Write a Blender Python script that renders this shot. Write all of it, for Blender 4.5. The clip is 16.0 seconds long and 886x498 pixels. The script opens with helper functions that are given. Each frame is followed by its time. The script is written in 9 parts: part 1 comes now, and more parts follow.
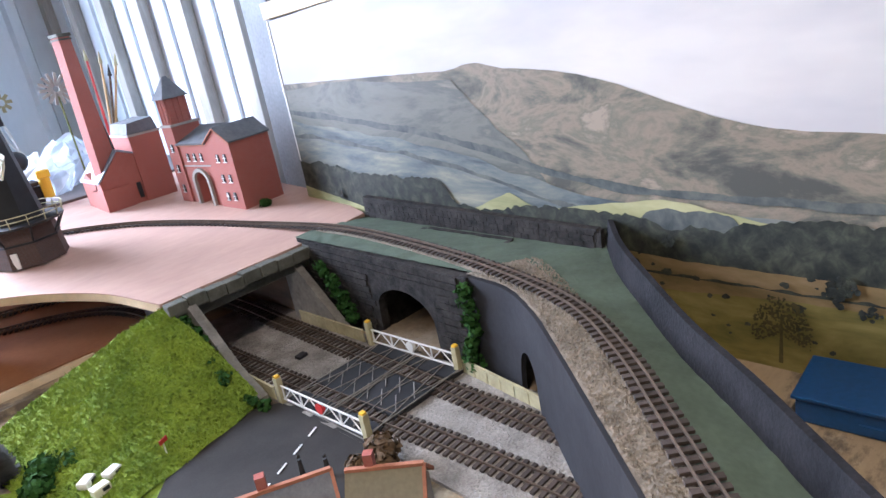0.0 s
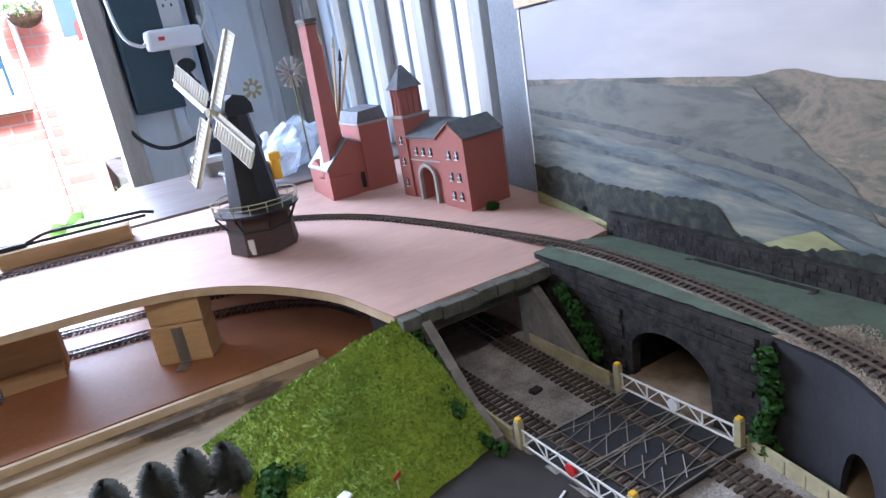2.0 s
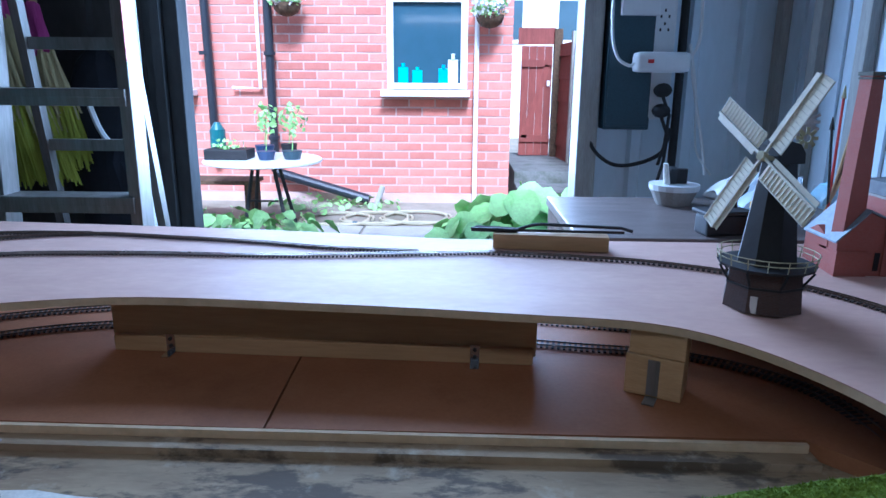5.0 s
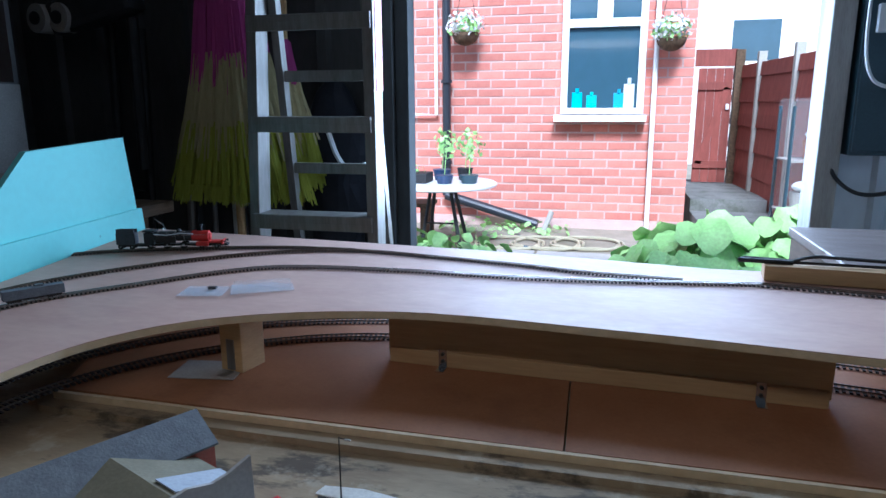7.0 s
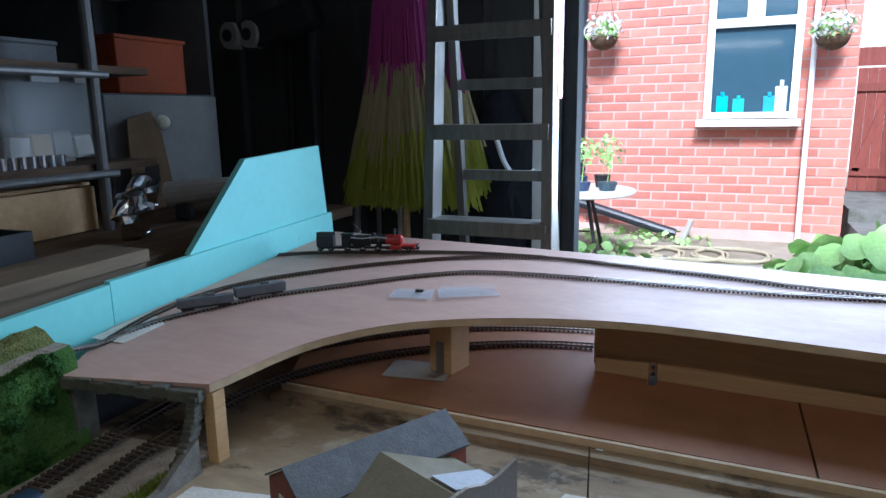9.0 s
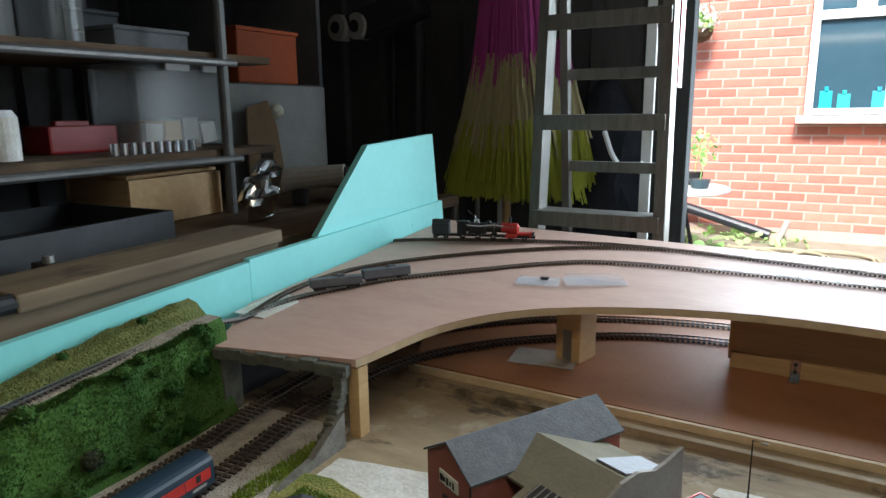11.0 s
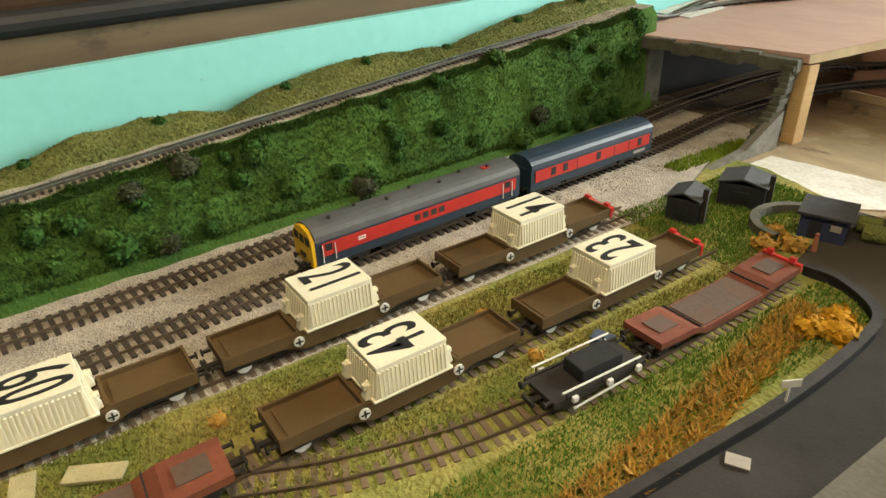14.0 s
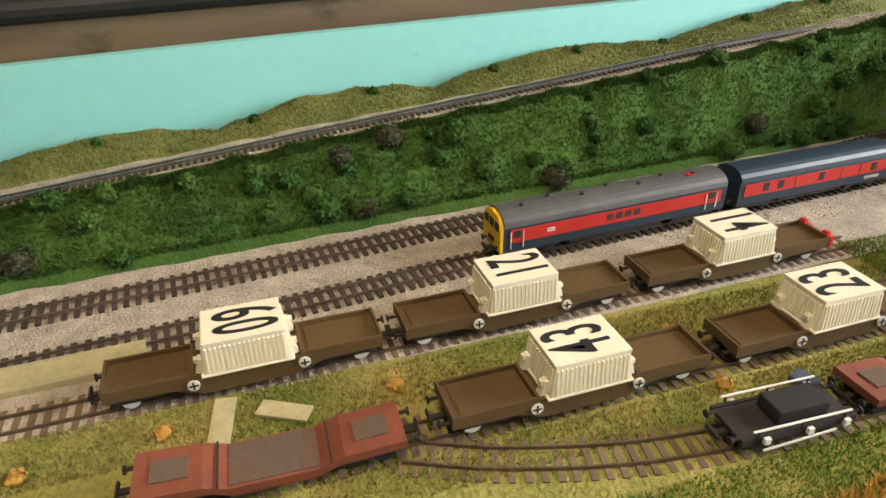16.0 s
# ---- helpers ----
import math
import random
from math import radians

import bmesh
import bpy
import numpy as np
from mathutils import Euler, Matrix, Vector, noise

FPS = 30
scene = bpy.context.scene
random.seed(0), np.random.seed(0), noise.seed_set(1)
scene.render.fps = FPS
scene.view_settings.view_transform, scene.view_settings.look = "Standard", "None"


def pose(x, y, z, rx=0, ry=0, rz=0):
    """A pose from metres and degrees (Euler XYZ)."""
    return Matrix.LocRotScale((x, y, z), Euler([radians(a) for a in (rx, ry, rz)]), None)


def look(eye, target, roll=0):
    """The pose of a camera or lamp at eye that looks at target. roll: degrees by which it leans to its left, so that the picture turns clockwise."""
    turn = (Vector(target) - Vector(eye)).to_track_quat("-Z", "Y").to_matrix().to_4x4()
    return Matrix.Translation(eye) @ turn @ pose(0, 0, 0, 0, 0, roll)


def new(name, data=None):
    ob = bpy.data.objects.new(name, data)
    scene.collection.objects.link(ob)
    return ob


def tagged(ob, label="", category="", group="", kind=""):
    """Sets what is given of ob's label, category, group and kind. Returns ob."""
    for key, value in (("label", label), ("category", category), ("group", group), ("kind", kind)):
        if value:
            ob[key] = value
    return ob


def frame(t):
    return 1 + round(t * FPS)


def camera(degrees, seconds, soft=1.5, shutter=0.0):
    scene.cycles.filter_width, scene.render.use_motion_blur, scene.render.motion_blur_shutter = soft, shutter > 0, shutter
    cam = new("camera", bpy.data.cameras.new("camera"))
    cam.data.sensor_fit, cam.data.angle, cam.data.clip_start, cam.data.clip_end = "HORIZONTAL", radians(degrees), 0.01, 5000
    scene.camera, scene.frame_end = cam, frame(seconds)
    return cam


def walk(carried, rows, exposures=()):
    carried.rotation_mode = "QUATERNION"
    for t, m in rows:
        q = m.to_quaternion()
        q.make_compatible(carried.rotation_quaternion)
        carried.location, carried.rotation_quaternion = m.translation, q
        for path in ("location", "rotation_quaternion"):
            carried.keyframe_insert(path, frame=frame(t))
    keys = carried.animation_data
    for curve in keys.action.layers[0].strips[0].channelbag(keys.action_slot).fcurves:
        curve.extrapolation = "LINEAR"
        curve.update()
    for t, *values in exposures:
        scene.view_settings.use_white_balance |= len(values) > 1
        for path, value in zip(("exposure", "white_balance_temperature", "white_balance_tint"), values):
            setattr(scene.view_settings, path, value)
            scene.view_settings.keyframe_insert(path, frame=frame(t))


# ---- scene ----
cam = camera(67.4, 16.0)
PATH = [
    (0, (0.036, -0.011, 1.17), (1.313, 1.371, 0.494), -10.3),
    (0.5, (0.032, 0.019, 1.183), (1.247, 1.467, 0.529), -10.1),
    (1, (0.025, 0.058, 1.188), (1.143, 1.593, 0.56), -10.2),
    (1.5, (0.03, 0.099, 1.193), (1.039, 1.713, 0.579), -10.0),
    (2, (0.03, 0.143, 1.196), (0.912, 1.821, 0.558), -9.5),
    (2.5, (0.02, 0.178, 1.201), (0.789, 1.91, 0.56), -8.0),
    (3, (0.001, 0.207, 1.21), (0.621, 2.003, 0.584), -5.1),
    (3.5, (-0.022, 0.231, 1.212), (0.449, 2.078, 0.607), -4.3),
    (4, (-0.059, 0.256, 1.221), (0.24, 2.152, 0.657), -2.7),
    (4.5, (-0.108, 0.264, 1.221), (0.007, 2.192, 0.702), -1.0),
    (5, (-0.185, 0.251, 1.223), (-0.22, 2.187, 0.726), 0.5),
    (5.2, (-0.208, 0.241, 1.232), (-0.301, 2.178, 0.739), 0.4),
    (7.5, (-0.437, 0.215, 1.223), (-0.983, 2.094, 0.809), -0.3),
    (8, (-0.48, 0.203, 1.226), (-1.115, 2.054, 0.815), -0.3),
    (8.5, (-0.511, 0.187, 1.227), (-1.226, 2.01, 0.82), -0.3),
    (8.7, (-0.524, 0.179, 1.228), (-1.269, 1.99, 0.821), -0.6),
    (10.8, (-0.624, 0.133, 1.214), (-1.555, 1.859, 0.819), -0.7),
    (11, (-0.632, 0.124, 1.21), (-1.597, 1.826, 0.799), -0.7),
    (11.5, (-0.659, 0.094, 1.179), (-1.683, 1.72, 0.624), -0.6),
    (12, (-0.687, 0.065, 1.14), (-1.776, 1.588, 0.437), -0.6),
    (12.4, (-0.71, 0.041, 1.113), (-1.833, 1.477, 0.291), -0.6),
    (12.5, (-0.707, 0.038, 1.108), (-1.855, 1.45, 0.276), -0.9),
    (13, (-0.707, 0.011, 1.088), (-1.989, 1.256, 0.19), -2.2),
    (13.5, (-0.71, -0.01, 1.084), (-2.112, 1.068, 0.15), -2.3),
    (14, (-0.714, -0.022, 1.08), (-2.184, 0.928, 0.112), -1.8),
    (14.5, (-0.719, -0.027, 1.083), (-2.235, 0.811, 0.083), -1.5),
    (15, (-0.724, -0.032, 1.082), (-2.289, 0.694, 0.071), -1.2),
    (15.5, (-0.725, -0.035, 1.084), (-2.34, 0.578, 0.077), -0.9),
    (16, (-0.729, -0.039, 1.082), (-2.388, 0.467, 0.085), -0.9),
]
walk(cam, [(t, look(eye, target, roll)) for t, eye, target, roll in PATH],
     exposures=[(0, 2.68, 5600, 20), (1.0, 2.48, 5500, 20), (2.0, 2.15, 5350, 20), (3.0, 1.68, 5150, 19), (4.0, 1.22, 4450, 15), (5.0, 0.93, 4350, 12), (7.5, 0.82, 4900, 9), (8.7, 0.88, 5050, 10), (11.0, 1.22, 6100, 6), (12.0, 1.58, 7000, 4), (13.0, 2.02, 7850, 3), (14.5, 2.14, 7700, 9), (16.0, 2.18, 7400, 15)])

# ---- world and light ----
world = bpy.data.worlds.new("world")
scene.world = world
world.use_nodes = True
wn, wl = world.node_tree.nodes, world.node_tree.links
sky = wn.new("ShaderNodeTexSky")
sky.sky_type = "NISHITA"
sky.sun_disc = False
sky.sun_elevation = radians(48)
sky.sun_rotation = radians(200)
sky.dust_density = 3.0
wn["Background"].inputs["Strength"].default_value = 0.15
wl.new(sky.outputs[0], wn["Background"].inputs["Color"])

sun = new("sun", bpy.data.lights.new("sun", "SUN"))
sun.data.energy = 3.9
sun.data.angle = radians(12)
sun.data.color = (1.0, 0.96, 0.9)
sun.matrix_world = look((1.0, -3.0, 6.0), (0, 3.0, 0))

door_sky = new("door_daylight", bpy.data.lights.new("door_daylight", "AREA"))
door_sky.data.shape = "RECTANGLE"
door_sky.data.size, door_sky.data.size_y = 1.05, 1.25
door_sky.data.energy = 24
door_sky.data.spread = radians(162)
door_sky.data.color = (0.80, 0.91, 1.0)
door_sky.matrix_world = look((-0.39, 2.36, 1.5), (-0.39, 0.0, 0.95))

# Fill light added over the layout; no such lamp is in view.
tube = new("assumed_tube_light", bpy.data.lights.new("assumed_tube_light", "AREA"))
tube.data.shape = "RECTANGLE"
tube.data.size, tube.data.size_y = 1.2, 0.06
tube.data.energy = 2.3
tube.data.spread = radians(135)
tube.data.color = (1.0, 0.84, 0.62)
tube.matrix_world = look((-0.52, -0.10, 2.16), (-0.52, -0.10, 0))


# ---- building blocks ----
def B():
    return bmesh.new()


def box(bm, c, s, rz=0.0, rx=0.0, ry=0.0, bevel=0.0):
    r = bmesh.ops.create_cube(bm, size=1.0, matrix=pose(c[0], c[1], c[2], rx, ry, rz) @ Matrix.Diagonal((s[0], s[1], s[2], 1)))
    if bevel:
        edges = {e for v in r["verts"] for e in v.link_edges}
        bmesh.ops.bevel(bm, geom=list(edges), offset=bevel, segments=2, affect="EDGES", profile=0.6)
    return bm


def cyl(bm, p0, p1, r0, r1=None, n=12, caps=True):
    p0, p1 = Vector(p0), Vector(p1)
    d = p1 - p0
    m = Matrix.Translation((p0 + p1) / 2) @ d.to_track_quat("Z", "Y").to_matrix().to_4x4()
    bmesh.ops.create_cone(bm, cap_ends=caps, segments=n, radius1=r0, radius2=r0 if r1 is None else r1, depth=d.length, matrix=m)
    return bm


def ball(bm, c, r, s=(1, 1, 1), sub=2):
    bmesh.ops.create_icosphere(bm, subdivisions=sub, radius=r, matrix=Matrix.Translation(c) @ Matrix.Diagonal((*s, 1)))
    return bm


def prism(bm, poly, a, b, axis="z"):
    def at(u, v, w):
        return {"z": (u, v, w), "y": (u, w, v), "x": (w, u, v)}[axis]
    lo = [bm.verts.new(at(u, v, a)) for u, v in poly]
    hi = [bm.verts.new(at(u, v, b)) for u, v in poly]
    n = len(poly)
    bm.faces.new(lo)
    bm.faces.new(hi[::-1])
    for i in range(n):
        bm.faces.new((lo[i], hi[i], hi[(i + 1) % n], lo[(i + 1) % n]))
    bmesh.ops.recalc_face_normals(bm, faces=bm.faces[:])
    return bm


def sheet(bm, fn, nu, nv):
    rows = [[bm.verts.new(fn(i / nu, j / nv)) for i in range(nu + 1)] for j in range(nv + 1)]
    for j in range(nv):
        for i in range(nu):
            bm.faces.new((rows[j][i], rows[j][i + 1], rows[j + 1][i + 1], rows[j + 1][i]))
    return bm


def tube_path(bm, pts, r, n=8):
    """One round bar swept along the points."""
    pts = [Vector(p) for p in pts]
    rings, side = [], None
    for i, p in enumerate(pts):
        d = (pts[min(i + 1, len(pts) - 1)] - pts[max(i - 1, 0)]).normalized()
        if side is None:
            side = d.cross(Vector((0.31, 0.17, 0.93))).normalized()
        side = (side - d * side.dot(d)).normalized()
        up = d.cross(side)
        rings.append([bm.verts.new(p + side * (r * math.cos(6.2832 * k / n)) + up * (r * math.sin(6.2832 * k / n))) for k in range(n)])
    for a, b in zip(rings, rings[1:]):
        for k in range(n):
            bm.faces.new((a[k], a[(k + 1) % n], b[(k + 1) % n], b[k]))
    bm.faces.new(rings[0][::-1])
    bm.faces.new(rings[-1])
    return bm


def finish(bm, name, material, smooth=False):
    me = bpy.data.meshes.new(name)
    bmesh.ops.recalc_face_normals(bm, faces=bm.faces[:])
    bm.to_mesh(me)
    bm.free()
    me.materials.append(material)
    if smooth:
        me.polygons.foreach_set("use_smooth", [True] * len(me.polygons))
    return me


def part(name, bm, material, parent, label="", smooth=False):
    ob = new(name, finish(bm, name, material, smooth))
    ob.parent = parent
    return tagged(ob, label)


def piece(name, me, parent, m):
    ob = new(name, me)
    ob.parent = parent
    ob.matrix_basis = m
    return ob


def thing(name, label, category, at=(0, 0, 0), rz=0.0, group="", kind=""):
    ob = new(name)
    ob.empty_display_size = 0.02
    ob.matrix_basis = pose(*at, 0, 0, rz)
    return tagged(ob, label, category, group, kind)


def solid(name, bm, material, label, category, at=(0, 0, 0), rz=0.0, kind="", group="", smooth=False):
    ob = new(name, finish(bm, name, material, smooth))
    ob.matrix_basis = pose(*at, 0, 0, rz)
    return tagged(ob, label, category, group, kind)


def raw(name, verts, faces, material, parent=None, label="", category="", kind=""):
    me = bpy.data.meshes.new(name)
    me.from_pydata(verts, [], faces)
    me.materials.append(material)
    ob = new(name, me)
    ob.parent = parent
    return tagged(ob, label, category, "", kind)


# ---- materials ----
def mat(name, col, col2=None, rough=0.6, metal=0.0, scale=12.0, fine=180.0, bump=0.15, mix=0.5, stretch=(1, 1, 1), fineamt=0.25, dist=0.002, spec=0.5, rand=0.0):
    m = bpy.data.materials.new(name)
    m.use_nodes = True
    n, l = m.node_tree.nodes, m.node_tree.links
    bs = n["Principled BSDF"]
    col2 = col2 or tuple(c * 0.65 for c in col)
    tc = n.new("ShaderNodeTexCoord")
    mp = n.new("ShaderNodeMapping")
    mp.inputs["Scale"].default_value = stretch
    l.new(tc.outputs["Object"], mp.inputs[0])
    a = n.new("ShaderNodeTexNoise")
    a.inputs["Scale"].default_value, a.inputs["Detail"].default_value, a.inputs["Roughness"].default_value = scale, 5, 0.6
    b = n.new("ShaderNodeTexNoise")
    b.inputs["Scale"].default_value, b.inputs["Detail"].default_value = fine, 3
    for x in (a, b):
        l.new(mp.outputs[0], x.inputs["Vector"])
    ra = n.new("ShaderNodeMapRange")
    ra.inputs[1].default_value, ra.inputs[2].default_value = 0.5 - mix * 0.5, 0.5 + mix * 0.5
    l.new(a.outputs[0], ra.inputs[0])
    mx = n.new("ShaderNodeMix")
    mx.data_type = "RGBA"
    mx.inputs[6].default_value, mx.inputs[7].default_value = (*col, 1), (*col2, 1)
    l.new(ra.outputs[0], mx.inputs[0])
    rb = n.new("ShaderNodeMapRange")
    rb.inputs[3].default_value, rb.inputs[4].default_value = 1 - fineamt, 1 + fineamt
    l.new(b.outputs[0], rb.inputs[0])
    hs = n.new("ShaderNodeHueSaturation")
    l.new(rb.outputs[0], hs.inputs["Value"])
    l.new(mx.outputs[2], hs.inputs["Color"])
    out = hs.outputs[0]
    if rand:
        oi = n.new("ShaderNodeObjectInfo")
        rr = n.new("ShaderNodeMapRange")
        rr.inputs[3].default_value, rr.inputs[4].default_value = 1 - rand, 1 + rand
        l.new(oi.outputs["Random"], rr.inputs[0])
        h2 = n.new("ShaderNodeHueSaturation")
        l.new(rr.outputs[0], h2.inputs["Value"])
        l.new(out, h2.inputs["Color"])
        out = h2.outputs[0]
    l.new(out, bs.inputs["Base Color"])
    rg = n.new("ShaderNodeMapRange")
    rg.inputs[3].default_value, rg.inputs[4].default_value = max(0.02, rough - 0.1), min(1, rough + 0.1)
    l.new(a.outputs[0], rg.inputs[0])
    l.new(rg.outputs[0], bs.inputs["Roughness"])
    bs.inputs["Metallic"].default_value = metal
    bs.inputs["Specular IOR Level"].default_value = spec
    if bump:
        bp = n.new("ShaderNodeBump")
        bp.inputs["Strength"].default_value, bp.inputs["Distance"].default_value = bump, dist
        l.new(b.outputs[0], bp.inputs["Height"])
        l.new(bp.outputs[0], bs.inputs["Normal"])
    return m


def stained(m, col, scale, lo, hi, amount=1.0, stretch=(1, 1, 1)):
    """Lays irregular stains of a second colour over a material."""
    n, l = m.node_tree.nodes, m.node_tree.links
    bs = n["Principled BSDF"]
    src = bs.inputs["Base Color"].links[0].from_socket
    tc, mp, t = n.new("ShaderNodeTexCoord"), n.new("ShaderNodeMapping"), n.new("ShaderNodeTexNoise")
    mp.inputs["Scale"].default_value = stretch
    mp.inputs["Location"].default_value = (3.1, 1.7, 0.4)
    t.inputs["Scale"].default_value, t.inputs["Detail"].default_value, t.inputs["Roughness"].default_value = scale, 8, 0.68
    l.new(tc.outputs["Object"], mp.inputs[0])
    l.new(mp.outputs[0], t.inputs["Vector"])
    r = n.new("ShaderNodeMapRange")
    r.inputs[1].default_value, r.inputs[2].default_value, r.inputs[4].default_value = lo, hi, amount
    l.new(t.outputs[0], r.inputs[0])
    mx = n.new("ShaderNodeMix")
    mx.data_type = "RGBA"
    l.new(r.outputs[0], mx.inputs[0])
    l.new(src, mx.inputs[6])
    mx.inputs[7].default_value = (*col, 1)
    l.new(mx.outputs[2], bs.inputs["Base Color"])
    return m


def brick_mat(name, c1, c2, mortar, width, height, gap, axis="xz"):
    m = mat(name, c1, c2, rough=0.85, scale=30, fine=400, bump=0.2)
    n, l = m.node_tree.nodes, m.node_tree.links
    tc = n.new("ShaderNodeTexCoord")
    sp = n.new("ShaderNodeSeparateXYZ")
    l.new(tc.outputs["Object"], sp.inputs[0])
    ad = n.new("ShaderNodeMath")
    l.new(sp.outputs[0], ad.inputs[0])
    l.new(sp.outputs[1], ad.inputs[1])
    cb = n.new("ShaderNodeCombineXYZ")
    l.new(ad.outputs[0], cb.inputs[0])
    l.new(sp.outputs[2], cb.inputs[1])
    br = n.new("ShaderNodeTexBrick")
    br.inputs["Scale"].default_value = 1.0
    br.inputs["Brick Width"].default_value, br.inputs["Row Height"].default_value = width, height
    br.inputs["Mortar Size"].default_value = gap
    br.inputs["Color1"].default_value, br.inputs["Color2"].default_value = (*c1, 1), (*c2, 1)
    br.inputs["Mortar"].default_value = (*mortar, 1)
    l.new(cb.outputs[0], br.inputs["Vector"])
    l.new(br.outputs["Color"], n["Principled BSDF"].inputs["Base Color"])
    return m


def glass_mat(name, col=(0.9, 0.95, 0.97), rough=0.02, alpha=0.25):
    m = bpy.data.materials.new(name)
    m.use_nodes = True
    bs = m.node_tree.nodes["Principled BSDF"]
    bs.inputs["Base Color"].default_value = (*col, 1)
    bs.inputs["Roughness"].default_value = rough
    bs.inputs["Alpha"].default_value = alpha
    return m


PINKPLY = mat("ply_deck", (0.56, 0.37, 0.29), (0.49, 0.315, 0.25), rough=0.58, scale=9, fine=45, stretch=(1, 2.2, 1), bump=0.06, fineamt=0.10, spec=0.3)
stained(PINKPLY, (0.42, 0.27, 0.215), 5, 0.52, 0.75, 0.5, (1, 3, 1))
PLYEDGE = mat("ply_edge", (0.66, 0.52, 0.33), (0.5, 0.36, 0.2), rough=0.7, scale=30, fine=120, bump=0.1)
HARDBOARD = mat("hardboard", (0.35, 0.155, 0.068), (0.26, 0.108, 0.045), rough=0.6, scale=6, fine=150, bump=0.04, fineamt=0.15, spec=0.25)
stained(HARDBOARD, (0.15, 0.06, 0.03), 4, 0.55, 0.72, 0.6)
RAWPLY = mat("bare_plywood", (0.40, 0.30, 0.175), (0.25, 0.18, 0.105), rough=0.75, scale=7, fine=90, stretch=(0.8, 3.0, 1), bump=0.12, mix=0.4, fineamt=0.18)
stained(RAWPLY, (0.075, 0.055, 0.036), 7, 0.535, 0.60, 0.85, (0.8, 1.7, 1))
stained(RAWPLY, (0.52, 0.45, 0.33), 11, 0.56, 0.66, 0.6)
PINE = mat("pine", (0.62, 0.42, 0.20), (0.50, 0.31, 0.13), rough=0.6, scale=18, fine=90, stretch=(1, 1, 6), bump=0.06, fineamt=0.15)
PINE_X = mat("pine_beam", (0.55, 0.36, 0.17), (0.42, 0.26, 0.11), rough=0.6, scale=14, fine=90, stretch=(0.3, 4, 4), bump=0.06, fineamt=0.15)
TIMBER = mat("old_timber", (0.135, 0.080, 0.040), (0.05, 0.030, 0.015), rough=0.85, scale=14, fine=70, stretch=(3, 0.4, 3), bump=0.15, mix=0.4)
BENCHWOOD = stained(mat("worn_bench_wood", (0.19, 0.135, 0.075), (0.10, 0.068, 0.038), rough=0.8, scale=10, fine=80, stretch=(3, 0.35, 3), bump=0.15, mix=0.4), (0.05, 0.036, 0.022), 12, 0.56, 0.66, 0.8, (1, 0.5, 1))
AQUA = mat("aqua_paint", (0.27, 0.70, 0.66), (0.235, 0.63, 0.60), rough=0.55, scale=4, fine=70, bump=0.1, fineamt=0.06)
stained(AQUA, (0.12, 0.30, 0.28), 16, 0.685, 0.71, 0.8)
BLACKWALL = mat("slate_stone", (0.048, 0.042, 0.037), (0.010, 0.009, 0.008), rough=0.75, scale=60, fine=300, bump=0.5, fineamt=0.4, mix=0.35, spec=0.2)
GREYCARD = mat("grey_card", (0.034, 0.033, 0.035), (0.020, 0.020, 0.022), rough=0.8, scale=12, fine=200, bump=0.1, spec=0.2)
CONCRETE = mat("model_concrete", (0.25, 0.235, 0.20), (0.13, 0.12, 0.10), rough=0.85, scale=40, fine=250, bump=0.4, mix=0.4)
DARKSTONE = mat("portal_stone", (0.135, 0.13, 0.10), (0.065, 0.065, 0.05), rough=0.85, scale=45, fine=250, bump=0.5, mix=0.4)
ROAD = mat("model_road", (0.046, 0.042, 0.038), (0.026, 0.024, 0.022), rough=0.85, scale=14, fine=500, bump=0.15, fineamt=0.2, spec=0.2)
DIRTROAD = mat("model_yard", (0.070, 0.058, 0.045), (0.052, 0.045, 0.035), rough=0.8, scale=14, fine=500, bump=0.2, fineamt=0.2, spec=0.2)
# Greyer ballast; the right side's weaker light is put into its darker colour.
BALLAST_R = mat("dimmed_ballast", (0.36, 0.33, 0.29), (0.15, 0.135, 0.115), rough=0.95, scale=28, fine=420, bump=0.9, fineamt=0.5, mix=0.35, dist=0.003)
BALLAST = mat("ballast", (0.52, 0.46, 0.38), (0.30, 0.26, 0.21), rough=0.9, scale=40, fine=420, bump=0.9, fineamt=0.45, mix=0.45, dist=0.003)
SLEEPER = mat("sleeper", (0.060, 0.042, 0.03), (0.036, 0.026, 0.02), rough=0.7, scale=60, fine=300, rand=0.25)
SLEEPER_TAN = mat("weathered_sleeper", (0.20, 0.14, 0.085), (0.12, 0.08, 0.05), rough=0.75, scale=60, fine=300, rand=0.25)
RAIL = mat("rail", (0.20, 0.15, 0.11), (0.12, 0.085, 0.06), rough=0.4, metal=0.6, scale=60, bump=0)
RAILB = mat("bright_rail", (0.45, 0.43, 0.40), (0.25, 0.22, 0.2), rough=0.3, metal=0.9, scale=60, bump=0)
GRASS = mat("grass_mat", (0.25, 0.34, 0.022), (0.13, 0.21, 0.014), rough=0.9, scale=14, fine=260, bump=0.9, fineamt=0.35, mix=0.4, dist=0.004)
HUTGRASS = mat("short_green_grass", (0.15, 0.27, 0.040), (0.09, 0.17, 0.028), rough=0.95, spec=0.15, scale=20, fine=260, bump=0.8, fineamt=0.3, dist=0.003)
SCRUB = mat("scrub_green", (0.068, 0.135, 0.026), (0.030, 0.078, 0.018), rough=0.95, scale=9, fine=260, bump=0.7, fineamt=0.35, mix=0.45, dist=0.003, spec=0.15)
OLIVE = mat("olive_scrub", (0.185, 0.185, 0.050), (0.095, 0.125, 0.030), rough=0.9, scale=25, fine=240, bump=0.9, fineamt=0.4, dist=0.004)
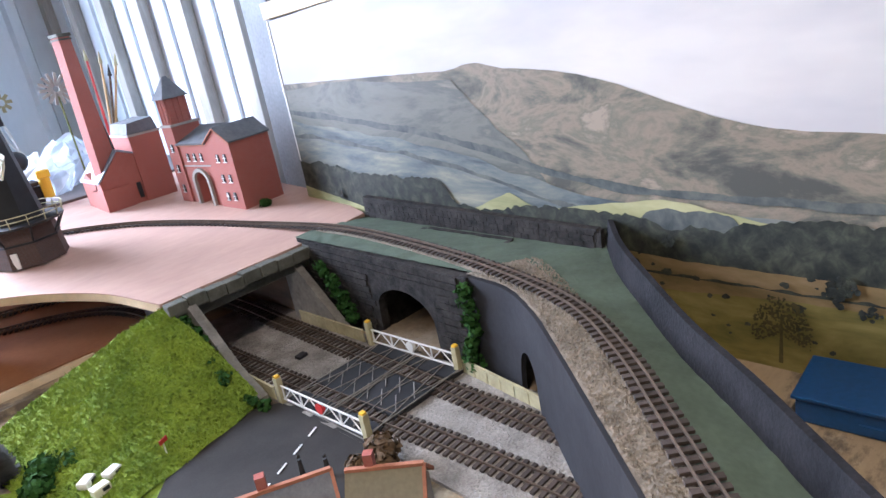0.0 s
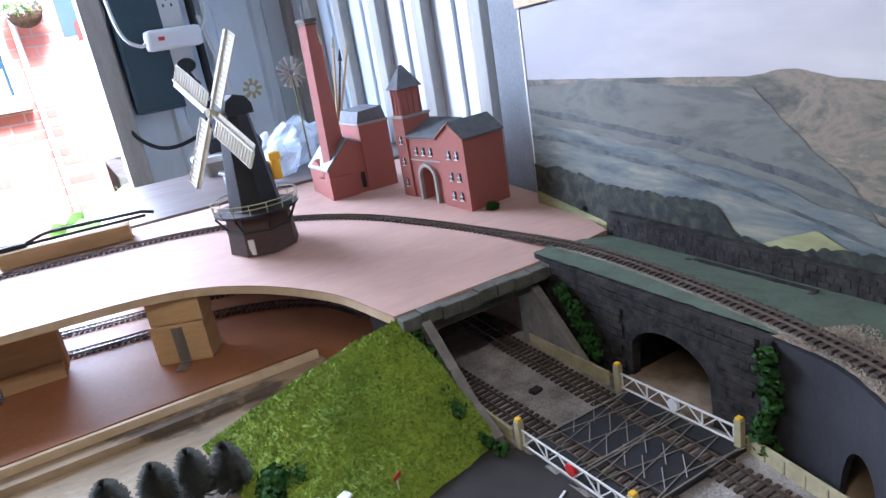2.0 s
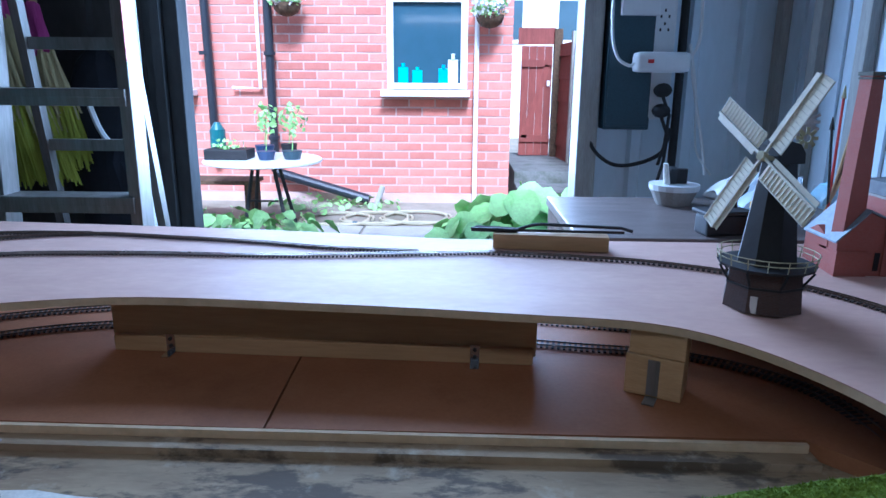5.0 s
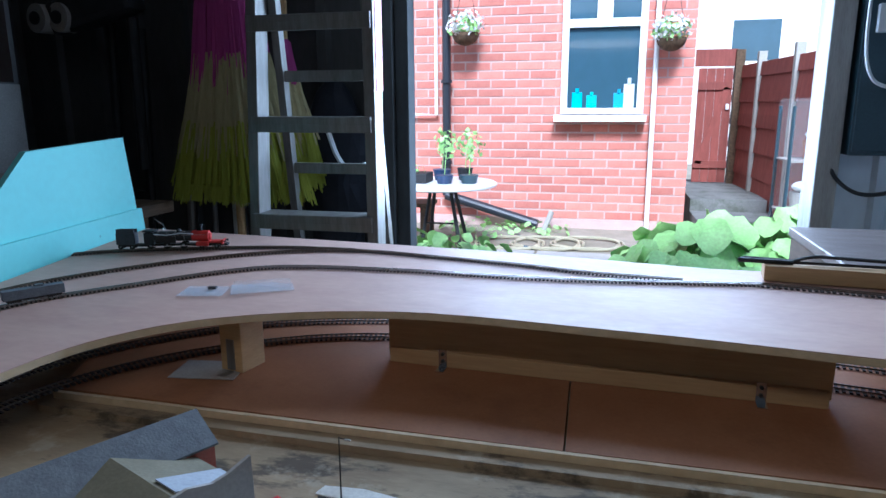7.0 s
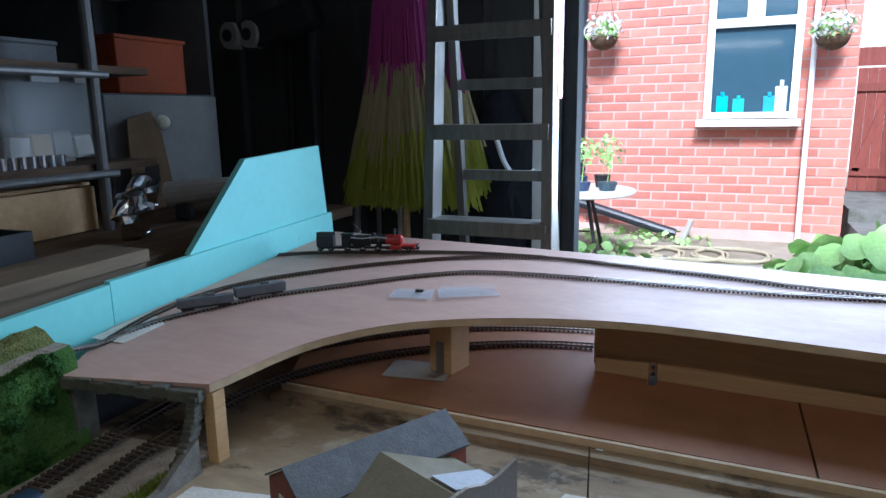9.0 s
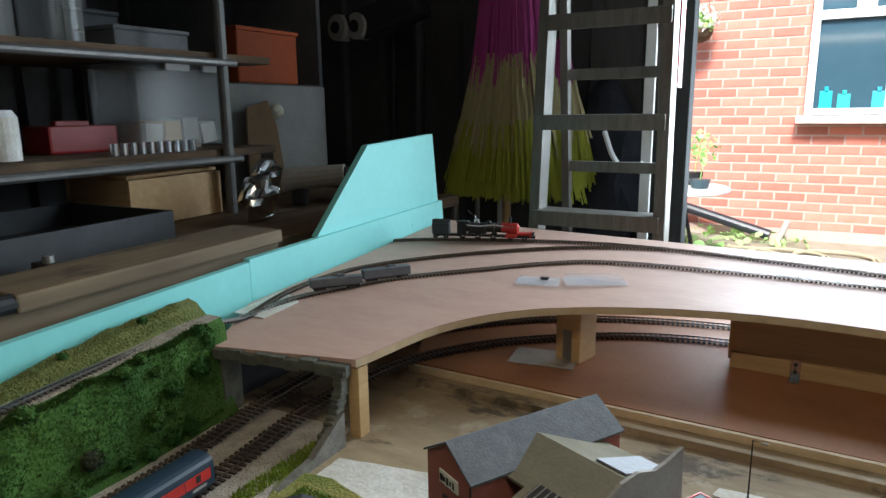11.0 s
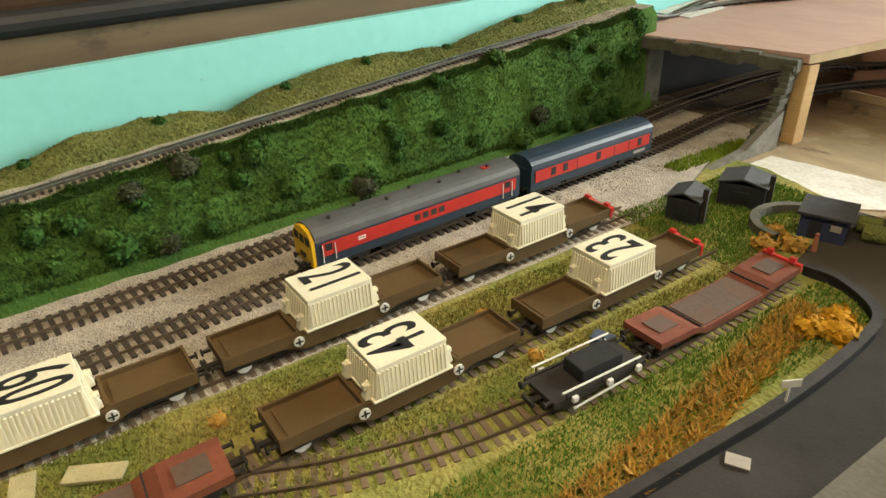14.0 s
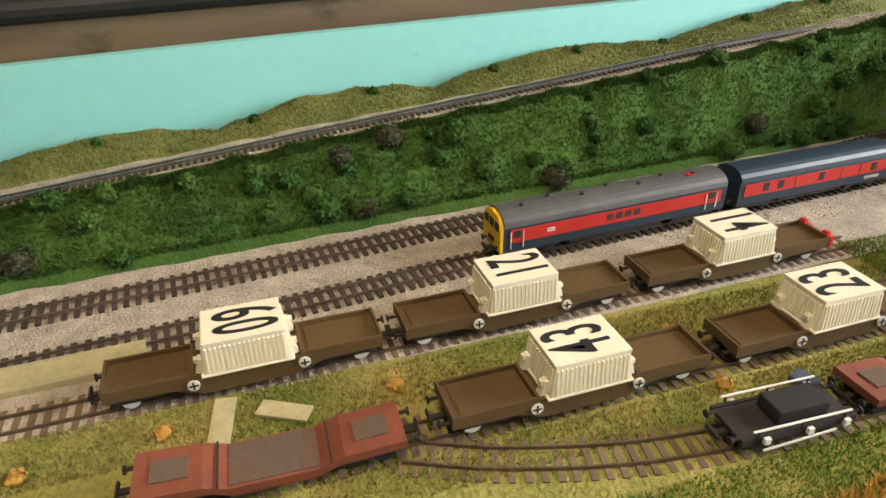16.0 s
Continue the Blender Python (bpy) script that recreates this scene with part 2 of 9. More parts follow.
YARDGRASS = mat("yard_grass", (0.36, 0.30, 0.10), (0.15, 0.19, 0.045), rough=0.95, spec=0.15, scale=13, fine=250, bump=0.9, fineamt=0.4, mix=0.35, dist=0.004)
LEAF = mat("model_foliage", (0.042, 0.110, 0.022), (0.020, 0.060, 0.014), rough=0.95, spec=0.15, scale=50, fine=400, bump=0.6, fineamt=0.5)
GORSE = mat("gorse", (0.58, 0.32, 0.055), (0.34, 0.20, 0.05), rough=0.9, scale=60, fine=300, bump=0.6, fineamt=0.4)
PALEGREEN = mat("shelf_green", (0.095, 0.13, 0.085), (0.06, 0.08, 0.052), rough=0.9, scale=18, fine=200, bump=0.3)
WHITEP = mat("white_paint", (0.78, 0.77, 0.73), (0.68, 0.67, 0.62), rough=0.5, scale=20, fine=120, bump=0.05, fineamt=0.06)
WHITEPL = mat("white_plastic", (0.75, 0.75, 0.74), (0.68, 0.68, 0.67), rough=0.35, scale=10, bump=0, fineamt=0.03)
PLASTER = mat("white_plaster", (0.78, 0.76, 0.71), (0.58, 0.54, 0.46), rough=0.85, scale=14, fine=200, bump=0.3, mix=0.35)
CREAM = mat("cream_paint", (0.80, 0.76, 0.60), (0.74, 0.69, 0.52), rough=0.5, scale=25, fine=150, bump=0.06, fineamt=0.06)
FENCECREAM = mat("cream_fence", (0.50, 0.45, 0.26), (0.33, 0.29, 0.16), rough=0.7, scale=30, bump=0.15)
YELLOW = mat("warning_yellow", (0.80, 0.48, 0.02), (0.72, 0.42, 0.02), rough=0.45, scale=30, bump=0.03, fineamt=0.06)
REDP = mat("rail_red", (0.55, 0.035, 0.025), (0.42, 0.025, 0.02), rough=0.4, scale=30, bump=0.03, fineamt=0.08)
REDBRIGHT = mat("bright_red", (0.62, 0.035, 0.03), (0.5, 0.025, 0.022), rough=0.4, scale=30, bump=0.0, fineamt=0.06)
NAVY = mat("dark_blue_paint", (0.018, 0.038, 0.06), (0.014, 0.028, 0.045), rough=0.45, scale=30, bump=0.03, fineamt=0.1)
ROOFGREY = mat("roof_grey", (0.10, 0.10, 0.098), (0.06, 0.06, 0.06), rough=0.6, scale=25, fine=200, bump=0.08)
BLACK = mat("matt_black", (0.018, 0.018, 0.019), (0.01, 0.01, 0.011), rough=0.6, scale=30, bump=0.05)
UNDER = mat("underframe", (0.028, 0.022, 0.018), (0.015, 0.012, 0.01), rough=0.75, scale=60, fine=300, bump=0.2)
FLATBROWN = mat("wagon_brown", (0.113, 0.065, 0.021), (0.086, 0.049, 0.016), rough=0.65, scale=40, fine=250, bump=0.06, fineamt=0.1)
RUST = mat("bauxite_red", (0.24, 0.065, 0.032), (0.15, 0.04, 0.022), rough=0.7, scale=35, fine=250, bump=0.12)
DECKGREY = mat("wagon_planks", (0.09, 0.075, 0.062), (0.13, 0.07, 0.045), rough=0.8, scale=35, fine=250, bump=0.15)
CHROME = mat("chrome", (0.75, 0.75, 0.75), (0.6, 0.6, 0.6), rough=0.18, metal=1, scale=8, bump=0, fineamt=0.04)
ALU = mat("aluminium", (0.34, 0.325, 0.30), (0.21, 0.195, 0.175), rough=0.5, metal=0.7, scale=8, fine=60, stretch=(4, 4, 0.5), bump=0.03)
STEELSHEET = mat("galvanised_sheet", (0.74, 0.80, 0.85), (0.62, 0.69, 0.75), rough=0.38, metal=0.1, scale=3, fine=60, stretch=(1, 1, 0.3), bump=0.04, fineamt=0.08)
BATTEN = mat("batten", (0.42, 0.405, 0.365), (0.31, 0.295, 0.265), rough=0.7, scale=14, fine=90, stretch=(4, 4, 0.5), bump=0.08)
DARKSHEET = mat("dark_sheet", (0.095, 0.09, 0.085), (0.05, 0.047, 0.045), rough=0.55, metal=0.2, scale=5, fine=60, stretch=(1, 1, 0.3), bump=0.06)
FRAMEMETAL = mat("door_frame_metal", (0.075, 0.078, 0.078), (0.04, 0.040, 0.039), rough=0.85, metal=0.0, spec=0.1, scale=6, fine=80, stretch=(1, 1, 0.3), bump=0.08)
TEAL = mat("teal_cabinet", (0.03, 0.065, 0.085), (0.024, 0.05, 0.065), rough=0.45, scale=6, bump=0.04)
TOYBRICK = brick_mat("printed_brick", (0.38, 0.10, 0.07), (0.30, 0.075, 0.055), (0.32, 0.15, 0.12), 0.0034, 0.0012, 0.00018)
HUTROOF = mat("sooty_roof", (0.060, 0.062, 0.068), (0.036, 0.037, 0.042), rough=0.75, scale=60, fine=350, bump=0.3)
GREYSLATE = mat("model_slate", (0.16, 0.17, 0.18), (0.10, 0.105, 0.115), rough=0.75, scale=60, fine=350, bump=0.3)
BUFFROOF = mat("buff_roof", (0.20, 0.175, 0.11), (0.15, 0.13, 0.08), rough=0.85, scale=25, fine=250, bump=0.15)
CARDGREY = mat("card_wall", (0.37, 0.34, 0.30), (0.30, 0.27, 0.24), rough=0.85, scale=25, fine=200, bump=0.1)
TILEORANGE = mat("orange_tile", (0.42, 0.17, 0.09), (0.30, 0.12, 0.07), rough=0.85, scale=40, fine=300, bump=0.3)
HOUSEBRICK = mat("house_brick", (0.55, 0.205, 0.15), (0.45, 0.155, 0.115), rough=0.9, scale=9, fine=120, bump=0.3, rand=0.22, dist=0.004)
MORTAR = mat("mortar", (0.52, 0.37, 0.32), (0.44, 0.31, 0.27), rough=0.95, scale=9, fine=150, bump=0.3)
UPVC = mat("white_window_frame", (0.82, 0.82, 0.80), (0.76, 0.76, 0.74), rough=0.3, scale=4, bump=0, fineamt=0.03)
FENCERED = mat("red_stained_wood", (0.27, 0.065, 0.045), (0.18, 0.045, 0.03), rough=0.75, scale=8, fine=60, stretch=(4, 4, 0.6), bump=0.15, rand=0.12)
PAVING = mat("paving", (0.42, 0.40, 0.36), (0.30, 0.285, 0.25), rough=0.85, scale=5, fine=90, bump=0.2)
PASSAGE = stained(mat("mossy_concrete", (0.20, 0.195, 0.18), (0.13, 0.128, 0.115), rough=0.9, scale=5, fine=90, bump=0.2), (0.07, 0.08, 0.05), 6, 0.5, 0.65, 0.7)
SOIL = mat("garden_ground", (0.30, 0.26, 0.20), (0.16, 0.14, 0.09), rough=0.95, scale=2.5, fine=40, bump=0.4, mix=0.35)
GARDENLEAF = mat("garden_leaf", (0.39, 0.62, 0.21), (0.28, 0.50, 0.14), rough=0.5, scale=8, fine=60, bump=0.1, rand=0.2)
HOSE = mat("garden_hose", (0.42, 0.38, 0.26), (0.34, 0.30, 0.2), rough=0.5, scale=8, bump=0)
GLASS = glass_mat("clear_glass")
CLEARPL = glass_mat("clear_plastic", (0.80, 0.84, 0.88), 0.10, 0.11)
COVERPL = glass_mat("thin_clear_film", (0.75, 0.78, 0.8), 0.2, 0.07)
for m_ in (CLEARPL, COVERPL):
    m_.node_tree.nodes["Principled BSDF"].inputs["Specular IOR Level"].default_value = 0.25
# Glow for the added tube fixture, which stays out of view.
LIGHTTUBE = bpy.data.materials.new("assumed_tube_glow")
LIGHTTUBE.use_nodes = True
LIGHTTUBE.node_tree.nodes["Principled BSDF"].inputs["Emission Color"].default_value = (1, 0.86, 0.66, 1)
LIGHTTUBE.node_tree.nodes["Principled BSDF"].inputs["Emission Strength"].default_value = 6

# ---- shed: floor, walls, ceiling ----
FLOOR, TOP = 0.12, 2.30
X0, X1, Y0, Y1 = -2.45, 0.76, -2.2, 2.30
DX0, DX1 = -0.982, 0.168
solid("floor", box(B(), ((X0 + X1) / 2, (Y0 + Y1) / 2, FLOOR - 0.05), (X1 - X0 + 0.2, Y1 - Y0 + 0.2, 0.1)), PAVING, "bare grey concrete shed floor", "floor", kind="structure")
# Ceiling is never in view; its dark colour cuts the bounced light.
solid("ceiling", box(B(), ((X0 + X1) / 2, (Y0 + Y1) / 2, TOP + 0.05), (X1 - X0 + 0.2, Y1 - Y0 + 0.2, 0.1)), DARKSHEET, "unseen shed ceiling, kept dark to bounce less light", "ceiling", kind="structure")


def ribbed(bm, length, height, pitch, depth, face):
    """A trapezoid-ribbed sheet with a flat back, along local x, facing -y."""
    poly, x = [(0, 0.02)], 0.0
    while x < length:
        for dx, dy in ((0, 0), (0.70, 0), (0.76, -depth), (0.94, -depth), (1.0, 0)):
            if x + dx * pitch <= length:
                poly.append((x + dx * pitch, dy))
        x += pitch
    poly += [(length, 0), (length, 0.02)]
    clean = [p for i, p in enumerate(poly) if i == 0 or p != poly[i - 1]]
    return prism(bm, clean, 0, height)


we = thing("wall_east", "pale blue-grey galvanised sheet wall with vertical battens", "wall", kind="structure")
part("sheet", box(B(), (X1 + 0.04, (Y0 + Y1) / 2, (FLOOR + TOP) / 2), (0.08, Y1 - Y0, TOP - FLOOR)), STEELSHEET, we)
for k in range(7):
    y = 1.215 + k * 0.212
    if y < Y1 - 0.02:
        part("batten", box(B(), (X1 - 0.013, y, (FLOOR + TOP) / 2), (0.026, 0.042, TOP - FLOOR - 0.01), bevel=0.003), BATTEN, we, "beige-grey timber batten")
        part("seam", box(B(), (X1 - 0.004, y + 0.106, (FLOOR + TOP) / 2), (0.008, 0.006, TOP - FLOOR - 0.01)), STEELSHEET, we)
part("corner_post", box(B(), (X1 - 0.03, 1.075, (FLOOR + TOP) / 2), (0.06, 0.085, TOP - FLOOR - 0.01), bevel=0.004), mat("dull_post", (0.27, 0.29, 0.31), (0.20, 0.21, 0.22), rough=0.7, spec=0.2), we, "blue-grey folded steel post")
ww = thing("wall_west", "dark ribbed metal shed wall", "wall", kind="structure")
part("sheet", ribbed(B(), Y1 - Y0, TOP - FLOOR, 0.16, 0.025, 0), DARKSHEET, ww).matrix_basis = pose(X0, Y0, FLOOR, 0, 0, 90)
# Wall behind the camera, unseen, dark for the same weaker bounce.
ws = thing("wall_south", "unseen shed wall, kept dark to bounce less light", "wall", kind="structure")
part("sheet", box(B(), ((X0 + X1) / 2, Y0 - 0.04, (FLOOR + TOP) / 2), (X1 - X0, 0.08, TOP - FLOOR)), DARKSHEET, ws)
wnn = thing("wall_north", "dark ribbed metal shed wall with an open doorway", "wall", kind="structure")
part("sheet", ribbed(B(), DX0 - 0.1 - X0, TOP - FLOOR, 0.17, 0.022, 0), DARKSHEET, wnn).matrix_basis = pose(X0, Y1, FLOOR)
part("sheet", ribbed(B(), X1 - DX1 - 0.06, TOP - FLOOR, 0.15, 0.02, 0), STEELSHEET, wnn).matrix_basis = pose(DX1 + 0.06, Y1, FLOOR)
part("lintel", box(B(), ((DX0 + DX1) / 2, Y1 + 0.03, 2.2), (DX1 - DX0 + 0.26, 0.1, 0.2)), DARKSHEET, wnn)
fr = thing("door_frame", "dark grey folded metal door frame at the open doorway", "door frame", kind="structure")
for dx, w, dy in ((-0.024, 0.044, -0.03), (-0.062, 0.03, -0.05), (-0.092, 0.03, -0.03)):
    part("jamb", box(B(), (DX0 + dx, Y1 + dy, 1.11), (w, 0.075, 1.98), bevel=0.005), FRAMEMETAL, fr)
part("jamb", box(B(), (DX1 + 0.03, Y1 - 0.02, 1.11), (0.058, 0.12, 1.98), bevel=0.006), BATTEN, fr, "pale grey steel jamb")
solid("white_board", box(B(), (0, 0, 0.96), (0.030, 0.025, 1.9), bevel=0.003), WHITEP, "narrow white board leaning beside the door frame", "board", at=(-1.085, 2.16, FLOOR + 0.012), rz=4)
# Assumed fixture, added to go with the fill light.
lamp = thing("assumed_tube_lamp", "assumed white tube batten, unseen under the ceiling, added as fill light", "lamp")
part("housing", box(B(), (-0.52, -0.10, 2.26), (1.25, 0.08, 0.075), bevel=0.008), WHITEPL, lamp)
part("tube", cyl(B(), (-1.11, -0.10, 2.20), (0.07, -0.10, 2.20), 0.014), LIGHTTUBE, lamp)

# ---- railway boards ----
G = 0.772


def dz(y):
    return 0.887 + 0.062 * (y - 0.8)


bb = thing("baseboard", "bare plywood baseboard carrying the lower level of the model railway", "baseboard")
part("board", prism(B(), [(-1.47, -0.55), (-0.60, -0.55), (-0.60, 0.15), (0.12, 0.20), (0.12, -0.35), (0.67, -0.35), (0.67, 1.0), (0.60, 1.5), (-1.47, 1.52)], G - 0.018, G), RAWPLY, bb)
for x, y in ((-1.40, -0.48), (-0.68, -0.48), (-1.40, 1.42), (0.52, 1.35), (0.2, -0.28), (0.6, -0.28)):
    part("leg", box(B(), (x, y, (FLOOR + G - 0.018) / 2), (0.05, 0.05, G - 0.018 - FLOOR)), PINE, bb)
hb = thing("hardboard_sheet", "reddish brown hardboard laid in two sheets on the baseboard", "board")
part("panel", prism(B(), [(-1.2, 1.02), (-0.424, 1.002), (-0.432, 1.50), (-1.40, 1.50)], G + 0.001, G + 0.022), HARDBOARD, hb)
part("panel", prism(B(), [(-0.421, 1.002), (0.25, 0.997), (0.34, 0.90), (0.45, 1.1), (0.30, 1.48), (-0.429, 1.50)], G + 0.001, G + 0.022), HARDBOARD, hb)
part("edge_strip", box(B(), (-0.475, 0.998, G + 0.0165), (1.45, 0.007, 0.011), rz=-0.9), PLYEDGE, hb, "pale timber edge")
part("packing_strip", box(B(), (-0.475, 0.985, G + 0.0055), (1.46, 0.030, 0.010), rz=-0.9), RAWPLY, hb)


def bezier(ctrl, n):
    """A smooth line through the points."""
    pts, c = [], [Vector(p) for p in ctrl]
    c = [2 * c[0] - c[1]] + c + [2 * c[-1] - c[-2]]
    for i in range(1, len(c) - 2):
        for k in range(n):
            t = k / n
            pts.append(0.5 * (2 * c[i] + (c[i + 1] - c[i - 1]) * t + (2 * c[i - 1] - 5 * c[i] + 4 * c[i + 1] - c[i + 2]) * t * t + (3 * c[i] - c[i - 1] - 3 * c[i + 1] + c[i + 2]) * t ** 3))
    return pts + [c[-2]]


front = bezier([(-1.146, 0.79, 0), (-1.09, 0.965, 0), (-0.95, 1.09, 0), (-0.69, 1.163, 0), (-0.36, 1.15, 0), (-0.1, 1.125, 0), (0.08, 1.10, 0), (0.185, 1.035, 0), (0.265, 0.92, 0), (0.298, 0.80, 0)], 6)
outline = [(p.x, p.y) for p in front] + [(0.53, 0.80), (0.645, 0.815), (0.69, 0.99), (0.69, 1.47), (-0.2, 1.475), (-0.55, 1.52), (-1.45, 1.58), (-1.45, 0.90), (-1.36, 0.745)]
deck = thing("upper_deck", "pinkish plywood upper deck with a curved front edge", "baseboard")
bm = prism(B(), outline, -0.0105, 0)
for v in bm.verts:
    v.co.z += dz(v.co.y)
part("deck_sheet", bm, PINKPLY, deck)
bm = B()
for a, b in zip(front, front[1:]):
    d = (b - a).normalized()
    nrm = Vector((d.y, -d.x, 0)) * 0.0015
    q = [bm.verts.new((p.x + nrm.x * s, p.y + nrm.y * s, dz(p.y) + h)) for p, s, h in ((a, 1, -0.0115), (b, 1, -0.0115), (b, 1, -0.0006), (a, 1, -0.0006))]
    bm.faces.new(q)
part("edge_band", bm, PLYEDGE, deck, "bare ply edge")


# ---- track ----
def resample(pts, step):
    out, carry = [], 0.0
    for a, b in zip(pts, pts[1:]):
        d = (b - a).length
        if d < 1e-9:
            continue
        s = carry
        while s < d:
            out.append((a + (b - a) * (s / d), (b - a) / d))
            s += step
        carry = s - d
    return out


def ribbon(bm, pts, off, width, height, lift):
    """A bar of rectangular section that follows the line at a sideways offset."""
    ring = []
    for i, p in enumerate(pts):
        d = (pts[min(i + 1, len(pts) - 1)] - pts[max(i - 1, 0)]).normalized()
        s = Vector((d.y, -d.x, 0)).normalized()
        ring.append([bm.verts.new(p + s * (off + w) + Vector((0, 0, lift + h))) for w, h in ((-width / 2, 0), (width / 2, 0), (width / 2, height), (-width / 2, height))])
    for a, b in zip(ring, ring[1:]):
        for k in range(4):
            bm.faces.new((a[k], a[(k + 1) % 4], b[(k + 1) % 4], b[k]))
    return bm


SLEEP_OO = finish(box(B(), (0, 0, 0.0008), (0.0335, 0.0042, 0.0026)), "sleeper", SLEEPER)
SLEEP_OT = finish(box(B(), (0, 0, 0.0008), (0.0335, 0.0042, 0.0026)), "sleeper", SLEEPER_TAN)
SLEEP_N = finish(box(B(), (0, 0, 0.0008), (0.0235, 0.0046, 0.0024)), "sleeper", SLEEPER)


def track(label, ctrl, gauge=0.0165, pitch=0.0092, sleeper=None, rail=RAIL, length=0.016, each=True):
    t = thing("track", label, "track", group="model railway tracks")
    pts = bezier(ctrl, 12)
    for s in (-1, 1):
        part("rail", ribbon(B(), pts, s * gauge / 2, 0.0013, 0.0024, 0.0021), rail, t)
    if each:
        for p, d in resample(pts, pitch):
            piece("sleeper", sleeper, t, Matrix.Translation(p) @ pose(0, 0, 0, 0, 0, math.degrees(math.atan2(d.y, d.x)) - 90 + random.uniform(-1.5, 1.5)))
    else:
        bm = B()
        for p, d in resample(pts, pitch):
            box(bm, (p.x, p.y, p.z + 0.0008), (length, pitch * 0.5, 0.0024), rz=math.degrees(math.atan2(d.y, d.x)) - 90)
        tagged(part("sleeper_run", bm, SLEEPER, t), kind="stuff")
    return t


H = G + 0.0235
T = G + 0.004
track("dark sleepered double-line track over grey ballast, inner line", [(0.39, -0.30, T), (0.388, 0.28, T), (0.376, 0.55, T), (0.366, 0.80, T), (0.362, 0.94, T + 0.01), (0.332, 1.12, H), (0.20, 1.24, H), (0.0, 1.28, H), (-0.40, 1.35, H), (-0.80, 1.345, H), (-1.05, 1.22, H), (-1.20, 1.03, H), (-1.243, 0.82, T + 0.012), (-1.236, 0.62, T), (-1.222, 0.39, T), (-1.206, 0.155, T), (-1.186, -0.04, T), (-1.150, -0.45, T)], sleeper=SLEEP_OO)
track("dark sleepered double-line track over grey ballast, outer line", [(0.452, -0.30, T), (0.452, 0.28, T), (0.455, 0.55, T), (0.462, 0.80, T), (0.455, 0.98, T + 0.01), (0.405, 1.18, H), (0.26, 1.32, H), (0.02, 1.385, H), (-0.40, 1.445, H), (-0.80, 1.44, H), (-1.10, 1.32, H), (-1.29, 1.08, H), (-1.318, 0.82, T + 0.012), (-1.308, 0.62, T), (-1.292, 0.39, T), (-1.277, 0.155, T), (-1.257, -0.04, T), (-1.222, -0.45, T)], sleeper=SLEEP_OO)
R1, R2 = T - 0.002, T - 0.002
track("weathered siding track in the gravel beside the main line", [(-1.105, -0.45, R1), (-1.112, -0.15, R1), (-1.119, 0.14, R1), (-1.126, 0.34, R1), (-1.130, 0.475, R1)], sleeper=SLEEP_OT)
track("weathered siding track sunk in dry grass", [(-0.985, -0.45, R2), (-1.015, -0.10, R2), (-1.024, 0.10, R2), (-1.026, 0.30, R2), (-1.030, 0.475, R2)], sleeper=SLEEP_OT)
track("weathered siding track sunk in dry grass beside the road", [(-1.010, 0.02, R2), (-0.985, 0.08, R2), (-0.965, 0.16, R2), (-0.957, 0.25, R2), (-0.955, 0.36, R2), (-0.963, 0.49, R2)], sleeper=SLEEP_OT)
D = 0.001


def on(x, y):
    return (x, y, dz(y) + D)


track("narrow gauge track curving over the deck and the viaduct shelf", [on(-0.124, 1.389), on(0.02, 1.37), on(0.165, 1.341), on(0.31, 1.275), on(0.41, 1.18), on(0.475, 1.065), on(0.53, 0.93), (0.555, 0.80, 0.897), (0.558, 0.70, 0.898), (0.545, 0.56, 0.898), (0.524, 0.44, 0.898), (0.487, 0.32, 0.898), (0.431, 0.237, 0.898), (0.369, 0.169, 0.898), (0.315, 0.112, 0.898), (0.23, 0.02, 0.898), (0.17, -0.06, 0.898)], gauge=0.0095, pitch=0.0088, sleeper=SLEEP_N, rail=RAIL)


def incline(y):
    return 0.849 + 0.092 * y


track("narrow gauge track climbing the embankment on to the deck", [(-1.362, -0.45, incline(-0.45)), (-1.368, -0.2, incline(-0.2)), (-1.374, 0.05, incline(0.05)), (-1.380, 0.3, incline(0.3)), (-1.386, 0.55, incline(0.55)), (-1.394, 0.74, 0.905), on(-1.402, 0.84), on(-1.393, 0.937), on(-1.345, 1.03), on(-1.285, 1.111), on(-1.175, 1.207), on(-1.06, 1.30), on(-0.95, 1.345), on(-0.732, 1.358), on(-0.52, 1.355), on(-0.363, 1.364), on(-0.124, 1.389)], gauge=0.009, pitch=0.0068, length=0.0175, each=False, rail=RAILB)
track("narrow gauge loop track on the deck", [on(-1.404, 0.86), on(-1.425, 0.967), on(-1.415, 1.08), on(-1.365, 1.18), on(-1.246, 1.299), on(-1.10, 1.40), on(-0.98, 1.45), on(-0.86, 1.47), on(-0.70, 1.452), on(-0.54, 1.43), on(-0.42, 1.405), on(-0.25, 1.388)], gauge=0.009, pitch=0.0068, length=0.0175, each=False)
track("short narrow gauge siding at the back of the deck", [on(-1.45, 1.345), on(-1.371, 1.385), on(-1.25, 1.42), on(-1.155, 1.445), on(-1.02, 1.470), on(-0.88, 1.474)], gauge=0.009, pitch=0.0068, length=0.0175, each=False)

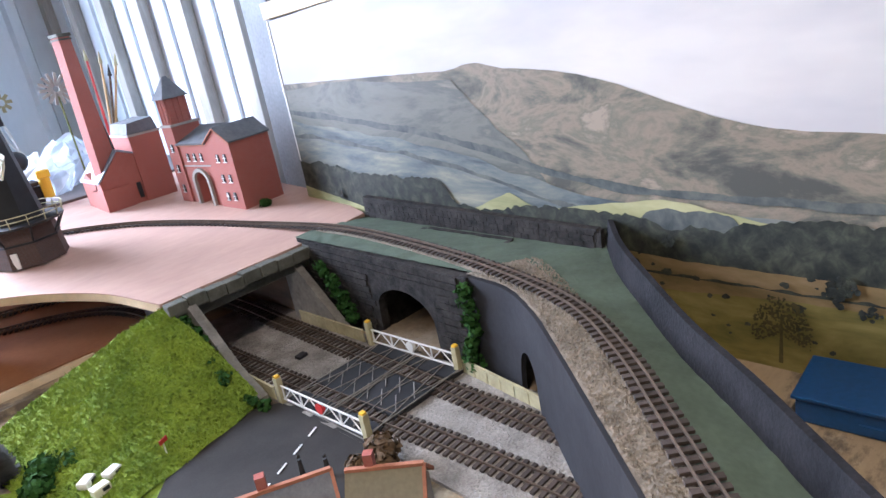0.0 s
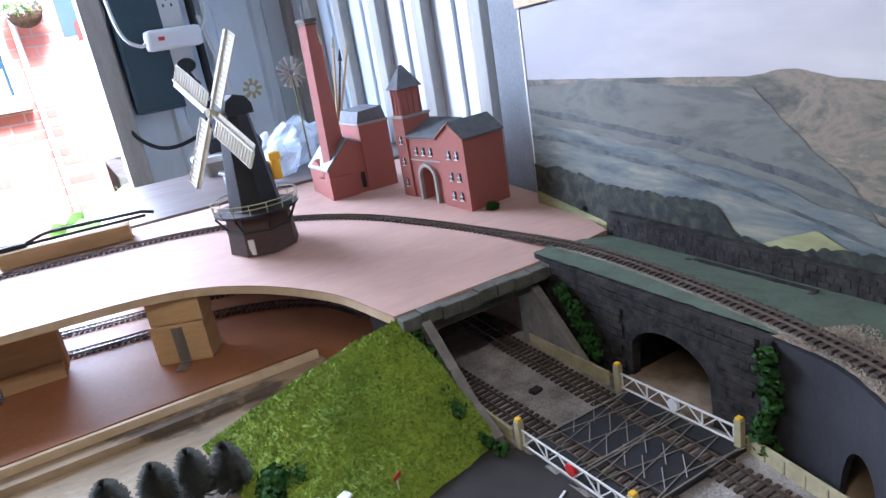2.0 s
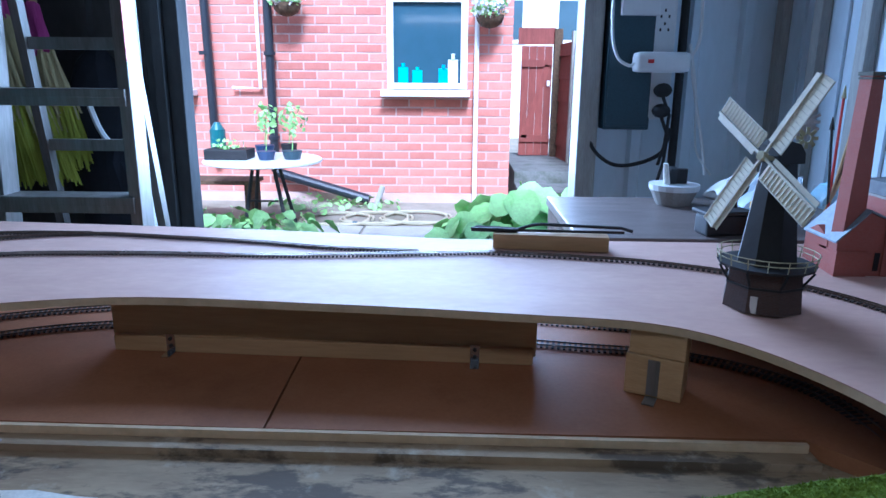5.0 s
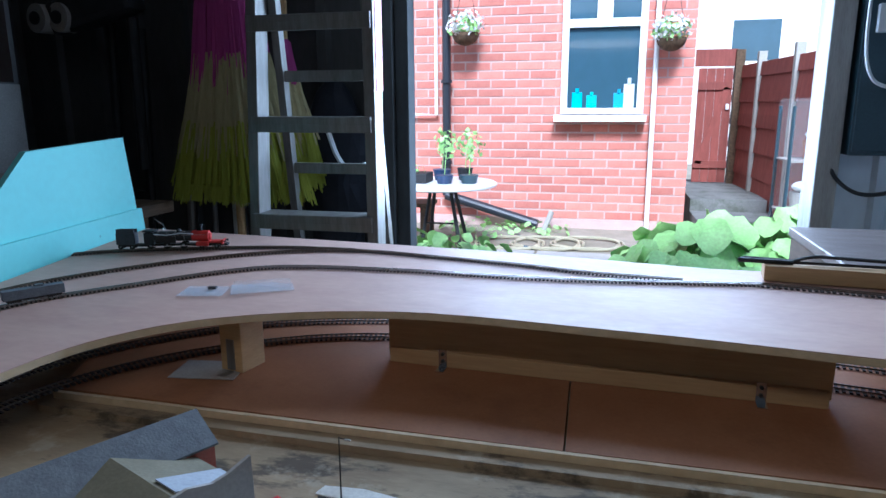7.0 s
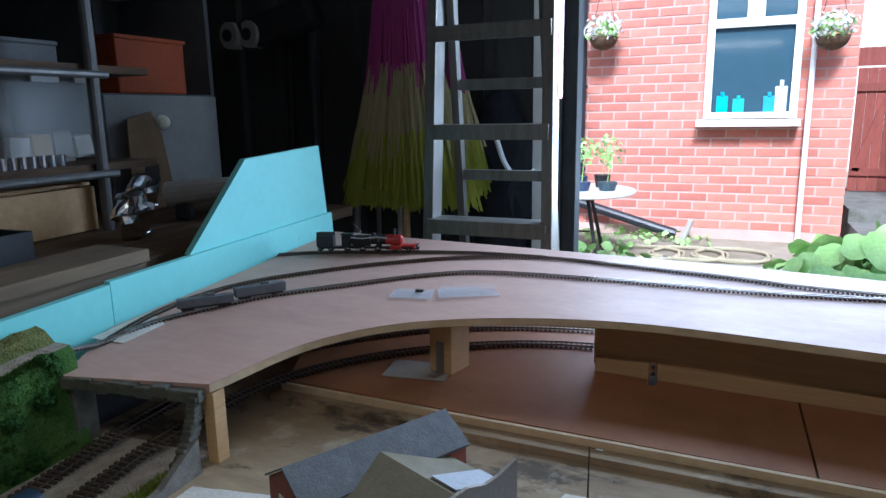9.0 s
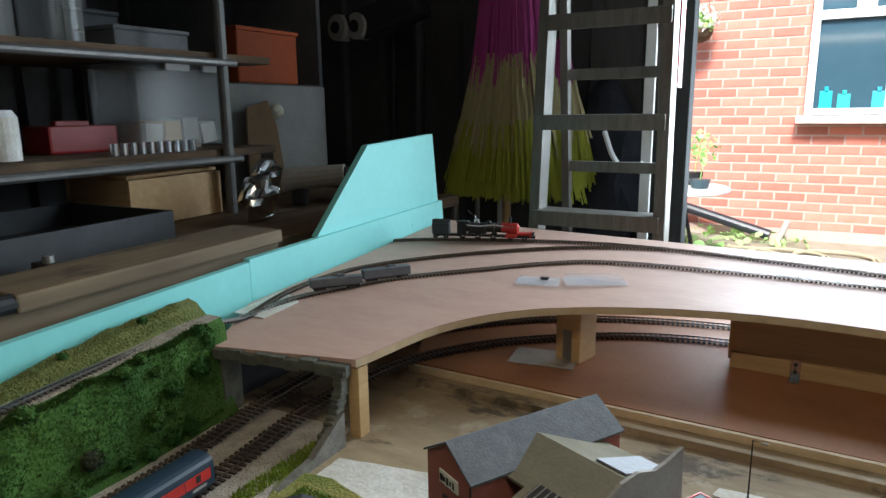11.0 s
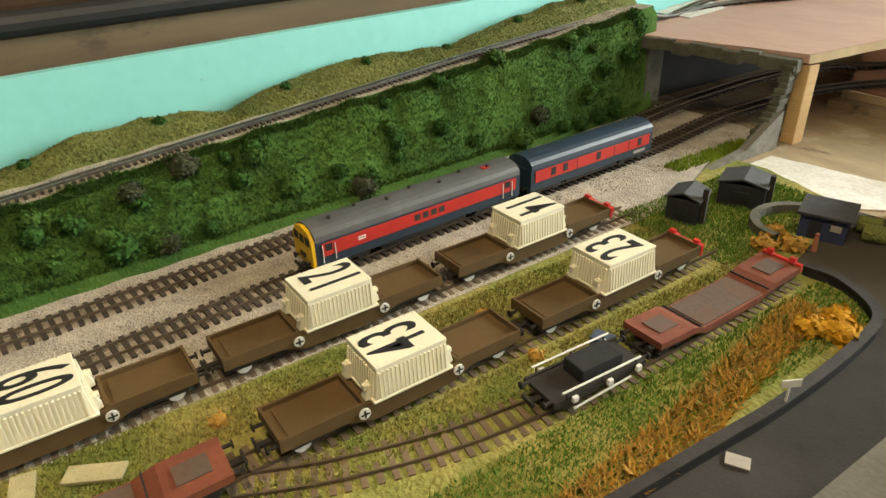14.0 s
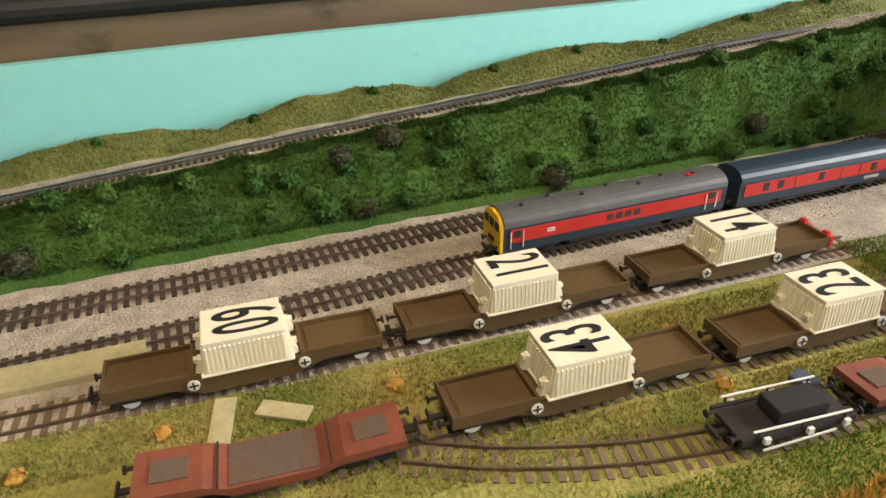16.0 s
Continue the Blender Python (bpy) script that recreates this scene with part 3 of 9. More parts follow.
# ---- under the deck: posts, beam, brackets ----
for x, y, w, d, rz, lbl in ((0.103, 1.125, 0.078, 0.05, -27, "two stacked pine blocks propping the deck"), (-0.965, 1.165, 0.045, 0.055, -12, "upright pine block propping the deck")):
    p = thing("deck_support", lbl, "support block", (x, y, G + 0.022), rz, group="deck supports")
    top = dz(y) - 0.0115 - G - 0.022
    if w > 0.06:
        part("block", box(B(), (0, 0, top * 0.3), (w, d, top * 0.6 - 0.001), bevel=0.002), PINE, p)
        part("block", box(B(), (0.002, 0.001, top * 0.8), (w * 0.97, d, top * 0.4 - 0.001), bevel=0.002), PINE, p)
    else:
        part("block", box(B(), (0, 0, top / 2), (w, d, top - 0.001), bevel=0.002), PINE, p)
    bx = box(B(), (0, -d / 2 - 0.001, 0.03), (0.016, 0.0016, 0.052))
    box(bx, (0, -d / 2 - 0.014, 0.0012), (0.016, 0.026, 0.0016))
    part("bracket", bx, ALU, p, "small steel angle bracket")
beam = thing("support_beam", "long pine beam screwed under the deck with angle brackets", "beam", (-0.395, 1.248, G + 0.022), -3.0)
part("beam_timber", box(B(), (0, 0, 0.049), (0.68, 0.034, 0.078), bevel=0.002), PINE_X, beam)
part("beam_foot", box(B(), (0.0, -0.004, 0.013), (0.67, 0.045, 0.026), bevel=0.002), PINE_X, beam)
for x in (-0.24, 0.245):
    bx = box(B(), (x, -0.0285, 0.016), (0.014, 0.0016, 0.032))
    box(bx, (x, -0.040, 0.0012), (0.014, 0.022, 0.0016))
    br = part("bracket", bx, CHROME, beam, "shiny angle bracket")
    for z in (0.012, 0.024):
        part("screw", cyl(B(), (x, -0.029, z), (x, -0.0315, z), 0.003, n=8), UNDER, br)
solid("pine_prop", box(B(), (0, 0, 0.0505), (0.018, 0.022, 0.101), bevel=0.0015), PINE, "slim pine leg under the corner of the deck", "support leg", at=(-1.152, 0.803, G))
solid("paper_label", box(B(), (0, 0, 0.0006), (0.11, 0.075, 0.0008)), CARDGREY, "old printed paper scrap lying on the hardboard", "paper", at=(-1.01, 1.135, G + 0.0225), rz=8)

# ---- flask wagons, low wagons, railcar ----
WHEEL = finish(cyl(B(), (-0.0016, 0, 0), (0.0016, 0, 0), 0.0068, n=20), "wheel", UNDER)
WHEELW = finish(cyl(cyl(B(), (-0.0008, 0, 0), (0.0008, 0, 0), 0.0060, n=20), (-0.001, 0, 0), (0.0014, 0, 0), 0.0024, n=10), "wheel_rim", WHITEP)


def wheelset(parent, y, half=0.0095, z=0.0068, white=True):
    for s in (-1, 1):
        w = piece("wheel", WHEEL, parent, pose(s * half, y, z))
        if white:
            piece("rim", WHEELW, w, pose(s * 0.002, 0, 0))
    part("axle", cyl(B(), (-half, y, z), (half, y, z), 0.0012, n=6), UNDER, parent)


def buffers(parent, y, s, mat_):
    bm = B()
    for x in (-0.0115, 0.0115):
        cyl(bm, (x, y, 0.0135), (x, y + s * 0.006, 0.0135), 0.0013, n=8)
        cyl(bm, (x, y + s * 0.006, 0.0135), (x, y + s * 0.007, 0.0135), 0.0028, n=12)
    part("buffer", bm, mat_, parent)
    part("coupling", box(box(B(), (0, y + s * 0.005, 0.009), (0.004, 0.010, 0.002)), (0, y + s * 0.0095, 0.0105), (0.012, 0.0015, 0.003)), UNDER, parent)


def digits(parent, text, size, z, up):
    c = bpy.data.curves.new("number", "FONT")
    c.body = text
    c.size = size
    c.align_x, c.align_y = "CENTER", "CENTER"
    c.extrude = 0.0002
    c.offset = 0.00025
    c.space_character = 1.12
    tmp = bpy.data.objects.new("number", c)
    me = bpy.data.meshes.new_from_object(tmp)
    bpy.data.objects.remove(tmp)
    me.materials.append(BLACK)
    ob = new("number", me)
    ob.parent = parent
    ob.matrix_basis = pose(0, 0, z, 0, 0, 0 if up else 180) @ Matrix.Diagonal((0.72, 1.55, 1, 1))
    return ob


def flask_wagon(text, up, at, rz, red_end):
    w = thing("flask_wagon", "brown bogie flask wagon with a cream ribbed flask numbered %s" % text, "wagon", at, rz, group="flask wagons")
    L, W = 0.182, 0.034
    bm = box(B(), (0, 0, 0.0165), (W, L, 0.003))
    fr_ = part("floor", bm, FLATBROWN, w)
    for s in (-1, 1):
        prof = [(-L / 2, 0.0215), (-L / 2, 0.0125), (-0.048, 0.0115), (-0.030, 0.0045), (0.030, 0.0045), (0.048, 0.0115), (L / 2, 0.0125), (L / 2, 0.0215), (0.034, 0.0215), (0.034, 0.0195), (-0.034, 0.0195), (-0.034, 0.0215)]
        part("side_frame", prism(B(), prof, s * W / 2 - 0.0009, s * W / 2 + 0.0009, "x"), FLATBROWN, w)
    for s in (-1, 1):
        part("end_wall", box(B(), (0, s * (L / 2 - 0.0008), 0.0185), (W, 0.0018, 0.008)), FLATBROWN, w)
        part("tray_wall", box(B(), (0, s * 0.0355, 0.0195), (W, 0.0022, 0.006)), FLATBROWN, w)
        part("tray_panel", box(B(), (0, s * 0.062, 0.0184), (W - 0.006, 0.044, 0.0009)), FLATBROWN, w)
        buffers(w, s * L / 2, s, REDBRIGHT if (red_end and s > 0) else UNDER)
        part("bogie", box(box(box(B(), (0.0125, s * 0.062, 0.0082), (0.0022, 0.044, 0.0042)), (-0.0125, s * 0.062, 0.0082), (0.0022, 0.044, 0.0042)), (0, s * 0.062, 0.0105), (0.024, 0.01, 0.003)), UNDER, w)
        for d in (-0.014, 0.014):
            wheelset(w, s * 0.062 + d, white=(s * d > 0))
        hw = part("handwheel", cyl(B(), (W / 2 + 0.0008, s * 0.036, 0.0135), (W / 2 + 0.0022, s * 0.036, 0.0135), 0.0040, n=18), WHITEP, w, "white spoked brake handwheel")
        part("hub", box(box(B(), (W / 2 + 0.0024, s * 0.036, 0.0135), (0.0004, 0.006, 0.0012)), (W / 2 + 0.0024, s * 0.036, 0.0135), (0.0004, 0.0012, 0.006)), UNDER, hw)
    # the flask: tapered body, ribs, cap and lugs
    bm = B()
    lo = [bm.verts.new((sx * 0.0205, sy * 0.0285, 0.0205)) for sx, sy in ((-1, -1), (1, -1), (1, 1), (-1, 1))]
    hi = [bm.verts.new((sx * 0.0190, sy * 0.0255, 0.0430)) for sx, sy in ((-1, -1), (1, -1), (1, 1), (-1, 1))]
    bm.faces.new(lo[::-1])
    bm.faces.new(hi)
    for i in range(4):
        bm.faces.new((lo[i], lo[(i + 1) % 4], hi[(i + 1) % 4], hi[i]))
    fl = part("flask", bm, CREAM, w, "cream painted flask body")
    bm = B()
    for k in range(17):
        y = -0.024 + k * 0.003
        for s in (-1, 1):
            box(bm, (s * 0.0202, y * 1.02, 0.0315), (0.0016, 0.0012, 0.0185), ry=-s * 3.4)
    for k in range(12):
        x = -0.0165 + k * 0.003
        for s in (-1, 1):
            box(bm, (x, s * 0.0275, 0.0315), (0.0012, 0.0016, 0.0185), rx=s * 6.5)
    part("cooling_ribs", bm, CREAM, fl)
    part("lid", box(B(), (0, 0, 0.0438), (0.0395, 0.0525, 0.0022), bevel=0.0006), CREAM, fl, "flat cream lid")
    part("rim", box(B(), (0, 0, 0.0202), (0.0425, 0.0600, 0.0016), bevel=0.0004), CREAM, fl)
    for s in (-1, 1):
        lug = B()
        for x in (-0.013, 0.013):
            box(lug, (x, s * 0.0300, 0.0255), (0.006, 0.004, 0.011), rx=s * 16)
            box(lug, (x, s * 0.0312, 0.0295), (0.004, 0.004, 0.003))
        part("lug", lug, CREAM, fl)
    bm = B()
    for sx in (-1, 1):
        for k in range(9):
            ball(bm, (sx * 0.0185, -0.024 + k * 0.006, 0.0450), 0.0005, sub=1)
    part("bolts", bm, PLASTER, fl)
    digits(fl, text, 0.0385, 0.0452, up)
    if red_end:
        part("buffer_beam", box(B(), (0, 0.0925, 0.0170), (0.037, 0.0030, 0.0095), bevel=0.0005), REDBRIGHT, w, "bright red buffer beam")
        for x in (-0.0125, 0.0125):
            part("lamp_bracket", box(box(B(), (x, 0.0915, 0.0235), (0.0055, 0.0035, 0.0045)), (x, 0.0965, 0.0175), (0.0055, 0.006, 0.0045)), REDBRIGHT, w)
    return w


RZ = T + 0.0005 - 0.0
W0 = T - 0.002 + 0.0040
flask_wagon("60", True, (-1.1135, -0.063, W0), 1.2, False)
flask_wagon("21", True, (-1.1185, 0.136, W0), 1.5, False)
flask_wagon("14", True, (-1.1250, 0.336, W0), 1.8, True)
flask_wagon("43", False, (-1.0240, 0.140, W0), 1.0, False)
flask_wagon("23", False, (-1.0275, 0.343, W0), 1.0, True)


def low_wagon(label, at, rz, L, red_end):
    w = thing("low_wagon", label, "wagon", at, rz, group="low wagons")
    W = 0.0345
    prof = [(-L / 2, 0.0185), (-L / 2 + 0.036, 0.0165), (-L / 2 + 0.05, 0.0115), (L / 2 - 0.05, 0.0115), (L / 2 - 0.036, 0.0165), (L / 2, 0.0185), (L / 2, 0.0130), (L / 2 - 0.04, 0.0105), (L / 2 - 0.052, 0.0055), (-L / 2 + 0.052, 0.0055), (-L / 2 + 0.04, 0.0105), (-L / 2, 0.0130)]
    part("body", prism(B(), prof, -W / 2, W / 2, "x"), RUST, w)
    part("deck_planks", box(B(), (0, 0, 0.0119), (W - 0.004, L - 0.10, 0.001)), DECKGREY, w, "grey weathered deck planks")
    for s in (-1, 1):
        part("end_panel", box(B(), (0, s * (L / 2 - 0.019), 0.0181), (0.016, 0.020, 0.0008), rx=s * 3.2), DECKGREY, w)
        part("deck_seam", box(B(), (0, s * (L / 2 - 0.044), 0.0146), (W, 0.0012, 0.0012)), UNDER, w)
        buffers(w, s * L / 2, s, REDBRIGHT if (red_end and s > 0) else UNDER)
        for d in (-0.009, 0.009):
            wheelset(w, s * (L / 2 - 0.022) + d, white=False)
        part("axle_guard", box(box(B(), (0.0125, s * (L / 2 - 0.022), 0.0085), (0.002, 0.030, 0.004)), (-0.0125, s * (L / 2 - 0.022), 0.0085), (0.002, 0.030, 0.004)), UNDER, w)
    if red_end:
        part("buffer_beam", box(box(box(B(), (0, L / 2 + 0.001, 0.0165), (W, 0.003, 0.007)), (-0.010, L / 2 - 0.001, 0.022), (0.005, 0.003, 0.005)), (0.010, L / 2 - 0.001, 0.022), (0.005, 0.003, 0.005)), REDBRIGHT, w, "bright red buffer beam with lamps")
    return w


low_wagon("rust red low machine wagon with a grey plank deck", (-1.019, -0.054, W0), -1.5, 0.150, False)
low_wagon("rust red low machine wagon with a bright red end beam", (-0.960, 0.388, W0), 1.0, 0.172, True)

cw = thing("chassis_wagon", "short black open chassis wagon with a grey load and white rails", "wagon", (-0.956, 0.245, W0), -2.0)
part("floor", box(B(), (0, 0, 0.012), (0.030, 0.078, 0.003)), UNDER, cw)
for s in (-1, 1):
    part("solebar", box(B(), (s * 0.0145, 0, 0.0125), (0.002, 0.080, 0.005)), UNDER, cw)
    part("side_rail", tube_path(B(), [(s * 0.0155, -0.034, 0.0205), (s * 0.0155, 0.034, 0.0205)], 0.0008, 6), WHITEP, cw, "thin silver side rail")
    for y in (-0.03, 0.0, 0.03):
        part("upright", cyl(B(), (s * 0.0155, y, 0.013), (s * 0.0155, y, 0.021), 0.0006, n=6), UNDER, cw)
    for y in (-0.024, 0.006, 0.032):
        part("axle_box", box(B(), (s * 0.0165, y, 0.0125), (0.003, 0.004, 0.004)), WHITEP, cw, "white axle box")
    buffers(cw, s * 0.039, s, UNDER)
    wheelset(cw, s * 0.024, white=False)
part("load", box(B(), (0, 0.006, 0.019), (0.019, 0.036, 0.010), bevel=0.0012), GREYCARD, cw, "dark grey box load")
part("lever", box(B(), (0.0172, 0, 0.007), (0.001, 0.05, 0.0012), rx=4), WHITEP, cw)


def coach_profile(w, h0, h1, n=8):
    pts = [(-w / 2, h0), (-w / 2, h1 - 0.011)]
    for k in range(n + 1):
        a = math.pi - math.pi * k / n
        pts.append((w / 2 * math.cos(a), h1 - 0.011 + 0.011 * math.sin(a)))
    return pts + [(w / 2, h1 - 0.011), (w / 2, h0)]


def coach(w, L, band_from, roof):
    wd = 0.036
    body = prism(B(), [(-wd / 2, 0.0105), (-wd / 2, 0.034), (wd / 2, 0.034), (wd / 2, 0.0105), (wd / 2 - 0.002, 0.009), (-wd / 2 + 0.002, 0.009)], -L / 2, L / 2, "y")
    b = part("body", body, NAVY, w, "dark blue body sides")
    pts = []
    for k in range(11):
        a = math.pi * k / 10
        pts.append((-(wd / 2 + 0.0006) * math.cos(a), 0.034 + 0.0125 * math.sin(a) ** 0.8))
    part("roof", prism(B(), pts, -L / 2 + 0.0005, L / 2 - 0.0005, "y"), roof, w, smooth=False)
    for s in (-1, 1):
        part("red_band", box(B(), (s * (wd / 2 + 0.0003), 0, 0.0255), (0.0008, L - 0.012, 0.0125)), REDP, w, "red side band")
        part("underframe", box(B(), (s * 0.0125, 0, 0.0075), (0.0025, L * 0.42, 0.006)), UNDER, w)
        part("bogie", box(box(B(), (0.0125, s * L * 0.36, 0.0075), (0.0025, 0.045, 0.005)), (-0.0125, s * L * 0.36, 0.0075), (0.0025, 0.045, 0.005)), UNDER, w)
        buffers(w, s * L / 2, s, UNDER)
        for d in (-0.016, 0.016):
            wheelset(w, s * L * 0.36 + d, white=False)
    return b


TZ = T + 0.0045
rc = thing("railcar", "red and dark blue parcels railcar with a yellow cab front", "railcar", (-1.2135, 0.272, TZ), 3.2)
RL = 0.235
coach(rc, RL, 0, ROOFGREY)
cab = part("cab_front", prism(B(), [(-0.0178, 0.0105), (-0.0178, 0.034), (-0.012, 0.0425), (0, 0.0458), (0.012, 0.0425), (0.0178, 0.034), (0.0178, 0.0105)], -RL / 2 - 0.003, -RL / 2 + 0.001, "y"), YELLOW, rc, "yellow warning cab front")
for x in (-0.0105, 0.0, 0.0105):
    part("cab_window", box(B(), (x, -RL / 2 - 0.0032, 0.034), (0.0075, 0.0008, 0.0075)), BLACK, cab, "dark cab window")
part("lamp_box", box(B(), (0, -RL / 2 - 0.0035, 0.0185), (0.010, 0.0015, 0.004)), UNDER, cab)
for s in (-1, 1):
    for y in (-0.105, 0.100):
        for d in (-0.006, 0.006):
            part("grab_rail", cyl(B(), (s * 0.0192, y + d, 0.014), (s * 0.0192, y + d, 0.030), 0.0005, n=6), WHITEP, rc, "thin white grab rail")
        part("door_window", box(B(), (s * 0.0188, y, 0.0275), (0.0006, 0.0065, 0.0065)), BLACK, rc)
    for k in range(4):
        part("side_window", box(B(), (s * 0.0188, -0.012 + k * 0.0095, 0.0262), (0.0005, 0.0062, 0.006)), UNDER, rc)
    part("crest", box(box(B(), (s * 0.0188, -0.072, 0.0268), (0.0005, 0.008, 0.0012)), (s * 0.0188, -0.072, 0.0245), (0.0005, 0.008, 0.0012)), WHITEP, rc, "small white emblem")
for k in range(7):
    part("roof_vent", cyl(B(), (0.004 * (-1) ** k, -0.095 + k * 0.03, 0.045), (0.004 * (-1) ** k, -0.095 + k * 0.03, 0.0485), 0.0018, n=8), UNDER, rc)
part("roof_panel", box(B(), (0.004, 0.082, 0.0465), (0.006, 0.008, 0.001)), REDP, rc, "red roof panel")
pv = thing("parcels_van", "dark blue parcels van with a red side band and black roof", "van", (-1.2235, 0.502, TZ), 2.6)
coach(pv, 0.196, 0, NAVY)
for s in (-1, 1):
    for y in (-0.066, -0.048, 0.004, 0.074):
        part("van_window", box(B(), (s * 0.0188, y, 0.0262), (0.0006, 0.0065, 0.0085)), BLACK, pv)
    part("sign_board", box(B(), (s * 0.0184, 0.075, 0.0145), (0.0006, 0.020, 0.003)), CARDGREY, pv)
    for y in (-0.03, 0.03, 0.055):
        part("door_line", box(B(), (s * 0.0189, y, 0.0255), (0.0003, 0.0006, 0.0125)), NAVY, pv)


# ---- ground cover ----
DEADLEAF = mat("brown_scrub", (0.050, 0.055, 0.020), (0.026, 0.032, 0.012), rough=0.9, scale=80, fine=400, bump=0.6, fineamt=0.5)

def nz(x, y, s=20.0, seed=0.0):
    return noise.noise(Vector((x * s, y * s, seed)))


def patch(name, poly, z, amp, material, label, category, cell=0.008, s=30.0, kind="structure"):
    """A slightly uneven sheet over a plan outline, with a skirt that rests on the board."""
    bm = prism(B(), poly, G - 0.0005, z)
    tops = [f for f in bm.faces if f.normal.z > 0.9]
    bmesh.ops.triangulate(bm, faces=tops)
    for _ in range(12):
        long = [e for e in bm.edges if e.calc_length() > cell * 2.2 and all(v.co.z > z - 1e-5 for v in e.verts)]
        if not long:
            break
        bmesh.ops.subdivide_edges(bm, edges=long, cuts=1)
        bmesh.ops.triangulate(bm, faces=[f for f in bm.faces if len(f.verts) > 3])
    for v in bm.verts:
        if v.co.z > z - 1e-5:
            v.co.z += amp * nz(v.co.x, v.co.y, s) + amp * 0.5 * nz(v.co.x, v.co.y, s * 3, 5.0)
    return solid(name, bm, material, label, category, kind=kind)


def blades(name, spots, height, material, label, count, width=0.0011, lean=0.6):
    """Loose fibres standing on the ground: spots is a function that gives a random place."""
    v, f = [], []
    for i in range(count):
        x, y, z = spots()
        a = random.uniform(0, 6.283)
        h = height * random.uniform(0.5, 1.2)
        lx, ly = random.uniform(-lean, lean) * h, random.uniform(-lean, lean) * h
        w = width * random.uniform(0.6, 1.3)
        c, s = math.cos(a) * w, math.sin(a) * w
        v += [(x - c, y - s, z), (x + c, y + s, z), (x + lx, y + ly, z + h)]
        f.append((3 * i, 3 * i + 1, 3 * i + 2))
    return raw(name, v, f, material, None, label, "ground cover", "stuff")


def grains(name, spots, size, material, label, count):
    v, f = [], []
    for i in range(count):
        x, y, z = spots()
        s = size * random.uniform(0.5, 1.3)
        k = len(v)
        for dx, dy, dzv in ((1, 0, 0), (-0.5, 0.87, 0), (-0.5, -0.87, 0), (0.1, 0.1, 1.1)):
            v.append((x + dx * s * random.uniform(0.7, 1.2), y + dy * s * random.uniform(0.7, 1.2), z + dzv * s))
        f += [(k, k + 1, k + 3), (k + 1, k + 2, k + 3), (k + 2, k, k + 3)]
    return raw(name, v, f, material, None, label, "ground cover", "stuff")


def clump(bm, c, r, n=60, leaf=0.0035, squash=0.8):
    """A bush of many small leaf flakes round a centre."""
    for _ in range(n):
        d = Vector((random.gauss(0, 1), random.gauss(0, 1), random.gauss(0, 1))).normalized()
        p = Vector(c) + Vector((d.x, d.y, d.z * squash)) * r * random.uniform(0.55, 1.05)
        a = Vector((random.gauss(0, 1), random.gauss(0, 1), random.gauss(0, 1))).normalized() * leaf
        b = d.cross(a).normalized() * leaf
        bm.faces.new([bm.verts.new(p + a), bm.verts.new(p + b), bm.verts.new(p - a * 0.8), bm.verts.new(p - b * 0.8)])
    return bm


def bush(label, c, r, material=None, n=260, leaf=0.0035, squash=0.8):
    b = thing("bush", label, "bush", (c[0], c[1], c[2]))
    part("stem", cyl(B(), (0, 0, -r * 0.9), (0, 0, 0), r * 0.12, r * 0.08, n=6), UNDER, b)
    core = ball(B(), (0, 0, 0), r * 0.72, (1, 1, squash), 2)
    for v in core.verts:
        v.co *= 1 + 0.25 * noise.noise(v.co * (2.2 / r))
    clump(core, (0, 0, 0), r, n, leaf, squash)
    part("foliage", core, material or LEAF, b)
    return b


BALL_L = [(-1.33, -0.5), (-1.095, -0.5), (-1.100, 0.20), (-1.110, 0.52), (-1.185, 0.70), (-1.17, 0.80), (-1.36, 0.80), (-1.36, 0.3)]
patch("ballast_bed", BALL_L, G + 0.0035, 0.0010, BALLAST, "pale grey stone ballast under the main line", "ballast")
patch("ballast_bed", [(0.345, -0.3), (0.500, -0.3), (0.500, 0.95), (0.335, 0.95)], G + 0.0035, 0.0010, BALLAST_R, "grey-beige ballast under the main line by the crossing", "ballast")
patch("siding_ground", [(-1.098, -0.5), (-0.80, -0.5), (-0.872, 0.20), (-0.866, 0.33), (-0.872, 0.45), (-0.89, 0.495), (-0.97, 0.515), (-1.0, 0.66), (-1.11, 0.69), (-1.175, 0.68), (-1.108, 0.52), (-1.103, 0.2)], G + 0.0030, 0.0016, YARDGRASS, "dry grass and weeds over the sidings", "ground")


def spot_in(x0, x1, y0, y1, z):
    return lambda: (random.uniform(x0, x1), random.uniform(y0, y1), z)


def by_line(fn, w, y0, y1, z):
    def pick():
        y = random.uniform(y0, y1)
        return (fn(y) + random.uniform(-w, w), y, z)
    return pick


grains("ballast_stones", by_line(lambda y: -1.225 - 0.05 * y, 0.075, -0.4, 0.78, G + 0.003), 0.0012, BALLAST, "loose pale ballast stones along the main line", 15000)
grains("ballast_stones", spot_in(0.35, 0.49, -0.1, 0.93, G + 0.003), 0.0011, BALLAST_R, "loose ballast stones by the crossing", 7000)
grains("ballast_stones", by_line(lambda y: -1.118 - 0.03 * y, 0.022, -0.4, 0.5, G + 0.003), 0.0011, BALLAST, "loose ballast stones along the siding", 4000)
blades("dry_grass", by_line(lambda y: -1.072 + 0.0 * y, 0.022, -0.4, 0.5, G + 0.003), 0.0040, YARDGRASS, "short dry grass between the sidings", 16000, 0.0006)
blades("dry_grass", spot_in(-1.005, -0.975, -0.3, 0.5, G + 0.003), 0.0040, YARDGRASS, "short dry grass between the sidings", 9000, 0.0006)
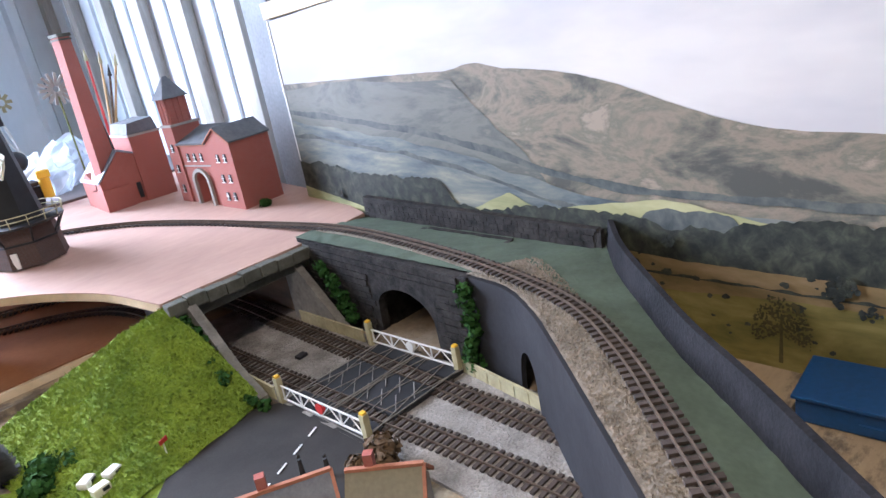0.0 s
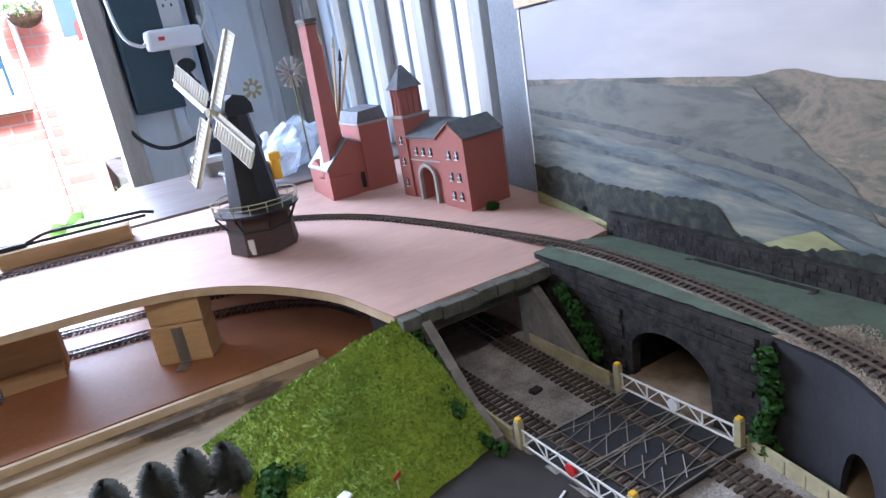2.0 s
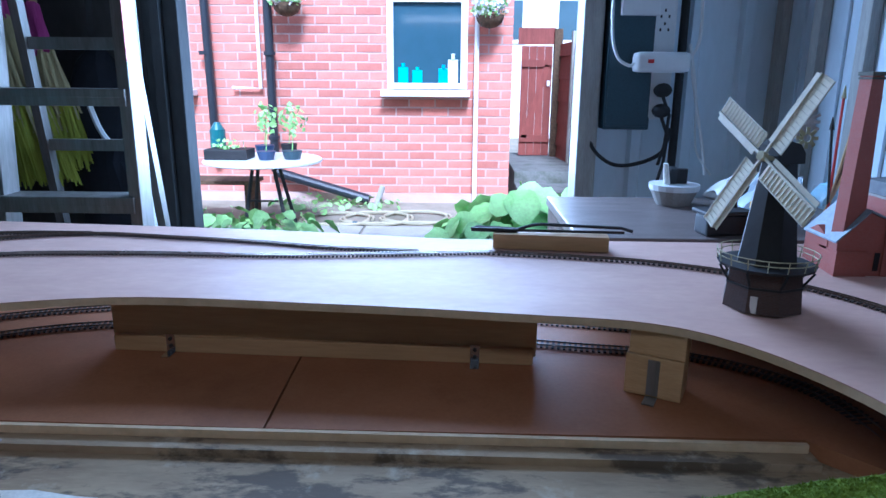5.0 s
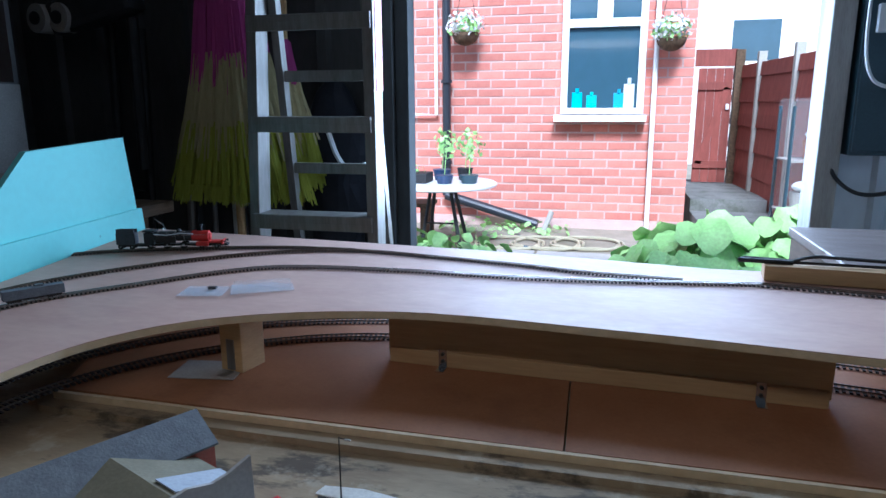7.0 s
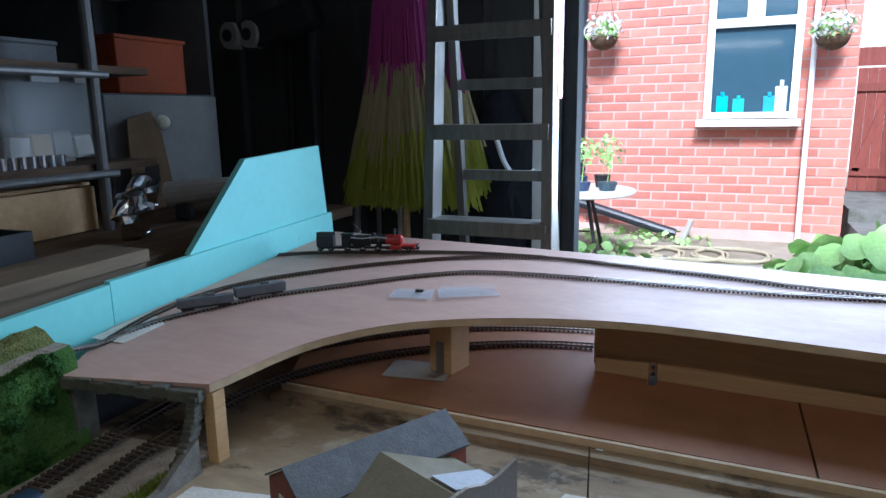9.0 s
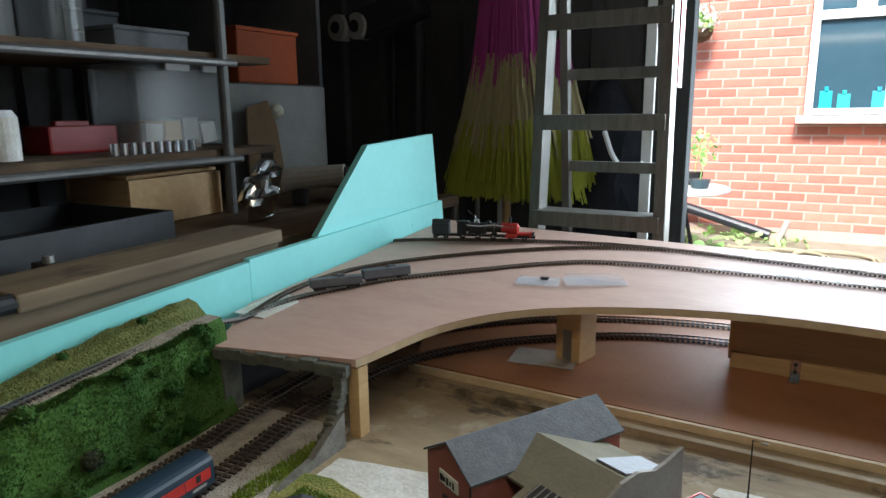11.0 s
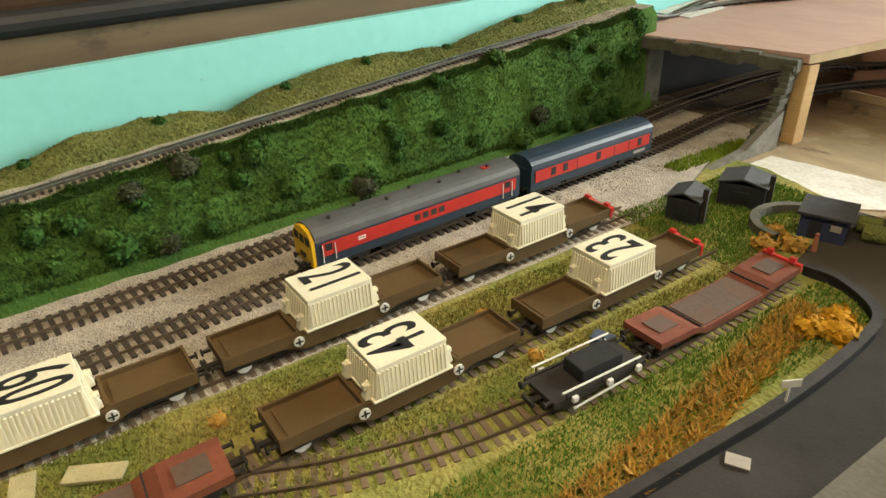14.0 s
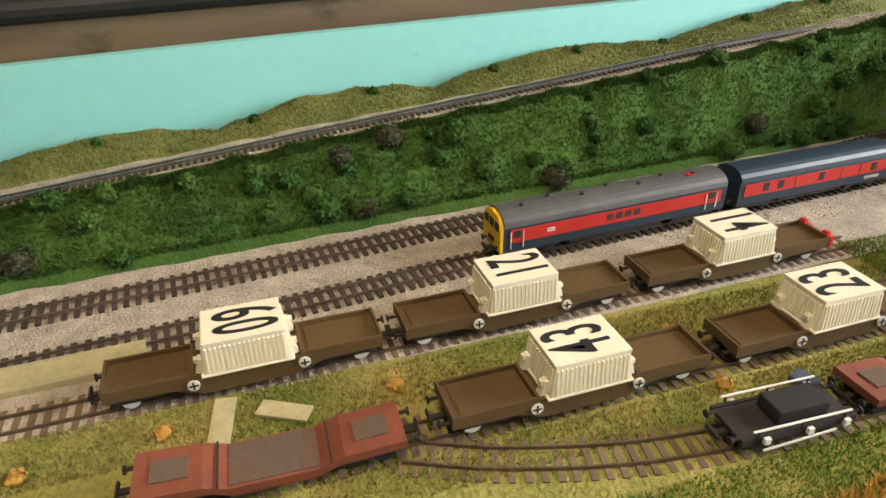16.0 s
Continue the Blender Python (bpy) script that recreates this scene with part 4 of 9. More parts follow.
blades("green_grass", spot_in(-0.94, -0.885, -0.2, 0.5, G + 0.003), 0.0045, HUTGRASS, "green grass beside the road wall", 15000, 0.0006)
blades("green_grass", spot_in(-1.13, -1.0, 0.46, 0.66, G + 0.003), 0.0045, HUTGRASS, "green grass round the huts", 13000, 0.0006)
blades("gorse_strands", by_line(lambda y: -0.905 + 0.02 * math.sin(9 * y), 0.015, 0.05, 0.46, G + 0.003), 0.0075, GORSE, "rusty orange gorse along the road wall", 5200, 0.0009, 1.0)
GOLD = mat("golden_flowers", (0.72, 0.40, 0.03), (0.45, 0.22, 0.02), rough=0.9, scale=90, fine=400, bump=0.5)
for x, y, r in ((-0.888, 0.438, 0.016), (-0.898, 0.455, 0.013), (-0.905, 0.425, 0.013), (-0.985, 0.535, 0.012), (-1.0, 0.515, 0.012), (-1.01, 0.545, 0.010)):
    bush("bright yellow-orange gorse clump beside the road wall", (x, y, G + 0.008), r, GOLD if y < 0.5 else GORSE, 160, 0.003)
for x, y in ((-1.07, 0.03), (-1.065, 0.24), (-1.075, 0.40), (-1.0, 0.24), (-0.985, 0.33), (-1.072, -0.12), (-1.06, -0.2)):
    bush("small rust coloured weed tuft in the siding grass", (x, y, G + 0.005), 0.007, GORSE, 60, 0.002)


# ---- left side: embankment, back board, portal ----
def base_x(y):
    return -1.297 - 0.062 * max(y, -0.4)


def crest_bump(y):
    return 0.0005 + 0.019 * abs(math.sin(9.3 * y + 0.9 + 1.1 * math.sin(3.7 * y))) ** 0.8 + 0.004 * nz(y, 0, 26)


def bank(u, v):
    y = -0.5 + 1.27 * u
    x0, x1, h = base_x(y), -1.358 - 0.018 * max(y, 0), incline(y) - 0.001
    prof = [(x0, G), (x0 - 0.012, G + 0.016), (x1 + 0.006, h - 0.008), (x1, h), (-1.402, h), (-1.420, h + 0.004 + 0.6 * crest_bump(y)), (-1.438, h + 0.002 + crest_bump(y)), (-1.447, h - 0.06)]
    k = v * (len(prof) - 1)
    i = min(int(k), len(prof) - 2)
    f = k - i
    x, z = prof[i][0] * (1 - f) + prof[i + 1][0] * f, prof[i][1] * (1 - f) + prof[i + 1][1] * f
    w = 1 if 0 < i < 3 else 0.35
    if 3 <= i < 4:
        w = 0.08
    return (x + 0.005 * w * nz(x * 2, y, 35), y, z + 0.006 * w * nz(y, z, 30, 3))


emb = thing("embankment", "steep scrubby green embankment below the climbing track", "embankment")
part("slope", sheet(B(), lambda u, v: bank(u, v * 3 / 7), 220, 18), SCRUB, emb)
part("track_ledge", sheet(B(), lambda u, v: bank(u, (3 + v) / 7), 220, 4), BALLAST, emb, "sandy track ledge")
part("crest", sheet(B(), lambda u, v: bank(u, (4 + 3 * v) / 7), 220, 18), OLIVE, emb, "olive crest of the bank")


def bank_spot(lo, hi):
    def pick():
        v = random.uniform(lo, hi)
        p = bank(random.uniform(0.02, 0.98), v)
        return p
    return pick


blades("embankment_scrub", bank_spot(0.10, 0.40), 0.0046, SCRUB, "dark green scrub fibres on the embankment", 38000, 0.0009, 1.0)
blades("embankment_scrub", bank_spot(0.2, 0.41), 0.0036, SCRUB, "fine green fibres on the embankment", 14000, 0.0008, 1.0)
blades("crest_scrub", bank_spot(0.58, 0.95), 0.0026, OLIVE, "olive scrub along the crest of the embankment", 14000, 0.0008, 0.9)
grains("track_grit", bank_spot(0.44, 0.56), 0.0011, BALLAST, "sandy grit beside the climbing track", 3500)
for k in range(28):
    u, v = random.uniform(0.08, 0.97), random.uniform(0.10, 0.30)
    p = bank(u, v)
    bush("tangled bush on the lower embankment", (p[0] + 0.003, p[1], p[2] + 0.003), random.uniform(0.010, 0.018), (LEAF, SCRUB, LEAF, DEADLEAF)[k % 4], 300, 0.0022)
for k in range(26):
    u, v = random.uniform(0.05, 0.97), random.uniform(0.14, 0.36)
    p = bank(u, v)
    bush("dark green bush on the embankment", (p[0] + 0.002, p[1], p[2] + 0.002), random.uniform(0.007, 0.014), (LEAF, SCRUB)[k % 2], 220, 0.0021)
for u in (0.12, 0.25, 0.37, 0.47, 0.58, 0.66, 0.75, 0.84, 0.93):
    p = bank(u, 0.76)
    bush("small dark bush on the crest of the embankment", (p[0], p[1], p[2] + 0.001), 0.007, LEAF, 70, 0.0026)

ab = thing("back_board", "aqua painted back board along the layout, raised at its end", "back board")
part("long_board", prism(B(), [(-0.6, G - 0.05), (0.91, G - 0.05), (0.91, 0.962), (0.5, 0.943), (0.0, 0.932), (-0.6, 0.915)], -1.466, -1.452, "x"), AQUA, ab)
part("end_board", prism(B(), [(0.915, 0.88), (1.585, 0.89), (1.575, 0.985), (0.915, 0.966)], -1.470, -1.456, "x"), AQUA, ab)
part("raised_board", prism(B(), [(1.10, 0.972), (1.568, 0.984), (1.545, 1.152), (1.275, 1.138)], -1.478, -1.464, "x"), AQUA, ab)
bench = thing("workbench", "old brown timber workbench behind the aqua board", "workbench")
part("apron", prism(B(), [(-0.75, 0.86), (1.02, 0.90), (1.02, 0.972), (0.55, 0.969), (-0.75, 0.955)], -1.530, -1.490, "x"), BENCHWOOD, bench, "rough stained timber apron")
part("worn_plank", box(B(), (-1.540, 0.785, 0.984), (0.125, 0.47, 0.024), rx=0.9, bevel=0.004), BENCHWOOD, bench, "worn pale plank along the bench edge")
part("black_strip", tube_path(B(), [(-1.490, -0.75, 0.958), (-1.490, -0.2, 0.968), (-1.490, 0.2, 0.976), (-1.490, 0.552, 0.981)], 0.0125, 12), BLACK, bench, "black foam strip along the bench edge")
part("worktop", box(B(), (-1.95, 0.30, 0.955), (0.84, 3.0, 0.03), bevel=0.003), TIMBER, bench)
part("worktop_edge", box(B(), (-1.55, -0.05, 1.012), (0.05, 0.62, 0.012), bevel=0.003), BATTEN, bench)
for x in (-1.6, -2.3):
    for y in (-1.1, 0.3, 1.7):
        part("leg", box(B(), (x, y, 0.53), (0.07, 0.07, 0.818)), TIMBER, bench)

po = thing("tunnel_portal", "weathered stone tunnel portal under the deck corner", "tunnel portal")
for k in range(9):
    t = (k + 0.5) / 9
    bm = box(B(), (-1.362 + 0.212 * t, 0.752 + 0.032 * t - 0.004, 0.874 + 0.002 * math.sin(k * 2.3)), (0.025, 0.016, 0.016), rz=8.6, bevel=0.002)
    part("lintel_stone", bm, DARKSTONE, po)
for k in range(15):
    t = k / 14
    bm = box(B(), (-1.158 + 0.0012 * math.sin(k * 1.9) - 0.004 * (1 - t), 0.776 - 0.050 * (1 - t) ** 2, G + 0.004 + k * 0.0068), (0.0135 + 0.0015 * math.sin(k * 2.7), 0.019 + 0.010 * (1 - t), 0.0076), rz=8 + 3 * math.sin(k * 1.3), bevel=0.0022)
    part("pier_stone", bm, DARKSTONE, po)
part("pier", box(B(), (-1.366, 0.770, 0.82), (0.018, 0.04, 0.096), rz=6, bevel=0.003), DARKSTONE, po)
part("inner_wall", box(B(), (-1.395, 0.96, 0.823), (0.008, 0.36, 0.100)), GREYCARD, po)
part("wing_foot", prism(B(), [(0.62, G), (0.765, G), (0.765, G + 0.05), (0.70, G + 0.012)], -1.158, -1.148, "x"), CONCRETE, po)
blades("portal_grass", spot_in(-1.19, -1.165, 0.60, 0.75, G + 0.003), 0.006, GRASS, "grass beside the portal pier", 1500)
bush("dark bush beside the tunnel portal", (-1.372, 0.735, 0.895), 0.017, LEAF, 260)
bush("dark bush beside the tunnel portal", (-1.362, 0.715, 0.862), 0.018, LEAF, 260)
patch("plaster_patch", [(-1.135, 0.66), (-1.0, 0.665), (-0.965, 0.70), (-0.985, 0.765), (-1.135, 0.735)], G + 0.002, 0.001, PLASTER, "bare white plaster smeared on the board", "plaster", s=50)

# yard: huts, turntable wall, shed, garage, canopy, road
patch("road", [(-0.896, -0.4), (-0.62, -0.4), (-0.62, 0.12), (0.0, 0.22), (-0.30, 0.55), (-0.54, 0.73), (-0.70, 0.78), (-0.80, 0.64), (-0.90, 0.55), (-0.876, 0.46), (-0.869, 0.40), (-0.866, 0.33), (-0.873, 0.2)], G + 0.0022, 0.0003, ROAD, "dark grey model road surface", "road", 0.02)
patch("yard", [(-0.99, 0.51), (-0.93, 0.51), (-0.88, 0.49), (-0.80, 0.585), (-0.86, 0.62), (-0.955, 0.665), (-0.995, 0.66)], G + 0.0030, 0.0003, DIRTROAD, "brownish dark model yard", "road", 0.02)
lpst = thing("tall_lamp_post", "thin dark model lamp post behind the petrol canopy", "lamp post", (-0.668, 0.863, G))
part("pole", cyl(B(), (0, 0, 0), (0, 0, 0.084), 0.0010, 0.0007, 8), UNDER, lpst)
part("lamp_arm", cyl(B(), (0, 0, 0.083), (0.010, -0.003, 0.084), 0.0006, n=6), UNDER, lpst)
part("lamp_head", box(B(), (0.012, -0.0035, 0.0835), (0.007, 0.003, 0.0018), bevel=0.0004), CARDGREY, lpst)
patch("cinder_ground", [(-0.70, 0.868), (-0.655, 0.864), (-0.60, 0.858), (-0.50, 0.85), (-0.48, 0.70), (-0.60, 0.72), (-0.66, 0.80)], G + 0.0032, 0.0012, DIRTROAD, "dark cinder ground behind the petrol canopy", "ground", 0.012, 60)
patch("plaster_patch", [(-0.705, 0.872), (-0.655, 0.868), (-0.60, 0.862), (-0.50, 0.854), (-0.50, 0.872), (-0.60, 0.884), (-0.65, 0.893), (-0.70, 0.890)], G + 0.0022, 0.001, PLASTER, "bare white plaster edge on the board", "plaster", s=50)
kerb = bezier([(-0.90, -0.4, G), (-0.874, 0.20, G), (-0.868, 0.33, G), (-0.872, 0.43, G), (-0.884, 0.480, G), (-0.925, 0.505, G), (-0.955, 0.503, G)], 14)
kw = thing("road_wall", "low dark stone wall along the edge of the model road", "wall")
part("wall_strip", ribbon(B(), kerb, 0, 0.006, 0.0105, 0), GREYCARD, kw)
part("coping", ribbon(B(), kerb, 0, 0.0075, 0.0022, 0.0105), UNDER, kw)
arc = [Vector((-1.005 + 0.038 * math.cos(a), 0.575 + 0.042 * math.sin(a), G)) for a in [radians(60 + 12 * k) for k in range(19)]]
aw = thing("pit_wall", "low curved dark stone wall round a small green pit", "wall")
part("wall_strip", ribbon(B(), arc, 0, 0.008, 0.013, 0), DARKSTONE, aw)


def hut(label, at, rz, w, d, h, chimney):
    t = thing("lineside_hut", label, "hut", at, rz, group="huts")
    b = box(B(), (0, 0, h / 2), (w, d, h), bevel=0.0008)
    part("wall_shell", b, GREYCARD, t)
    part("roof", prism(B(), [(-w / 2 - 0.002, h), (0, h + 0.006), (w / 2 + 0.002, h), (w / 2 + 0.002, h + 0.0015), (0, h + 0.0078), (-w / 2 - 0.002, h + 0.0015)], -d / 2 - 0.002, d / 2 + 0.002, "y"), HUTROOF, t)
    wn_ = part("window", box(B(), (0.0, -d / 2 - 0.0004, h * 0.55), (w * 0.3, 0.0012, h * 0.35)), BLACK, t)
    part("door", box(B(), (w / 2 + 0.0004, 0.002, h * 0.4), (0.0012, d * 0.35, h * 0.75)), UNDER, t)
    if chimney:
        part("chimney", box(B(), (w / 2 + 0.003, -d * 0.2, (h + 0.012) / 2), (0.005, 0.006, h + 0.012)), UNDER, t)
    return t


hut("small dark grey lineside hut with a sooty chimney", (-1.086, 0.512, G + 0.002), 20, 0.031, 0.033, 0.027, True)
hut("dark grey hut with a slate roof and chimney stack", (-1.075, 0.590, G + 0.002), 24, 0.045, 0.038, 0.026, True)
gs = thing("garden_shed", "dark blue-grey shed with a pent roof in the yard", "shed", (-0.985, 0.585, G + 0.002), 20)
part("wall_shell", box(B(), (0, 0, 0.013), (0.040, 0.031, 0.026)), mat("faded_blue", (0.030, 0.045, 0.105), (0.02, 0.03, 0.07), rough=0.7), gs)
part("roof", box(B(), (0, 0, 0.0280), (0.047, 0.038, 0.003), rx=6, bevel=0.0008), HUTROOF, gs)
part("door", box(B(), (-0.006, -0.0160, 0.010), (0.011, 0.001, 0.020)), GREYCARD, gs)
part("window", box(B(), (0.011, -0.0160, 0.016), (0.009, 0.001, 0.006)), CARDGREY, gs, "small pale window")
for i, (x, y) in enumerate(((-0.950, 0.608), (-0.938, 0.622), (-0.962, 0.622))):
    tk = thing("oil_tank", "olive green cylindrical oil tank in the yard", "tank", (x, y, G + 0.002), 25, group="oil tanks")
    part("drum", cyl(B(), (-0.010, 0, 0.0085), (0.010, 0, 0.0085), 0.0085, n=16), OLIVE, tk)
    part("cradle", box(B(), (0, 0, 0.001), (0.014, 0.012, 0.002)), UNDER, tk)
for x, y, c in ((-0.972, 0.548, "pink"), (-0.868, 0.597, "pink"), (-0.840, 0.585, "dark")):
    f_ = cyl(B(), (0, 0, 0), (0, 0, 0.014), 0.0028, 0.0020, 8)
    ball(f_, (0, 0, 0.0165), 0.0022, sub=1)
    solid("figurine", f_, TILEORANGE if c == "pink" else UNDER, "tiny plain painted figurine standing in the yard", "figurine", at=(x, y, G + 0.003))

RA = -26
GA = -28.5
gb = thing("garage_building", "red brick garage workshop with a grey slate roof", "building", (-0.935, 0.664, G + 0.001), GA)
part("wall_shell", prism(B(), [(-0.0415, 0), (0.0415, 0), (0.0415, 0.080), (0, 0.1045), (-0.0415, 0.080)], 0, 0.204, "y"), TOYBRICK, gb, "red brick walls")
part("roof", prism(B(), [(-0.045, 0.0785), (0, 0.1055), (0.045, 0.0785), (0.045, 0.0810), (0, 0.1080), (-0.045, 0.0810)], -0.003, 0.207, "y"), GREYSLATE, gb)
# No opening is cut; a black panel paints the shade inside the doorway.
d_ = part("doorway", box(B(), (0.006, -0.0004, 0.021), (0.026, 0.002, 0.040)), BLACK, gb, "workshop doorway, its inner shade painted as a black panel")
part("door_head", box(B(), (0.006, -0.0010, 0.043), (0.030, 0.002, 0.003)), GREYCARD, gb)
part("sign_panel", box(B(), (0.002, -0.001, 0.064), (0.034, 0.0015, 0.014)), WHITEP, gb, "white sign board with dark lettering bars")
for k, w in enumerate((0.007, 0.004, 0.004, 0.003, 0.003)):
    part("sign_mark", box(B(), (-0.0105 + k * 0.0056, -0.002, 0.0635), (w * 0.8, 0.001, 0.0075 if k in (0, 2, 4) else 0.005)), UNDER, gb)
part("sign_panel", box(B(), (0.030, -0.001, 0.034), (0.022, 0.0015, 0.006)), CARDGREY, gb)
part("drain_pipe", cyl(B(), (0.0425, -0.002, 0.0), (0.0425, -0.002, 0.078), 0.0012, n=6), UNDER, gb)

cb_ = thing("service_shop", "cream fronted service shop with a big buff roof", "building", (-0.868, 0.621, G + 0.001), -24)
part("front_wall", box(B(), (0.032, 0.003, 0.024), (0.064, 0.006, 0.048)), CREAM, cb_)
for x in (0.016, 0.048):
    wn_ = part("shop_window", box(B(), (x, -0.0006, 0.024), (0.013, 0.0012, 0.022)), BLACK, cb_, "dark shop window with white bars")
    for dx in (-0.0055, 0, 0.0055):
        part("glazing_bar", box(B(), (x + dx, -0.0016, 0.024), (0.0009, 0.0008, 0.022)), WHITEP, wn_)
part("notice", box(B(), (0.048, -0.0025, 0.020), (0.010, 0.0008, 0.009)), TILEORANGE, cb_, "small orange notice")
part("fascia", box(B(), (0.032, -0.003, 0.0455), (0.068, 0.004, 0.008)), TILEORANGE, cb_, "orange lower fascia strip")
part("fascia", box(B(), (0.032, -0.004, 0.0535), (0.070, 0.004, 0.0078)), CREAM, cb_, "cream fascia with orange lettering bars")
for k in range(9):
    part("fascia_mark", box(B(), (0.004 + k * 0.007, -0.0065, 0.0535), (0.0045, 0.0008, 0.0038)), TILEORANGE, cb_)
part("roof", prism(B(), [(-0.008, 0.0575), (0.112, 0.0940), (0.190, 0.070), (0.190, 0.0725), (0.112, 0.0970), (-0.008, 0.0600)], -0.006, 0.066, "x"), BUFFROOF, cb_)
part("roof", prism(B(), [(0.050, 0.0751), (0.112, 0.0940), (0.190, 0.070), (0.190, 0.0725), (0.112, 0.0970), (0.050, 0.0779)], -0.060, -0.006, "x"), BUFFROOF, cb_)
part("roof_board", prism(B(), [(0.118, 0.0960), (0.188, 0.0745), (0.188, 0.0765), (0.118, 0.0980)], 0.024, 0.060, "x"), mat("pale_card", (0.38, 0.40, 0.43), (0.31, 0.33, 0.36), rough=0.7), cb_, "white card sheet on the rear slope")
rl = part("roof_light", box(B(), (0.021, 0.047, 0.0770), (0.036, 0.028, 0.0012), rx=16.9), UNDER, cb_, "dark ribbed roof light")
for k in range(5):
    part("roof_bar", box(B(), (0.0055 + k * 0.0078, 0.047, 0.0782), (0.0010, 0.028, 0.0014), rx=16.9), CARDGREY, rl)
part("gable_wall", prism(B(), [(-0.006, 0), (-0.006, 0.062), (0.03, 0.068), (0.065, 0.080), (0.10, 0.098), (0.125, 0.101), (0.150, 0.094), (0.168, 0.096), (0.195, 0.104), (0.198, 0), (0.085, 0), (0.085, 0.036), (0.016, 0.036), (0.016, 0)], 0.066, 0.070, "x"), CARDGREY, cb_, "grey card gable wall")
part("gable_vent", box(B(), (0.0702, 0.012, 0.053), (0.0010, 0.009, 0.007)), UNDER, cb_)
part("shop_emblem", box(B(), (0.0702, 0.098, 0.052), (0.0008, 0.018, 0.007)), TILEORANGE, cb_, "faint red painted badge")
part("inner_floor", box(B(), (0.03, 0.09, 0.001), (0.062, 0.16, 0.002)), ROAD, cb_)
part("back_wall", box(B(), (0.03, 0.180, 0.036), (0.066, 0.004, 0.072)), CARDGREY, cb_)
txt = bpy.data.curves.new("lettering", "FONT")
txt.body = "SERVICE STATION"
txt.size = 0.0085
txt.extrude = 0.0002
tmp = bpy.data.objects.new("lettering", txt)
me = bpy.data.meshes.new_from_object(tmp)
bpy.data.objects.remove(tmp)
me.materials.append(UNDER)
lt = new("lettering", me)
lt.parent = cb_
lt.matrix_basis = pose(0.0704, 0.062, 0.068, 90, 0, 90)
part("apron", box(B(), (0.035, -0.012, 0.0015), (0.080, 0.018, 0.003)), DIRTROAD, cb_)

cn = thing("pump_canopy", "pale blue petrol station canopy with a red fascia", "canopy", (-0.7086, 0.702, G - 0.001), -29)
part("canopy_top", box(B(), (0, 0, 0.0475), (0.083, 0.152, 0.004), bevel=0.001), mat("pale_blue_card", (0.33, 0.41, 0.49), (0.27, 0.34, 0.41), rough=0.7, scale=16, fine=120, bump=0.05), cn)
for s in (-1, 1):
    part("fascia", box(B(), (0, s * 0.0770, 0.0455), (0.087, 0.002, 0.0095)), REDBRIGHT, cn)
    part("fascia", box(B(), (s * 0.0425, 0, 0.0455), (0.002, 0.152, 0.0095)), REDBRIGHT, cn)
    part("post", box(B(), (0, s * 0.048, 0.023), (0.005, 0.005, 0.046)), WHITEP, cn)
part("island", box(B(), (0, 0, 0.004), (0.018, 0.125, 0.004), bevel=0.001), PAVING, cn)
PUMPBLUE = mat("pump_blue", (0.25, 0.36, 0.45))
for y in (-0.036, -0.014, 0.012, 0.034):
    pm = part("pump", box(B(), (0, y, 0.0165), (0.008, 0.010, 0.021), bevel=0.0008), PUMPBLUE, cn)
    part("pump_top", box(B(), (0, y, 0.029), (0.009, 0.011, 0.004)), WHITEP, pm)
    part("pump_face", box(B(), (-0.0042, y, 0.021), (0.0006, 0.007, 0.006)), CARDGREY, pm)


def car(label, at, rz, material, L=0.055, second=None):
    c = thing("model_car", label, "car", at, rz, group="model cars")
    w = 0.0215
    part("body", prism(B(), [(-L / 2, 0.004), (-L / 2, 0.010), (-L * 0.22, 0.0115), (-L * 0.10, 0.0175), (L * 0.24, 0.0178), (L * 0.40, 0.0118), (L / 2, 0.011), (L / 2, 0.004)], -w / 2, w / 2, "y"), material, c)
    for s in (-1, 1):
        part("window", prism(B(), [(-L * 0.17, 0.0118), (-L * 0.09, 0.0165), (L * 0.22, 0.0168), (L * 0.33, 0.0118)], s * (w / 2 + 0.0001), s * (w / 2 + 0.0005), "y"), BLACK, c)
        for x in (-L * 0.31, L * 0.31):
            part("wheel", cyl(B(), (x, s * (w / 2 - 0.003), 0.0042), (x, s * (w / 2 + 0.0004), 0.0042), 0.0042, n=12), BLACK, c)
    part("windscreen", box(B(), (-L * 0.165, 0, 0.0148), (0.0008, w * 0.8, 0.0068), ry=42), BLACK, c)
    part("bumper", box(B(), (-L / 2 - 0.0006, 0, 0.0058), (0.0016, w, 0.002)), second or CHROME, c)
    return c


car("white model saloon car parked on the forecourt", (-0.690, 0.592, G + 0.0025), 14, WHITEP)
car("blue and yellow model car at the garage door", (-0.788, 0.612, G + 0.0035), 62, NAVY, 0.045, YELLOW)
vn = thing("model_coach", "white model coach with dark windows on the road", "coach", (-0.678, 0.462, G + 0.0025), -20)
part("body", box(B(), (0, 0, 0.018), (0.10, 0.032, 0.028), bevel=0.003), WHITEP, vn)
for s in (-1, 1):
    for k in range(5):
        part("window", box(B(), (-0.036 + k * 0.018, s * 0.0162, 0.023), (0.014, 0.0006, 0.009)), BLACK, vn)
    for x in (-0.03, 0.03):
        part("wheel", cyl(B(), (x, s * 0.011, 0.006), (x, s * 0.0165, 0.006), 0.006, n=12), BLACK, vn)
ps = thing("forecourt_sign", "tall forecourt sign with a faded green and yellow panel", "sign", (-0.727, 0.535, G + 0.0025), -25)
part("pole", box(B(), (0, 0, 0.022), (0.003, 0.003, 0.044)), PLASTER, ps)
